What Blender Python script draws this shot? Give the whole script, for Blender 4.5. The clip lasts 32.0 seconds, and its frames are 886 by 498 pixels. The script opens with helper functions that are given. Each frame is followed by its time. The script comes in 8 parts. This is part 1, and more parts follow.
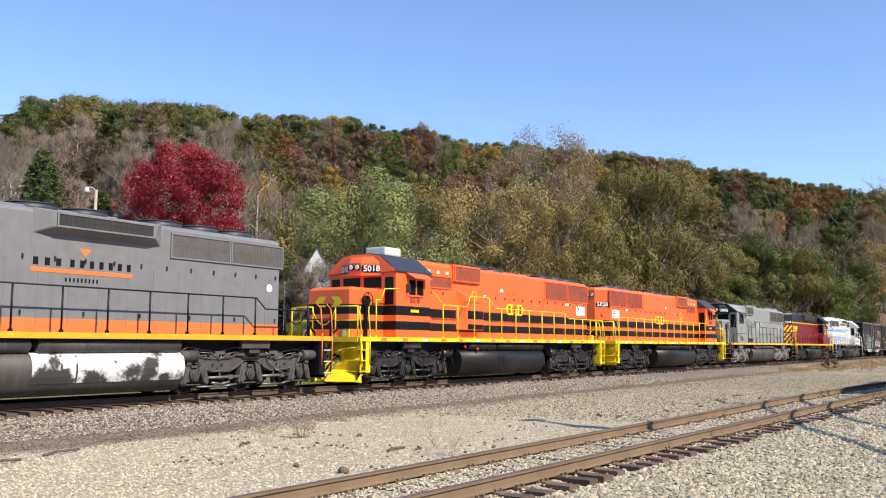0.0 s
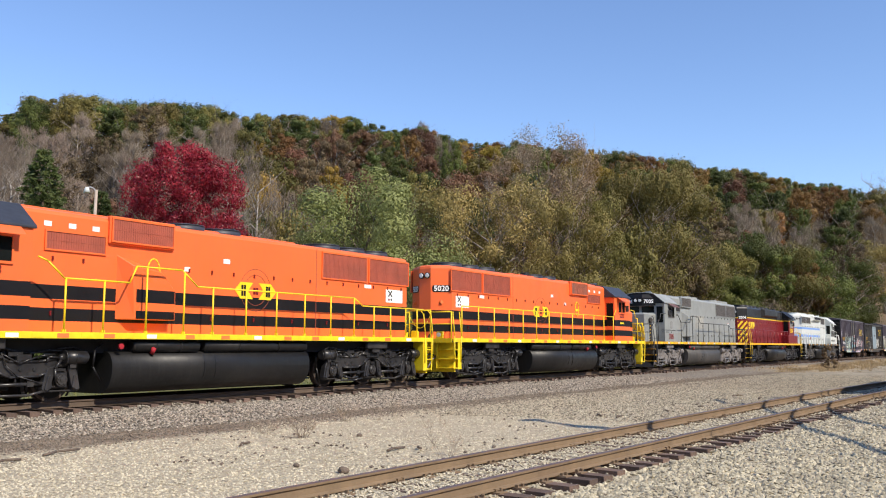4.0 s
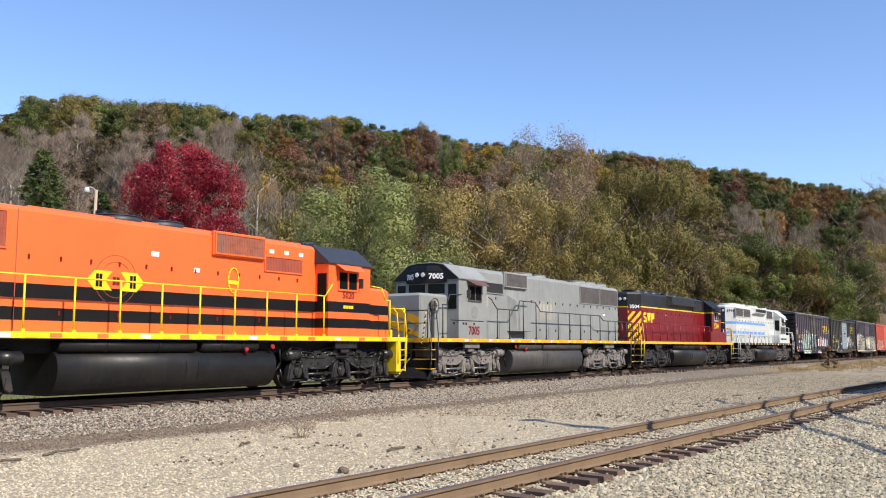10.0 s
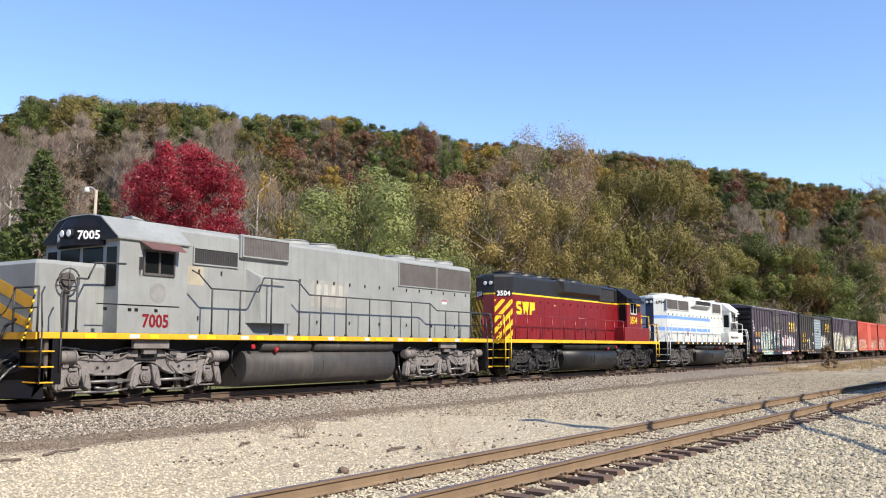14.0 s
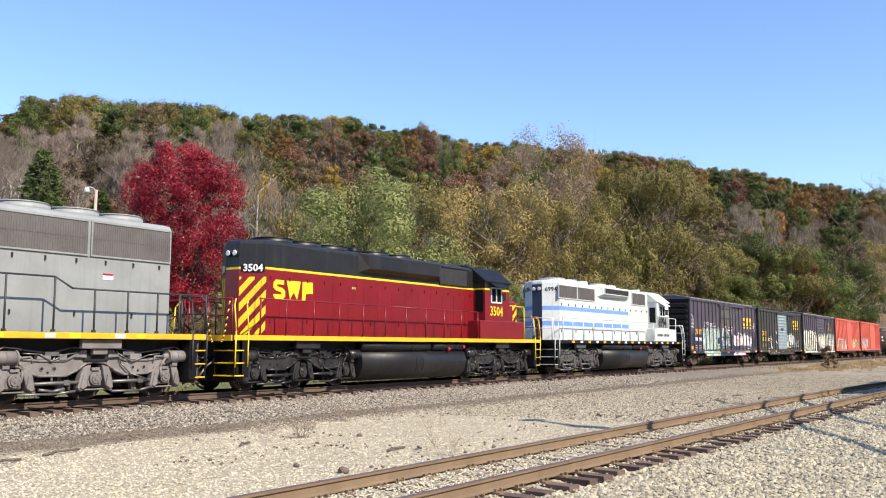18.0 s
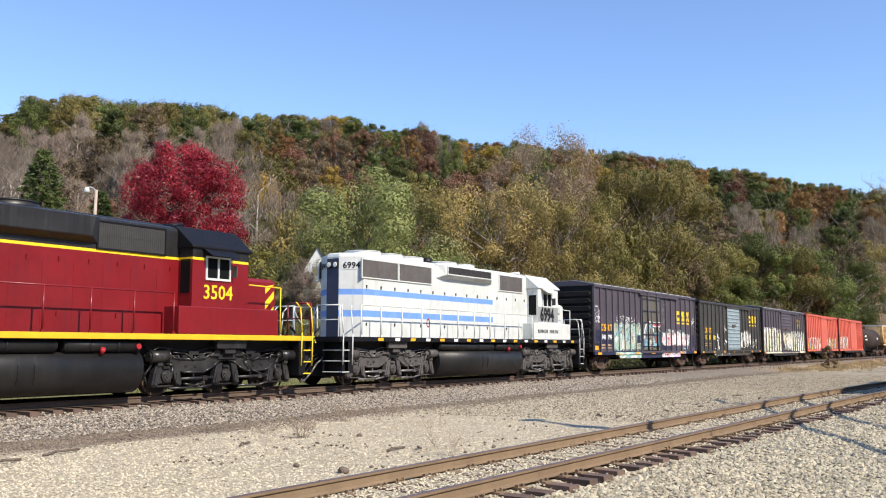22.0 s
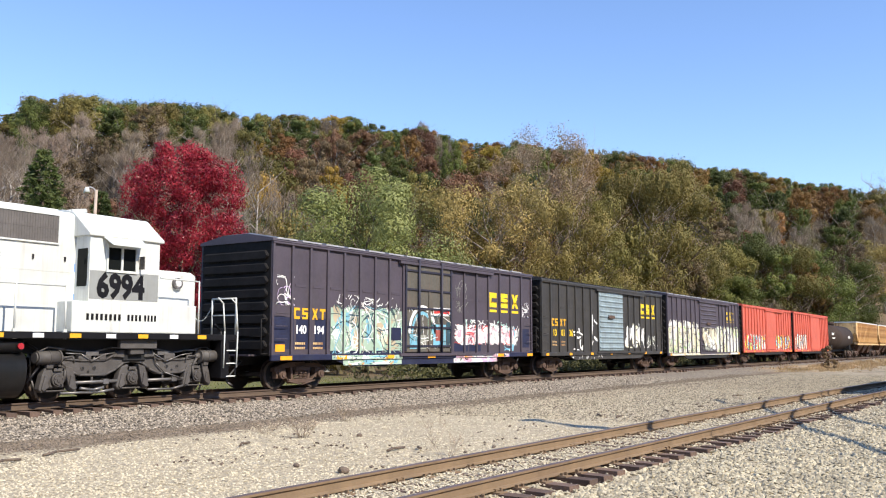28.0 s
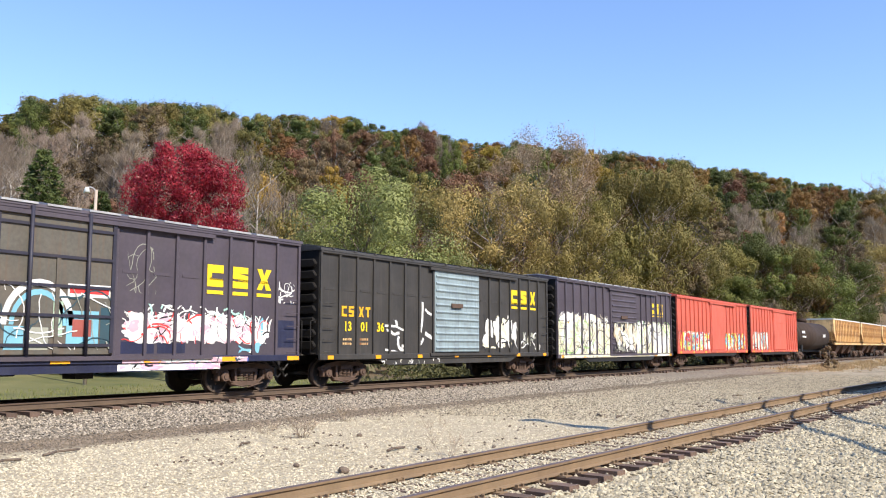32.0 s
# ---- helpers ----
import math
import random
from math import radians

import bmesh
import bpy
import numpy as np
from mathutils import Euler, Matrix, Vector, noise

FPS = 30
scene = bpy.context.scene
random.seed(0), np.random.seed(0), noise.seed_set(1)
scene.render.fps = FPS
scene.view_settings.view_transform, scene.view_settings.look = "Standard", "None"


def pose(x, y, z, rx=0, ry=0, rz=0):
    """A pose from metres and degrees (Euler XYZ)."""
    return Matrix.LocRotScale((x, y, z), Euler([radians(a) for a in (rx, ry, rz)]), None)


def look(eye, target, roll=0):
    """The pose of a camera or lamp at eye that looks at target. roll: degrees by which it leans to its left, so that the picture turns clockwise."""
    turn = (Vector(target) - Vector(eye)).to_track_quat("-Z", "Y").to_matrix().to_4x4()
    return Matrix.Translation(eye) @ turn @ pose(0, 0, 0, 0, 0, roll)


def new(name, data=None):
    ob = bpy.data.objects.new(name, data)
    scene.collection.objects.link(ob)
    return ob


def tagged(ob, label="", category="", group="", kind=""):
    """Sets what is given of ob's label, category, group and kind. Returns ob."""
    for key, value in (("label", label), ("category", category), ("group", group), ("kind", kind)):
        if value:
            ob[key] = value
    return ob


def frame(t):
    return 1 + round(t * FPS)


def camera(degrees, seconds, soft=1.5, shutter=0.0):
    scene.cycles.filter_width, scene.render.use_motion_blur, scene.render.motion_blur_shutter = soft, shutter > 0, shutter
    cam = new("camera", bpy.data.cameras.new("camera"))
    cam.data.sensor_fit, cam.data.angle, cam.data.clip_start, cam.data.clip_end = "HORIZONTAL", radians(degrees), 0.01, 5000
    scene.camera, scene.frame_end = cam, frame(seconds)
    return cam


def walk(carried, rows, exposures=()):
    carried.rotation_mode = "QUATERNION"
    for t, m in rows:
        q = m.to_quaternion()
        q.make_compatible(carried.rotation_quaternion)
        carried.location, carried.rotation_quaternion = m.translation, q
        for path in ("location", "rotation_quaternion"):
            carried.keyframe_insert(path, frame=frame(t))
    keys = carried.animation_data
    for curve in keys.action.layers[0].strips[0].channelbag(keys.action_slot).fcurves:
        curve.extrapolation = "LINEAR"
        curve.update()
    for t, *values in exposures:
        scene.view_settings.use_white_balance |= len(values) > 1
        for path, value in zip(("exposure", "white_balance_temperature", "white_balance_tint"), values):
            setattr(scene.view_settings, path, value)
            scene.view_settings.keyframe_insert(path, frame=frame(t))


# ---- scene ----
# One fixed viewpoint beside a railway yard; the train rolls past towards -x.
# x runs along the main line, y across it (away from the viewer), z = 0 at the rail top.
cam = camera(52.18, 32.0, soft=1.1)
EYE = Vector((0, -20.13, 1.267))
AIM = EYE + Vector((0.83280, 0.54299, 0.10777)) * 10
walk(cam, [(0, look(EYE, AIM, 0.03)), (32, look(EYE, AIM, 0.03))],
     exposures=[(0, 0.18), (3.5, 0.03), (6, -0.07), (9, 0.04), (13, 0.28), (19, 0.36), (24, 0.16), (28, 0.3), (32, 0.4)])

# ---- light ----
SUN_AZ = Vector((-0.148, -0.989))      # where the sun stands, in plan
SUN_EL = radians(42.3)
world = bpy.data.worlds.new("world")
scene.world = world
world.use_nodes = True
wn, wl = world.node_tree.nodes, world.node_tree.links
sky = wn.new("ShaderNodeTexSky")
sky.sky_type, sky.sun_disc = "NISHITA", False
sky.sun_elevation = SUN_EL
sky.sun_rotation = math.atan2(SUN_AZ.x, SUN_AZ.y)
sky.air_density, sky.dust_density, sky.ozone_density = 1.0, 0.0, 3.0
wn["Background"].inputs["Strength"].default_value = 0.15
tint = wn.new("ShaderNodeMix")
tint.data_type, tint.blend_type = "RGBA", "MULTIPLY"
tint.inputs[0].default_value, tint.inputs[7].default_value = 1.0, (1.09, 1.13, 1.29, 1)
wl.new(sky.outputs[0], tint.inputs[6])
wl.new(tint.outputs[2], wn["Background"].inputs["Color"])
sun = new("sun", bpy.data.lights.new("sun", "SUN"))
sun.data.energy, sun.data.angle, sun.data.color = 5.4, radians(0.53), (1.0, 0.90, 0.75)
sun_dir = Vector((SUN_AZ.x * math.cos(SUN_EL), SUN_AZ.y * math.cos(SUN_EL), math.sin(SUN_EL)))
sun.matrix_world = look(sun_dir * 50, (0, 0, 0))


# ---- materials ----
MATS = {}


def material(name, color, rough=0.6, metal=0.0, vary=0.15, scale=3.0, dirt=0.0, dirt_color=(0.09, 0.075, 0.06),
             streak=0.0, bump=0.0, bump_scale=40.0, per_object=0.0, coat=0.0, per_island=0.0, spec=0.5):
    """A surface with colour variation at two scales, vertical streaks, dirt and fine relief."""
    if name in MATS:
        return MATS[name]
    m = bpy.data.materials.new(name)
    MATS[name] = m
    m.use_nodes = True
    n, l = m.node_tree.nodes, m.node_tree.links
    b = n["Principled BSDF"]
    b.inputs["Roughness"].default_value, b.inputs["Metallic"].default_value = rough, metal
    b.inputs["Coat Weight"].default_value = coat
    b.inputs["Specular IOR Level"].default_value = spec
    tc = n.new("ShaderNodeTexCoord")

    def noise_tex(sc, detail=4.0, stretch=None):
        t = n.new("ShaderNodeTexNoise")
        t.inputs["Scale"].default_value, t.inputs["Detail"].default_value = sc, detail
        if stretch:
            mp = n.new("ShaderNodeMapping")
            mp.inputs["Scale"].default_value = stretch
            l.new(tc.outputs["Object"], mp.inputs["Vector"])
            l.new(mp.outputs[0], t.inputs["Vector"])
        else:
            l.new(tc.outputs["Object"], t.inputs["Vector"])
        return t.outputs["Fac"]

    def ramp(fac, lo, hi):
        r = n.new("ShaderNodeMapRange")
        r.inputs["From Min"].default_value, r.inputs["From Max"].default_value = lo, hi
        l.new(fac, r.inputs["Value"])
        return r.outputs[0]

    def mix(fac, a, c, kind="MIX"):
        x = n.new("ShaderNodeMix")
        x.data_type, x.blend_type = "RGBA", kind
        for sock, v in ((x.inputs[0], fac), (x.inputs[6], a), (x.inputs[7], c)):
            if isinstance(v, (int, float)):
                sock.default_value = v
            elif isinstance(v, tuple):
                sock.default_value = (*v[:3], 1)
            else:
                l.new(v, sock)
        return x.outputs[2]

    lo = tuple(c * (1 - vary) for c in color)
    hi = tuple(min(1.0, c * (1 + vary)) for c in color)
    col = mix(ramp(noise_tex(scale), 0.3, 0.7), lo, hi)
    col = mix(0.5 * min(1.0, vary * 3), col, mix(ramp(noise_tex(scale * 11), 0.3, 0.7), lo, hi))
    if per_object or per_island:
        src = n.new("ShaderNodeObjectInfo").outputs["Random"] if per_object else n.new("ShaderNodeNewGeometry").outputs["Random Per Island"]
        amount = per_object or per_island
        hsv = n.new("ShaderNodeHueSaturation")
        l.new(ramp(src, -1.0, 1.0), hsv.inputs["Fac"])
        hsv.inputs["Fac"].default_value = 1
        v = n.new("ShaderNodeMapRange")
        v.inputs["To Min"].default_value, v.inputs["To Max"].default_value = 1 - amount, 1 + amount
        l.new(src, v.inputs["Value"])
        l.new(v.outputs[0], hsv.inputs["Value"])
        for k in list(hsv.inputs["Fac"].links):
            l.remove(k)
        l.new(col, hsv.inputs["Color"])
        col = hsv.outputs[0]
    if streak:
        f = ramp(noise_tex(1.0, 3.0, (9.0, 9.0, 0.5)), 0.52, 0.72)
        s = n.new("ShaderNodeMath")
        s.operation = "MULTIPLY"
        s.inputs[1].default_value = streak
        l.new(f, s.inputs[0])
        col = mix(s.outputs[0], col, dirt_color)
    if dirt:
        f = ramp(noise_tex(1.3, 6.0), 0.45, 0.75)
        s = n.new("ShaderNodeMath")
        s.operation = "MULTIPLY"
        s.inputs[1].default_value = dirt
        l.new(f, s.inputs[0])
        col = mix(s.outputs[0], col, dirt_color)
    l.new(col, b.inputs["Base Color"])
    rr = n.new("ShaderNodeMapRange")
    rr.inputs["To Min"].default_value, rr.inputs["To Max"].default_value = max(0.02, rough - 0.12), min(1.0, rough + 0.12)
    l.new(noise_tex(scale * 3), rr.inputs["Value"])
    l.new(rr.outputs[0], b.inputs["Roughness"])
    if bump:
        bp = n.new("ShaderNodeBump")
        bp.inputs["Strength"].default_value, bp.inputs["Distance"].default_value = bump, 0.02
        l.new(noise_tex(bump_scale, 6.0), bp.inputs["Height"])
        l.new(bp.outputs[0], b.inputs["Normal"])
    return m


ORANGE = material("orange_paint", (0.90, 0.158, 0.036), 0.42, vary=0.05, scale=0.8, streak=0.06, dirt=0.05)
BLACKP = material("black_paint", (0.006, 0.0055, 0.007), 0.5, vary=0.3, dirt=0.05, spec=0.3)
YELLOW = material("yellow_paint", (0.88, 0.66, 0.015), 0.5, vary=0.1, dirt=0.12)
WHITE = material("white_paint", (0.62, 0.645, 0.62), 0.5, vary=0.08, streak=0.35, dirt=0.25, dirt_color=(0.40, 0.385, 0.34))
WHITEL = material("white_lettering", (0.85, 0.85, 0.85), 0.5, vary=0.04)
GREY = material("grey_paint", (0.285, 0.298, 0.288), 0.55, vary=0.14, scale=0.7, streak=0.3, dirt=0.3, dirt_color=(0.17, 0.165, 0.15))
GEC_GREY = material("blue_grey_paint", (0.20, 0.20, 0.205), 0.55, vary=0.08, streak=0.12, dirt=0.1)
GEC_ORANGE = material("band_orange_paint", (0.88, 0.2, 0.05), 0.5, vary=0.05, dirt=0.05)
GOLD = material("gold_yellow_paint", (0.80, 0.42, 0.02), 0.5, vary=0.1, dirt=0.1)
STRIPE_Y = material("lettering_yellow_paint", (0.90, 0.62, 0.02), 0.5, vary=0.08, dirt=0.06)
MAROON = material("dark_red_paint", (0.205, 0.010, 0.014), 0.34, vary=0.2, scale=0.6, streak=0.35, dirt=0.2, dirt_color=(0.115, 0.012, 0.014))
TOPBLACK = material("faded_black_top_paint", (0.014, 0.0135, 0.0135), 0.42, vary=0.35, scale=1.2, streak=0.4, dirt=0.2, dirt_color=(0.05, 0.046, 0.043))
SILL_GOLD = material("orange_yellow_sill_paint", (0.88, 0.47, 0.015), 0.5, vary=0.08, dirt=0.1)
GHOST = material("faded_lettering", (0.43, 0.42, 0.37), 0.6, vary=0.15)
BLUE = material("light_blue_paint", (0.16, 0.32, 0.72), 0.5, vary=0.1, streak=0.1, dirt_color=(0.6, 0.6, 0.65))
END_SHADE = material("end_shade_blue", (0.03, 0.035, 0.07), 0.5, vary=0.2)
TRUCK_K = material("black_running_gear", (0.020, 0.019, 0.020), 0.36, vary=0.5, scale=6, dirt=0.6, dirt_color=(0.085, 0.078, 0.074))
TRUCK_G = material("dusty_running_gear", (0.215, 0.195, 0.185), 0.75, vary=0.35, scale=5, dirt=0.5, dirt_color=(0.07, 0.055, 0.045))
TRUCK_M = material("grey_running_gear", (0.085, 0.078, 0.074), 0.7, vary=0.4, scale=5, dirt=0.7, dirt_color=(0.038, 0.030, 0.027))
TRUCK_R = material("rusty_running_gear", (0.10, 0.062, 0.045), 0.85, vary=0.4, scale=5, dirt=0.5, dirt_color=(0.04, 0.03, 0.026))
RODS = material("worn_steel_rods", (0.20, 0.19, 0.185), 0.45, 0.5, vary=0.35, scale=6, dirt=0.5, dirt_color=(0.06, 0.05, 0.045))
TANK_K = material("black_tank_paint", (0.014, 0.0135, 0.0135), 0.45, spec=0.35, vary=0.4, scale=1.5, streak=0.4, dirt=0.4, dirt_color=(0.032, 0.029, 0.027), bump=0.15, bump_scale=6)
TANK_G = material("grey_tank_paint", (0.055, 0.052, 0.05), 0.6, vary=0.3, scale=1.5, streak=0.5, dirt=0.4, dirt_color=(0.12, 0.10, 0.085))
WHEEL = material("wheel_steel", (0.10, 0.075, 0.06), 0.7, 0.4, vary=0.3, scale=8)
DARK = material("underframe_black", (0.012, 0.012, 0.013), 0.8, vary=0.3)
SCREEN = material("grille_mesh", (0.115, 0.105, 0.10), 0.7, vary=0.25, scale=2, dirt=0.3)
SCREEN_R = material("red_grille_mesh", (0.36, 0.08, 0.045), 0.7, vary=0.2, scale=2, dirt=0.2)
SCREEN_RUST = material("chipped_rusty_louvre", (0.34, 0.10, 0.055), 0.75, vary=0.3, scale=5, dirt=0.9, dirt_color=(0.17, 0.12, 0.10))
SCREEN_K = material("dark_grille_mesh", (0.035, 0.033, 0.033), 0.7, vary=0.25, scale=2)
ROOFK = material("cab_roof_blue_black", (0.035, 0.04, 0.055), 0.5, vary=0.2)
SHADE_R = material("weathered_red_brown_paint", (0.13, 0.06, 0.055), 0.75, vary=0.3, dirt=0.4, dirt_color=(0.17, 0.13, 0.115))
IRON = material("worn_dark_railing", (0.04, 0.04, 0.042), 0.6, vary=0.3, dirt=0.2)
RED = material("red_enamel", (0.38, 0.02, 0.03), 0.4, vary=0.05)
LENS = material("lamp_glass", (0.7, 0.7, 0.7), 0.08, vary=0.02, coat=1.0)
BOXBLACK = material("faded_black_car_paint", (0.070, 0.057, 0.075), 0.6, vary=0.25, scale=0.8, streak=0.3, dirt=0.25, dirt_color=(0.075, 0.065, 0.06))
BOXBLACK2 = material("soot_black_car_paint", (0.040, 0.037, 0.034), 0.6, vary=0.25, scale=0.8, streak=0.3, dirt=0.25, dirt_color=(0.09, 0.08, 0.07))
BOXBROWN = material("brown_black_door_paint", (0.105, 0.098, 0.082), 0.65, vary=0.3, scale=1.0, streak=0.5, dirt=0.3, dirt_color=(0.13, 0.085, 0.055))
BOXBLUE = material("pale_blue_door_paint", (0.25, 0.32, 0.35), 0.6, vary=0.2, streak=0.6, dirt=0.5, dirt_color=(0.16, 0.19, 0.20))
# near-black car ends: the shade of the end faces is in this colour
BOXEND = material("shaded_car_end", (0.014, 0.013, 0.013), 0.8, vary=0.4, dirt=0.4, dirt_color=(0.035, 0.03, 0.027), spec=0.2)
REFLECT = material("amber_reflector", (0.90, 0.40, 0.02), 0.4, vary=0.1)
FRAME = material("dark_blue_door_bars", (0.022, 0.022, 0.04), 0.6, vary=0.3, dirt=0.3, dirt_color=(0.07, 0.05, 0.04))
BOXRED = material("faded_red_car_paint", (0.56, 0.112, 0.074), 0.65, vary=0.2, scale=0.6, streak=0.4, dirt=0.25, dirt_color=(0.46, 0.14, 0.09))
SILLBLUE = material("patch_blue_paint", (0.014, 0.017, 0.05), 0.6, vary=0.4, scale=2, streak=0.3, dirt=0.3, dirt_color=(0.04, 0.045, 0.07))
GALV = material("galvanised_roof", (0.45, 0.45, 0.46), 0.5, 0.3, vary=0.2, dirt=0.3)
HOPPER = material("rust_tan_hopper_paint", (0.76, 0.52, 0.24), 0.7, vary=0.2, scale=0.5, streak=0.9, dirt=1.0, dirt_color=(0.20, 0.06, 0.025))
TANKCAR = material("brown_black_tank_paint", (0.040, 0.026, 0.020), 0.8, spec=0.25, vary=0.3, scale=0.8, streak=0.4, dirt=0.4, dirt_color=(0.07, 0.05, 0.04))
HOPPER_LOW = material("dark_rust_hopper_bay", (0.09, 0.045, 0.03), 0.8, vary=0.3, dirt=0.4)
RAIL = material("rusty_rail_web", (0.21, 0.145, 0.085), 0.75, 0.0, vary=0.2, scale=3, dirt=0.3, dirt_color=(0.12, 0.07, 0.045))
RAIL_M = material("dark_oily_rail_web", (0.115, 0.080, 0.056), 0.75, 0.0, vary=0.25, scale=3, dirt=0.4, dirt_color=(0.06, 0.042, 0.032))
RAILTOP = material("rail_head_steel", (0.15, 0.105, 0.095), 0.45, 0.4, vary=0.15, scale=4)
WOODTIE = material("weathered_sleeper_wood", (0.125, 0.08, 0.06), 0.9, vary=0.35, scale=4, streak=0.0, dirt=0.4, dirt_color=(0.17, 0.15, 0.13), bump=0.6, bump_scale=25, per_object=0.35)
STONE_L = material("limestone_gravel", (0.50, 0.44, 0.32), 0.9, vary=0.2, scale=6, per_island=0.24)
STONE_C = material("coarse_limestone", (0.385, 0.338, 0.238), 0.9, vary=0.2, scale=6, per_island=0.4)
STONE_F = material("dusty_limestone", (0.30, 0.258, 0.185), 0.95, vary=0.25, scale=4, per_island=0.5)
STONE_B = material("grey_ballast", (0.265, 0.228, 0.180), 0.9, vary=0.25, scale=6, per_island=0.8)
STONE_D = material("dark_grit", (0.17, 0.135, 0.10), 0.95, vary=0.25, scale=6, per_island=0.5)
BARK = material("bark", (0.14, 0.105, 0.08), 0.95, vary=0.3, scale=3, bump=0.8, bump_scale=12)
BARK_L = material("pale_bark", (0.33, 0.28, 0.23), 0.95, vary=0.3, scale=2, bump=0.5, bump_scale=12)
BARK_W = material("birch_bark", (0.36, 0.32, 0.275), 0.9, vary=0.3, scale=2, dirt=0.4, dirt_color=(0.20, 0.17, 0.14))
POLEWOOD = material("pole_wood", (0.42, 0.34, 0.28), 0.9, vary=0.2, scale=2, bump=0.4)


def glass():
    m = bpy.data.materials.new("window_glass")
    m.use_nodes = True
    b = m.node_tree.nodes["Principled BSDF"]
    b.inputs["Base Color"].default_value = (0.010, 0.012, 0.012, 1)
    b.inputs["Roughness"].default_value = 0.06
    b.inputs["Specular IOR Level"].default_value = 0.07
    return m


GLASS = glass()


def flaking_material():
    """White paint breaking away from dark steel in ragged patches."""
    m = bpy.data.materials.new("flaking_white_paint")
    m.use_nodes = True
    n, l = m.node_tree.nodes, m.node_tree.links
    b = n["Principled BSDF"]
    b.inputs["Roughness"].default_value = 0.6
    tc = n.new("ShaderNodeTexCoord")
    t = n.new("ShaderNodeTexNoise")
    t.inputs["Scale"].default_value, t.inputs["Detail"].default_value, t.inputs["Roughness"].default_value = 2.2, 9.0, 0.72
    l.new(tc.outputs["Object"], t.inputs["Vector"])
    big = n.new("ShaderNodeTexNoise")
    big.inputs["Scale"].default_value, big.inputs["Detail"].default_value = 0.9, 2.0
    l.new(tc.outputs["Object"], big.inputs["Vector"])
    both = n.new("ShaderNodeMath")
    both.operation, both.inputs[1].default_value = "MULTIPLY_ADD", 0.55
    l.new(big.outputs["Fac"], both.inputs[0])
    half = n.new("ShaderNodeMath")
    half.operation, half.inputs[1].default_value = "MULTIPLY", 0.5
    l.new(t.outputs["Fac"], half.inputs[0])
    l.new(half.outputs[0], both.inputs[2])
    up = n.new("ShaderNodeSeparateXYZ")
    l.new(tc.outputs["Object"], up.inputs[0])
    lift = n.new("ShaderNodeMath")
    lift.operation, lift.inputs[1].default_value = "MULTIPLY_ADD", 0.22
    l.new(up.outputs["Z"], lift.inputs[0])
    l.new(both.outputs[0], lift.inputs[2])
    r = n.new("ShaderNodeValToRGB")
    r.color_ramp.elements[0].position, r.color_ramp.elements[1].position = 0.685, 0.74
    r.color_ramp.elements[0].color, r.color_ramp.elements[1].color = (0.05, 0.047, 0.045, 1), (0.72, 0.71, 0.70, 1)
    l.new(lift.outputs[0], r.inputs[0])
    l.new(r.outputs[0], b.inputs["Base Color"])
    return m


FLAKING = flaking_material()


def leaf_material(name, base, alt, rough=0.6, trans=0.2):
    """Foliage: each leaf takes its own tone between two colours, each tree its own shade."""
    m = bpy.data.materials.new(name)
    m.use_nodes = True
    n, l = m.node_tree.nodes, m.node_tree.links
    b = n["Principled BSDF"]
    b.inputs["Roughness"].default_value = rough
    b.inputs["Specular IOR Level"].default_value = 0.25
    g, o = n.new("ShaderNodeNewGeometry"), n.new("ShaderNodeObjectInfo")
    x = n.new("ShaderNodeMix")
    x.data_type = "RGBA"
    x.inputs[6].default_value, x.inputs[7].default_value = (*base, 1), (*alt, 1)
    tc = n.new("ShaderNodeTexCoord")
    nz = n.new("ShaderNodeTexNoise")
    nz.inputs["Scale"].default_value = 0.45
    l.new(tc.outputs["Object"], nz.inputs["Vector"])
    ad = n.new("ShaderNodeMath")
    ad.operation = "MULTIPLY_ADD"
    ad.inputs[1].default_value = 2.4
    ad.inputs[2].default_value = -0.9
    l.new(nz.outputs["Fac"], ad.inputs[0])
    ad2 = n.new("ShaderNodeMath")
    ad2.operation = "MULTIPLY_ADD"
    ad2.inputs[1].default_value = 0.34
    ad2.use_clamp = True
    l.new(g.outputs["Random Per Island"], ad2.inputs[0])
    l.new(ad.outputs[0], ad2.inputs[2])
    l.new(ad2.outputs[0], x.inputs[0])
    h = n.new("ShaderNodeHueSaturation")
    v = n.new("ShaderNodeMapRange")
    v.inputs["To Min"].default_value, v.inputs["To Max"].default_value = 0.72, 1.48
    l.new(o.outputs["Random"], v.inputs["Value"])
    l.new(v.outputs[0], h.inputs["Value"])
    hue = n.new("ShaderNodeMapRange")
    hue.inputs["To Min"].default_value, hue.inputs["To Max"].default_value = 0.488, 0.512
    odd = n.new("ShaderNodeMath")
    odd.operation, odd.inputs[1].default_value = "MULTIPLY", 7.31
    part_of = n.new("ShaderNodeMath")
    part_of.operation = "FRACT"
    l.new(o.outputs["Random"], odd.inputs[0])
    l.new(odd.outputs[0], part_of.inputs[0])
    l.new(part_of.outputs[0], hue.inputs["Value"])
    l.new(hue.outputs[0], h.inputs["Hue"])
    l.new(x.outputs[2], h.inputs["Color"])
    l.new(h.outputs[0], b.inputs["Base Color"])
    t = n.new("ShaderNodeBsdfTranslucent")
    l.new(h.outputs[0], t.inputs["Color"])
    s = n.new("ShaderNodeMixShader")
    s.inputs[0].default_value = trans
    l.new(b.outputs[0], s.inputs[1])
    l.new(t.outputs[0], s.inputs[2])
    l.new(s.outputs[0], n["Material Output"].inputs["Surface"])
    return m


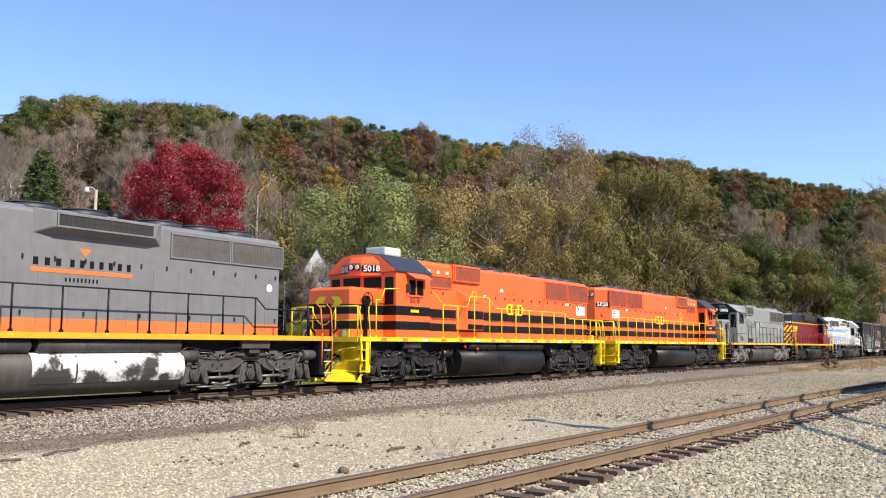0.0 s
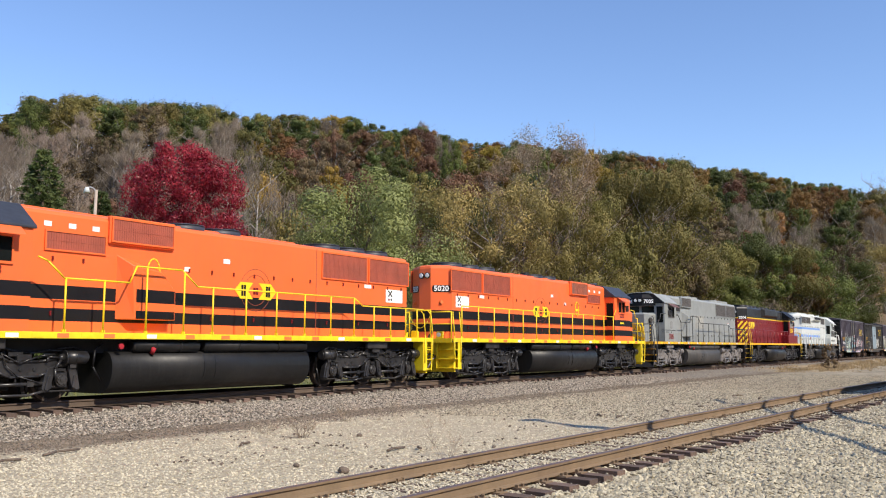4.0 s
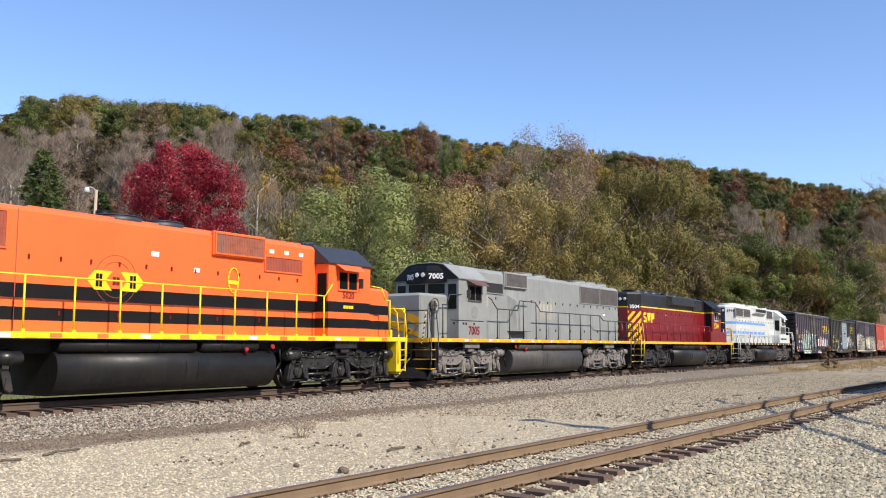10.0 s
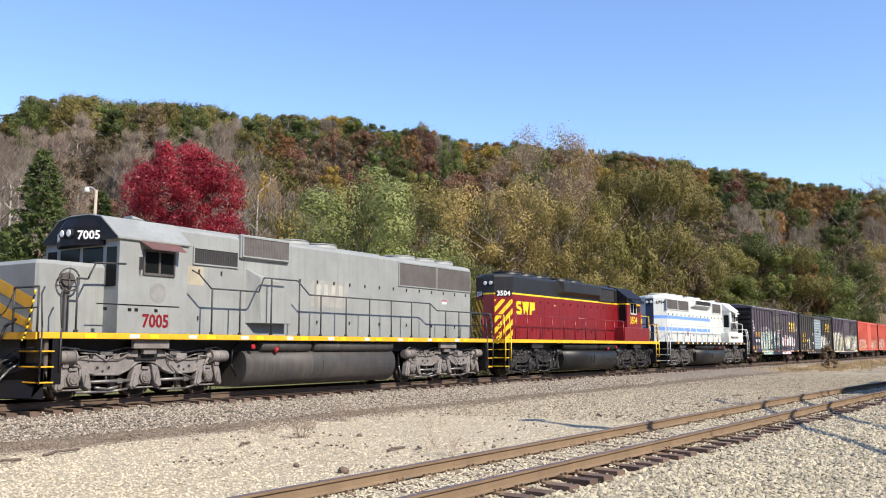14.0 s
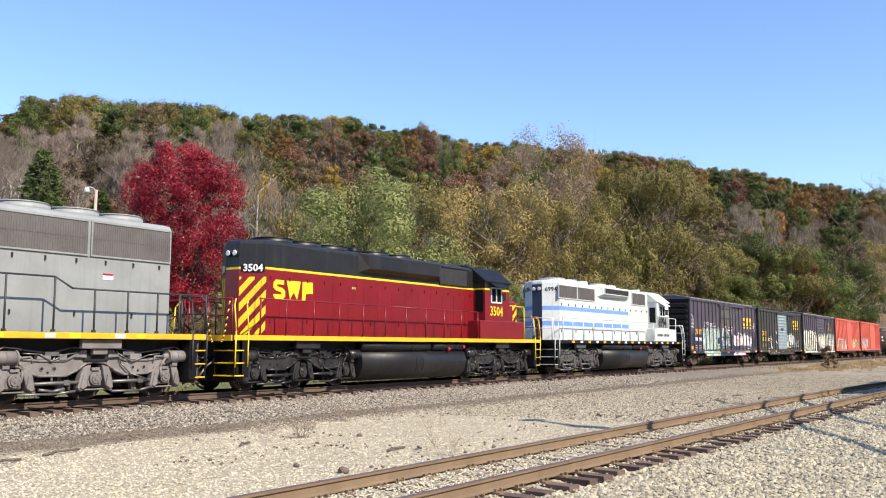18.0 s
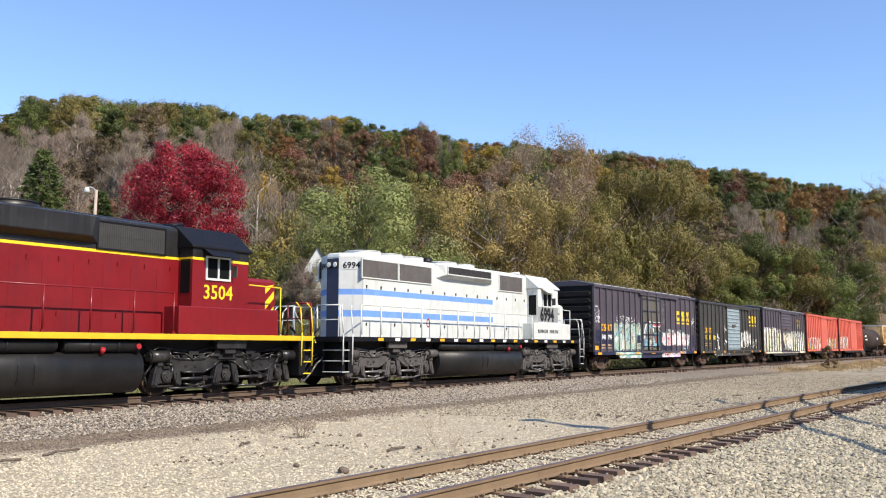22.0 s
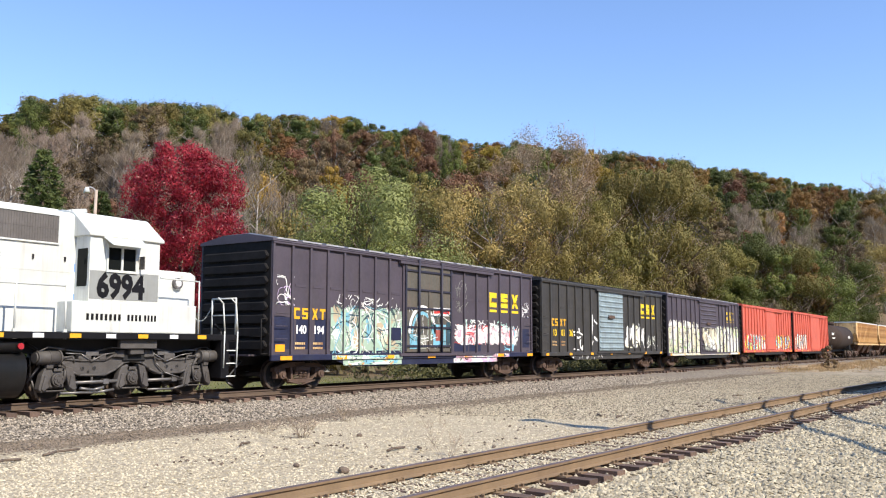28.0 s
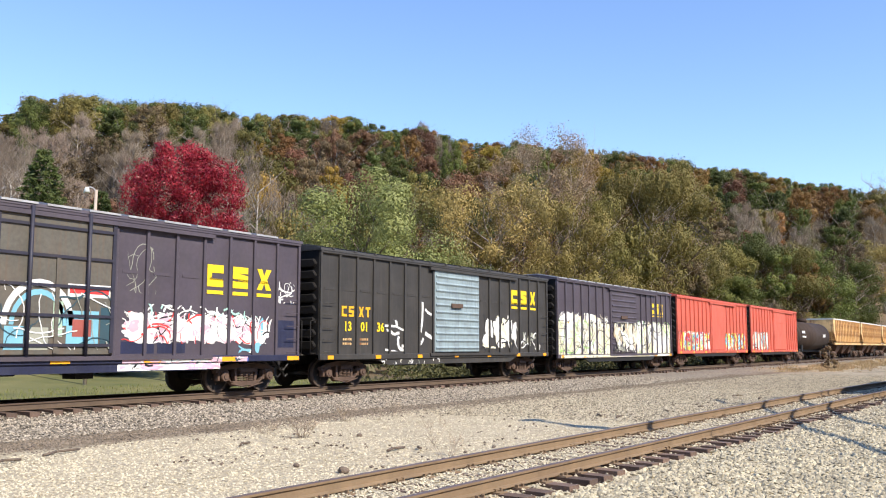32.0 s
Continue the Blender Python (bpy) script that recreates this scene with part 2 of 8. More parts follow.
LEAF = {
    "green": leaf_material("green_leaves", (0.070, 0.090, 0.020), (0.135, 0.148, 0.038)),
    "dark": leaf_material("dark_green_leaves", (0.055, 0.073, 0.020), (0.102, 0.120, 0.034)),
    "olive": leaf_material("olive_leaves", (0.128, 0.112, 0.030), (0.215, 0.175, 0.052)),
    "yellow": leaf_material("yellow_leaves", (0.20, 0.135, 0.022), (0.33, 0.225, 0.042)),
    "rust": leaf_material("rust_leaves", (0.175, 0.092, 0.030), (0.26, 0.145, 0.045)),
    "russet": leaf_material("russet_leaves", (0.130, 0.062, 0.036), (0.20, 0.105, 0.060)),
    "brown": leaf_material("brown_leaves", (0.125, 0.088, 0.048), (0.19, 0.135, 0.07)),
    "red": leaf_material("crimson_leaves", (0.110, 0.006, 0.013), (0.34, 0.030, 0.046), 0.38, 0.22),
    "sage": leaf_material("sage_leaves", (0.125, 0.138, 0.040), (0.245, 0.245, 0.088), 0.5),
    "gold": leaf_material("straw_leaves", (0.185, 0.145, 0.050), (0.34, 0.26, 0.088)),
    "rose": leaf_material("faded_rose_leaves", (0.20, 0.14, 0.09), (0.32, 0.23, 0.145)),
    "twig": leaf_material("bare_twigs", (0.165, 0.125, 0.090), (0.25, 0.20, 0.15)),
    "needle": leaf_material("needles", (0.048, 0.074, 0.020), (0.135, 0.168, 0.055)),
}


# ---- mesh helpers ----
def part(name, bm, mat, parent=None, label=""):
    """Links a bmesh as one mesh object under a thing or a part. mat: one material or a list for the face indices."""
    me = bpy.data.meshes.new(name)
    bm.to_mesh(me)
    bm.free()
    return part_mesh(name, me, mat, parent, label)


def part_mesh(name, me, mat, parent=None, label=""):
    if not me.materials:
        for m in (mat if isinstance(mat, (list, tuple)) else [mat]):
            me.materials.append(m)
    ob = new(name, me)
    if parent:
        ob.parent = parent
    if label:
        ob["label"] = label
    return ob


def fine(ob):
    """Marks a part made of many pieces too small to be picked apart."""
    ob["kind"] = "stuff"
    return ob


def shared(name, me, parent, m=None):
    ob = new(name, me)
    ob.parent = parent
    if m is not None:
        ob.matrix_basis = m
    return ob


def empty(name):
    ob = new(name)
    ob.empty_display_size = 0.3
    return ob


def box(bm, x0, x1, y0, y1, z0, z1, mi=0):
    v = [bm.verts.new((x, y, z)) for x in (x0, x1) for y in (y0, y1) for z in (z0, z1)]
    for f in ((0, 1, 3, 2), (4, 6, 7, 5), (0, 4, 5, 1), (2, 3, 7, 6), (0, 2, 6, 4), (1, 5, 7, 3)):
        bm.faces.new([v[i] for i in f]).material_index = mi
    return v


def bevelled(bm, w=0.02, seg=2):
    bmesh.ops.bevel(bm, geom=list(bm.edges), offset=w, segments=seg, affect="EDGES", clamp_overlap=True, profile=0.6)
    return bm


def prism(bm, pts, y0, y1, mi=0):
    """A polygon given in (x, z), drawn out from y0 to y1."""
    a = [bm.verts.new((x, y0, z)) for x, z in pts]
    b = [bm.verts.new((x, y1, z)) for x, z in pts]
    k = len(pts)
    fs = [bm.faces.new(a), bm.faces.new(b[::-1])]
    fs += [bm.faces.new((a[i], b[i], b[(i + 1) % k], a[(i + 1) % k])) for i in range(k)]
    for f in fs:
        f.material_index = mi
    bmesh.ops.recalc_face_normals(bm, faces=fs)


def prism_x(bm, pts, x0, x1, mi=0):
    """A polygon given in (y, z), drawn out from x0 to x1."""
    a = [bm.verts.new((x0, y, z)) for y, z in pts]
    b = [bm.verts.new((x1, y, z)) for y, z in pts]
    k = len(pts)
    fs = [bm.faces.new(a), bm.faces.new(b[::-1])]
    fs += [bm.faces.new((a[i], b[i], b[(i + 1) % k], a[(i + 1) % k])) for i in range(k)]
    for f in fs:
        f.material_index = mi
    bmesh.ops.recalc_face_normals(bm, faces=fs)


def stack(bm, rings, mats):
    """Closed body from plan outlines at rising heights: rings of (outline, z); mats: a face index for each band and the top."""
    prev = None
    for i, (outline, z) in enumerate(rings):
        cur = [bm.verts.new((x, y, z)) for x, y in outline]
        if prev:
            k = len(cur)
            for j in range(k):
                f = bm.faces.new((prev[j], prev[(j + 1) % k], cur[(j + 1) % k], cur[j]))
                f.material_index = mats[i - 1]
        else:
            bm.faces.new(cur[::-1]).material_index = mats[0]
        prev = cur
    bm.faces.new(prev).material_index = mats[-1]


def plan(x0, x1, w, c0=0.0, c1=0.0):
    """Plan outline, counter-clockwise, with chamfered ends."""
    a, b = c0 if isinstance(c0, tuple) else (c0, c0)
    c, d = c1 if isinstance(c1, tuple) else (c1, c1)
    p = []
    p += [(x0, -w + b), (x0 + a, -w)] if a else [(x0, -w)]
    p += [(x1 - c, -w), (x1, -w + d)] if c else [(x1, -w)]
    p += [(x1, w - d), (x1 - c, w)] if c else [(x1, w)]
    p += [(x0 + a, w), (x0, w - b)] if a else [(x0, w)]
    return p


def cyl(bm, p0, p1, r, seg=10, r1=None, mi=0):
    p0, p1 = Vector(p0), Vector(p1)
    q = (p1 - p0).to_track_quat("Z", "Y")
    r1 = r if r1 is None else r1
    a, b = [], []
    for i in range(seg):
        t = 2 * math.pi * i / seg
        d = Vector((math.cos(t), math.sin(t), 0))
        a.append(bm.verts.new(p0 + q @ (d * r)))
        b.append(bm.verts.new(p1 + q @ (d * r1)))
    for i in range(seg):
        f = bm.faces.new((a[i], a[(i + 1) % seg], b[(i + 1) % seg], b[i]))
        f.smooth, f.material_index = True, mi
    bm.faces.new(a[::-1]).material_index = mi
    bm.faces.new(b).material_index = mi


def tube(bm, pts, r, seg=6, mi=0):
    for a, b in zip(pts, pts[1:]):
        cyl(bm, a, b, r, seg, mi=mi)


def lettering(text, size, mat, parent, m, name="lettering", bold=0.0, narrow=1.0):
    """Characters in the built-in font, 3 mm thick, centred on the pose m."""
    cu = bpy.data.curves.new(name, "FONT")
    cu.body, cu.size, cu.align_x, cu.align_y, cu.extrude, cu.offset = text, size, "CENTER", "CENTER", 0.003, bold
    cu.resolution_u = 2
    ob = bpy.data.objects.new(name, cu)
    me = bpy.data.meshes.new_from_object(ob)
    bpy.data.objects.remove(ob)
    bpy.data.curves.remove(cu)
    me.materials.clear()
    o = part_mesh(name, me, mat, parent)
    o.matrix_basis = m @ Matrix.Diagonal((narrow, 1, 1, 1))
    return o


def on_side(x, y, z, s):
    """Pose of lettering on a flank: s = -1 for the flank that faces -y, 1 for the other."""
    return pose(x, y, z, 90, 0, 0 if s < 0 else 180)


# ---- running gear ----
AX = 2.064
MESHES = {}


def cached(key, make, mats):
    """A mesh built once and shared by its repeats."""
    if key not in MESHES:
        bm = bmesh.new()
        make(bm)
        me = bpy.data.meshes.new(key)
        bm.to_mesh(me)
        bm.free()
        for m in (mats if isinstance(mats, (list, tuple)) else [mats]):
            me.materials.append(m)
        MESHES[key] = me
    return MESHES[key]


def make_wheelset(r):
    def make(bm):
        for s in (-1, 1):
            cyl(bm, (0, s * 0.69, 0), (0, s * 0.82, 0), r, 32)
            cyl(bm, (0, s * 0.66, 0), (0, s * 0.69, 0), r + 0.025, 32)
            # dark disc in place of the shade on a recessed wheel face
            cyl(bm, (0, s * 0.82, 0), (0, s * 0.828, 0), r - 0.07, 32, mi=1)
            cyl(bm, (0, s * 0.82, 0), (0, s * 0.90, 0), 0.14, 16, 0.12)
            for k in range(6):
                t = k * math.pi / 3
                cyl(bm, (0.2 * math.cos(t), s * 0.827, 0.2 * math.sin(t)), (0.2 * math.cos(t), s * 0.835, 0.2 * math.sin(t)), 0.03, 8)
        cyl(bm, (0, -1.05, 0), (0, 1.05, 0), 0.085, 12)
    return make


ROLLING = []     # wheelsets with their place on the truck and rolling radius


def add_wheelset(truck, x, r, turn, mat):
    me = cached(f"wheelset_{r}_{mat.name}", make_wheelset(r), [mat, DARK])
    ob = shared("wheelset", me, truck)
    ob.matrix_basis = pose(x, 0, r)
    ROLLING.append((ob, x, r, turn))


def side_frame_three(bm):
    """Cast side frame: a wavy beam with raised edges, three pairs of pedestal legs and black discs for the shade in
    core holes.
    """
    top = [(-2.42, 0.86), (-2.3, 0.98), (-1.95, 1.02), (-1.5, 0.97), (-0.82, 0.97), (-0.44, 1.15), (-0.36, 1.0), (0.32, 1.0), (0.40, 1.15), (0.78, 0.97),
           (1.5, 0.96), (1.95, 1.02), (2.3, 0.98), (2.42, 0.86)]
    low = [(2.30, 0.82), (1.98, 0.80), (1.72, 0.66), (1.5, 0.58), (0.8, 0.57), (0.5, 0.70), (0.28, 0.85), (0, 0.89), (-0.28, 0.85), (-0.5, 0.70),
           (-0.8, 0.57), (-1.5, 0.58), (-1.72, 0.66), (-1.98, 0.80), (-2.30, 0.82)]
    prism(bm, top + low, -0.08, 0.09)
    for x in (-AX, 0, AX):
        for s in (-1, 1):
            prism(bm, [(x + s * 0.15, 0.84), (x + s * 0.35, 0.78), (x + s * 0.42, 0.62), (x + s * 0.49, 0.30), (x + s * 0.40, 0.22), (x + s * 0.29, 0.30), (x + s * 0.21, 0.58)], -0.13, 0.06)
            prism(bm, [(x + s * 0.26, 0.34), (x + s * 0.38, 0.26), (x + s * 0.44, 0.30), (x + s * 0.36, 0.62), (x + s * 0.30, 0.62)], -0.17, -0.10)
        box(bm, x - 0.40, x + 0.40, -0.05, 0.03, 0.235, 0.275)
    box(bm, -1.55, -1.2, -0.11, 0.04, 0.97, 1.07)
    box(bm, -1.0, -0.8, -0.13, 0.02, 0.95, 1.1)
    box(bm, 0.95, 1.3, -0.13, 0.02, 0.95, 1.1)
    for s in (-1, 1):
        prism(bm, [(s * 0.30, 1.0), (s * 0.62, 1.02), (s * 0.44, 1.20), (s * 0.30, 1.20)], -0.16, 0.05)
    bmesh.ops.bevel(bm, geom=list(bm.edges), offset=0.014, segments=1, affect="EDGES", clamp_overlap=True)
    # raised rims along the beam
    for line in (top[1:6], top[8:13], low[1:7], low[8:14]):
        tube(bm, [(x, -0.085, z + (-0.025 if line[0] in top else 0.025)) for x, z in line], 0.032, 6)
    for x in (-1.42, -1.10, 1.06, 1.40):
        cyl(bm, (x, -0.098, 0.77), (x, -0.079, 0.77), 0.052, 10)
    # no real holes: black discs stand for the shade inside them
    for x in (-1.42, -1.10, 1.06, 1.40):
        cyl(bm, (x, -0.105, 0.77), (x, -0.094, 0.77), 0.037, 10, mi=1)
    for x in (-1.26, 1.23):
        cyl(bm, (x, -0.09, 0.68), (x, -0.075, 0.68), 0.03, 8, mi=1)


def journal(bm):
    box(bm, -0.20, 0.20, -0.1, 0.12, -0.19, 0.21)
    bevelled(bm, 0.03, 1)
    cyl(bm, (0, -0.1, 0), (0, -0.17, 0), 0.165, 18, 0.15)
    cyl(bm, (0, -0.17, 0), (0, -0.19, 0), 0.13, 16, 0.11)
    cyl(bm, (0, -0.19, 0), (0, -0.205, 0), 0.05, 8)
    for k in range(5):
        t = k * 1.2566 + 0.3
        cyl(bm, (0.1 * math.cos(t), -0.185, 0.1 * math.sin(t)), (0.1 * math.cos(t), -0.205, 0.1 * math.sin(t)), 0.018, 6)
    box(bm, -0.11, 0.11, -0.14, 0.0, 0.20, 0.27)


def brake_cylinder(bm):
    cyl(bm, (-0.34, 0, 0), (0.20, 0, 0), 0.155, 18)
    cyl(bm, (0.20, 0, 0), (0.24, 0, 0), 0.178, 18)
    cyl(bm, (-0.05, 0, 0), (-0.02, 0, 0), 0.165, 18)
    cyl(bm, (0.24, 0, 0), (0.36, 0, 0), 0.10, 12, 0.05)
    cyl(bm, (-0.38, 0, 0), (-0.34, 0, 0), 0.12, 14)
    tube(bm, [(0.3, 0.02, -0.05), (0.45, 0.03, -0.25), (0.42, 0.03, -0.55)], 0.035, 6)
    tube(bm, [(0.36, 0, 0), (0.62, 0.02, 0.02), (0.66, 0.02, -0.1)], 0.028, 6)
    tube(bm, [(-0.3, -0.05, 0.14), (-0.1, -0.08, 0.24), (0.35, -0.04, 0.20)], 0.018, 6)
    box(bm, -0.08, 0.08, -0.05, 0.05, -0.24, -0.1)


def brake_shoe(bm):
    """A hanger with its shoe against the wheel."""
    prism(bm, [(-0.05, 0.62), (0.05, 0.62), (0.09, 0.36), (0.03, 0.14), (-0.05, 0.16), (-0.02, 0.36)], -0.06, 0.06)
    tube(bm, [(0.06, -0.08, 0.46), (-0.14, -0.08, 0.40), (-0.16, -0.08, 0.20)], 0.03, 6)


def coil_spring(bm):
    for k in range(6):
        cyl(bm, (0, 0, k * 0.045), (0, 0, k * 0.045 + 0.028), 0.085, 12)


def loco_truck(parent, x, mat, turn, bar_mat):
    """Three-axle truck with side frames, axle boxes, springs, brake gear and sand pipes."""
    bm = bmesh.new()
    box(bm, -2.5, 2.5, -0.6, 0.6, 0.75, 1.0)
    box(bm, -0.36, 0.32, -1.25, 1.25, 0.92, 1.22)
    box(bm, -1.7, -1.2, -0.9, 0.9, 0.3, 0.9)
    box(bm, 0.5, 1.0, -0.9, 0.9, 0.3, 0.9)
    truck = part("truck", bevelled(bm, 0.02, 1), DARK, parent)
    truck.matrix_basis = pose(x, 0, 0)
    sf = cached("side_frame_" + mat.name, side_frame_three, [mat, DARK])
    sh = cached("brake_shoe_" + mat.name, brake_shoe, mat)
    jb = cached("axle_box_" + mat.name, journal, mat)
    bc = cached("brake_cylinder_" + mat.name, brake_cylinder, mat)
    cs = cached("spring_" + mat.name, coil_spring, mat)

    def rods(bm):
        for xa, xb in ((-1.72, -0.36), (0.34, 1.72)):
            tube(bm, [(xa, 0, 0.43), (xb, 0, 0.44)], 0.042, 8)
            box(bm, (xa + xb) / 2 + 0.18, (xa + xb) / 2 + 0.34, -0.05, 0.04, 0.38, 0.50)
        tube(bm, [(-2.0, -0.03, 0.20), (-1.0, -0.03, 0.19), (-0.55, -0.03, 0.24)], 0.03, 8)
        tube(bm, [(0.45, -0.03, 0.20), (1.25, -0.03, 0.19), (1.6, -0.03, 0.26)], 0.03, 8)
        tube(bm, [(-1.5, -0.05, 0.30), (-1.15, -0.05, 0.25), (-0.85, -0.05, 0.30)], 0.035, 8)
        tube(bm, [(-2.5, 0.05, 1.16), (-1.9, 0.03, 1.20), (-1.2, 0.05, 1.13), (-0.6, 0.05, 1.25), (0.6, 0.05, 1.24), (1.3, 0.05, 1.12), (1.8, 0.02, 1.19), (2.5, 0.05, 1.16)], 0.022)
        tube(bm, [(-1.9, -0.02, 1.12), (-1.5, -0.05, 1.10), (-1.2, -0.03, 0.92), (-0.9, -0.04, 1.08), (-0.5, 0, 1.13)], 0.018)
        tube(bm, [(0.6, 0, 1.12), (1.0, -0.05, 0.9), (1.5, -0.04, 1.06), (1.9, 0, 1.10)], 0.018)
        tube(bm, [(0.55, -0.03, 1.20), (0.68, -0.06, 0.86), (0.95, -0.06, 0.62), (1.5, -0.06, 0.46)], 0.016)
        for xx in (-1.05, 1.05):
            tube(bm, [(xx, 0.05, 1.15), (xx - 0.1, 0.03, 0.7), (xx - 0.08, 0.02, 0.38)], 0.03)
            box(bm, xx - 0.30, xx + 0.05, -0.02, 0.08, 1.06, 1.16)
        for xx in (-2.62, 2.62):
            tube(bm, [(xx, 0.25, 1.2), (xx, 0.2, 0.6), (xx + (0.22 if xx < 0 else -0.22), 0.25, 0.12)], 0.025)
    rd = cached("brake_rods_" + bar_mat.name, rods, bar_mat)
    for s in (-1, 1):
        flip = pose(0, s * 1.12, 0, 0, 0, 0 if s < 0 else 180)
        shared("side_frame", sf, truck, flip)
        fine(shared("brake_rigging", rd, truck, pose(0, s * 1.2, 0, 0, 0, 0 if s < 0 else 180)))
        for a in (-AX, 0, AX):
            shared("axle_box", jb, truck, pose(a, s * 1.08, 0.508, 0, 0, 0 if s < 0 else 180))
            for d in (-0.52, 0.52):
                if abs(a + d) < 2.4:
                    shared("coil_spring", cs, truck, pose(a + d, s * 1.02, 0.66))
        for a, r in ((-1.36, 0), (-0.70, 180), (0.70, 0), (1.36, 180)):
            shared("brake_shoe", sh, truck, pose(a, s * 0.80, 0.05, 0, 0, r))
        for a, r in ((-2.32, 0), (2.32, 180)):
            shared("brake_cylinder", bc, truck, pose(a, s * 1.24, 1.02, 0, 0, r))
    for s in (-1, 1):
        bm = bmesh.new()
        box(bm, -0.55, 0.55, *sorted((s * 1.30, s * 1.44)), 1.22, 1.45)
        box(bm, -0.2, 0.2, *sorted((s * 1.22, s * 1.38)), 1.08, 1.24)
        part("bolster_plate", bevelled(bm, 0.015, 1), mat, truck)
    for a in (-AX, 0, AX):
        add_wheelset(truck, a, 0.508, turn, WHEEL)
    return truck


def freight_side_frame(bm):
    """Open cast side frame: arched top chord, lower chord, diagonals and columns, springs and bearing adapters."""
    prism(bm, [(-1.16, 0.64), (-0.9, 0.74), (-0.45, 0.82), (0.45, 0.82), (0.9, 0.74), (1.16, 0.64), (1.16, 0.52), (0.9, 0.60), (0.42, 0.66), (-0.42, 0.66), (-0.9, 0.60), (-1.16, 0.52)], -0.09, 0.08)
    prism(bm, [(-0.56, 0.30), (0.56, 0.30), (0.46, 0.16), (-0.46, 0.16)], -0.11, 0.08)
    for s in (-1, 1):
        prism(bm, [(s * 0.56, 0.30), (s * 0.46, 0.17), (s * 0.74, 0.40), (s * 1.0, 0.56), (s * 0.82, 0.60)], -0.09, 0.08)
        prism(bm, [(s * 0.32, 0.28), (s * 0.42, 0.28), (s * 0.46, 0.68), (s * 0.36, 0.68)], -0.09, 0.08)
        box(bm, s * 0.87 - 0.15, s * 0.87 + 0.15, -0.12, 0.08, 0.50, 0.64)
        box(bm, s * 0.87 + 0.13, s * 0.87 + 0.21, -0.10, 0.08, 0.32, 0.60)
        box(bm, s * 0.87 - 0.21, s * 0.87 - 0.13, -0.10, 0.08, 0.32, 0.60)
    bmesh.ops.bevel(bm, geom=list(bm.edges), offset=0.014, segments=1, affect="EDGES", clamp_overlap=True)
    for s in (-1, 1):
        cyl(bm, (s * 0.87, -0.04, 0.44), (s * 0.87, -0.19, 0.44), 0.125, 16)
        cyl(bm, (s * 0.87, -0.19, 0.44), (s * 0.87, -0.215, 0.44), 0.07, 10)
    for x in (-0.2, 0, 0.2):
        for k in range(5):
            cyl(bm, (x, -0.05, 0.31 + k * 0.05), (x, -0.05, 0.34 + k * 0.05), 0.082, 12)
    box(bm, -0.30, 0.30, -0.17, 0.08, 0.56, 0.66)
    tube(bm, [(-0.62, -0.13, 0.24), (0.0, -0.15, 0.12), (0.62, -0.13, 0.24)], 0.022, 6)


def freight_truck(parent, x, turn, mat):
    bm = bmesh.new()
    box(bm, -0.25, 0.25, -1.1, 1.1, 0.45, 0.78)
    truck = part("truck", bevelled(bm, 0.02, 1), mat, parent)
    truck.matrix_basis = pose(x, 0, 0)
    sf = cached("freight_frame_" + mat.name, freight_side_frame, mat)
    for s in (-1, 1):
        shared("side_frame", sf, truck, pose(0, s * 1.0, 0, 0, 0, 0 if s < 0 else 180))
    for a in (-0.87, 0.87):
        add_wheelset(truck, a, 0.44, turn, WHEEL)
    return truck


def coupler_mesh(bm):
    box(bm, -0.9, -0.2, -0.12, 0.12, 0.75, 1.0)
    prism(bm, [(-0.22, 0.68), (0.02, 0.72), (0.02, 1.02), (-0.22, 1.06)], -0.2, 0.16)
    bevelled(bm, 0.025, 1)
    tube(bm, [(-0.7, -0.45, 0.95), (-0.3, -0.5, 0.62), (0.0, -0.42, 0.5), (0.15, -0.2, 0.62)], 0.035, 8)


def add_coupler(parent, x, s):
    me = cached("coupler", coupler_mesh, TRUCK_K)
    shared("coupler", me, parent, pose(x, 0, 0, 0, 0, 0 if s > 0 else 180))


# ---- locomotives ----
def grille(parent, x0, x1, z0, z1, y, s, mat, frame_mat, name="grille"):
    """A framed screen on a flank, with standing bars."""
    bm = bmesh.new()
    ya, yb = sorted((y, y + s * 0.02))
    box(bm, x0, x1, ya, yb, z0, z1)
    g = part(name, bm, mat, parent)
    bm = bmesh.new()
    yc, yd = sorted((y, y + s * 0.04))
    w = 0.04
    for a in ((x0 - w, x1 + w, z0 - w, z0), (x0 - w, x1 + w, z1, z1 + w), (x0 - w, x0, z0, z1), (x1, x1 + w, z0, z1)):
        box(bm, a[0], a[1], yc, yd, a[2], a[3])
    part("frame", bm, frame_mat, g)
    bm = bmesh.new()
    k = int((x1 - x0) / 0.065)
    ye, yf = sorted((y + s * 0.02, y + s * 0.026))
    for i in range(1, k):
        x = x0 + (x1 - x0) * i / k
        box(bm, x - 0.007, x + 0.007, ye, yf, z0, z1)
    k = max(2, int((z1 - z0) / 0.3))
    for i in range(1, k):
        z = z0 + (z1 - z0) * i / k
        box(bm, x0, x1, ye, yf, z - 0.004, z + 0.004)
    fine(part("grille_screen", bm, mat, g))
    return g


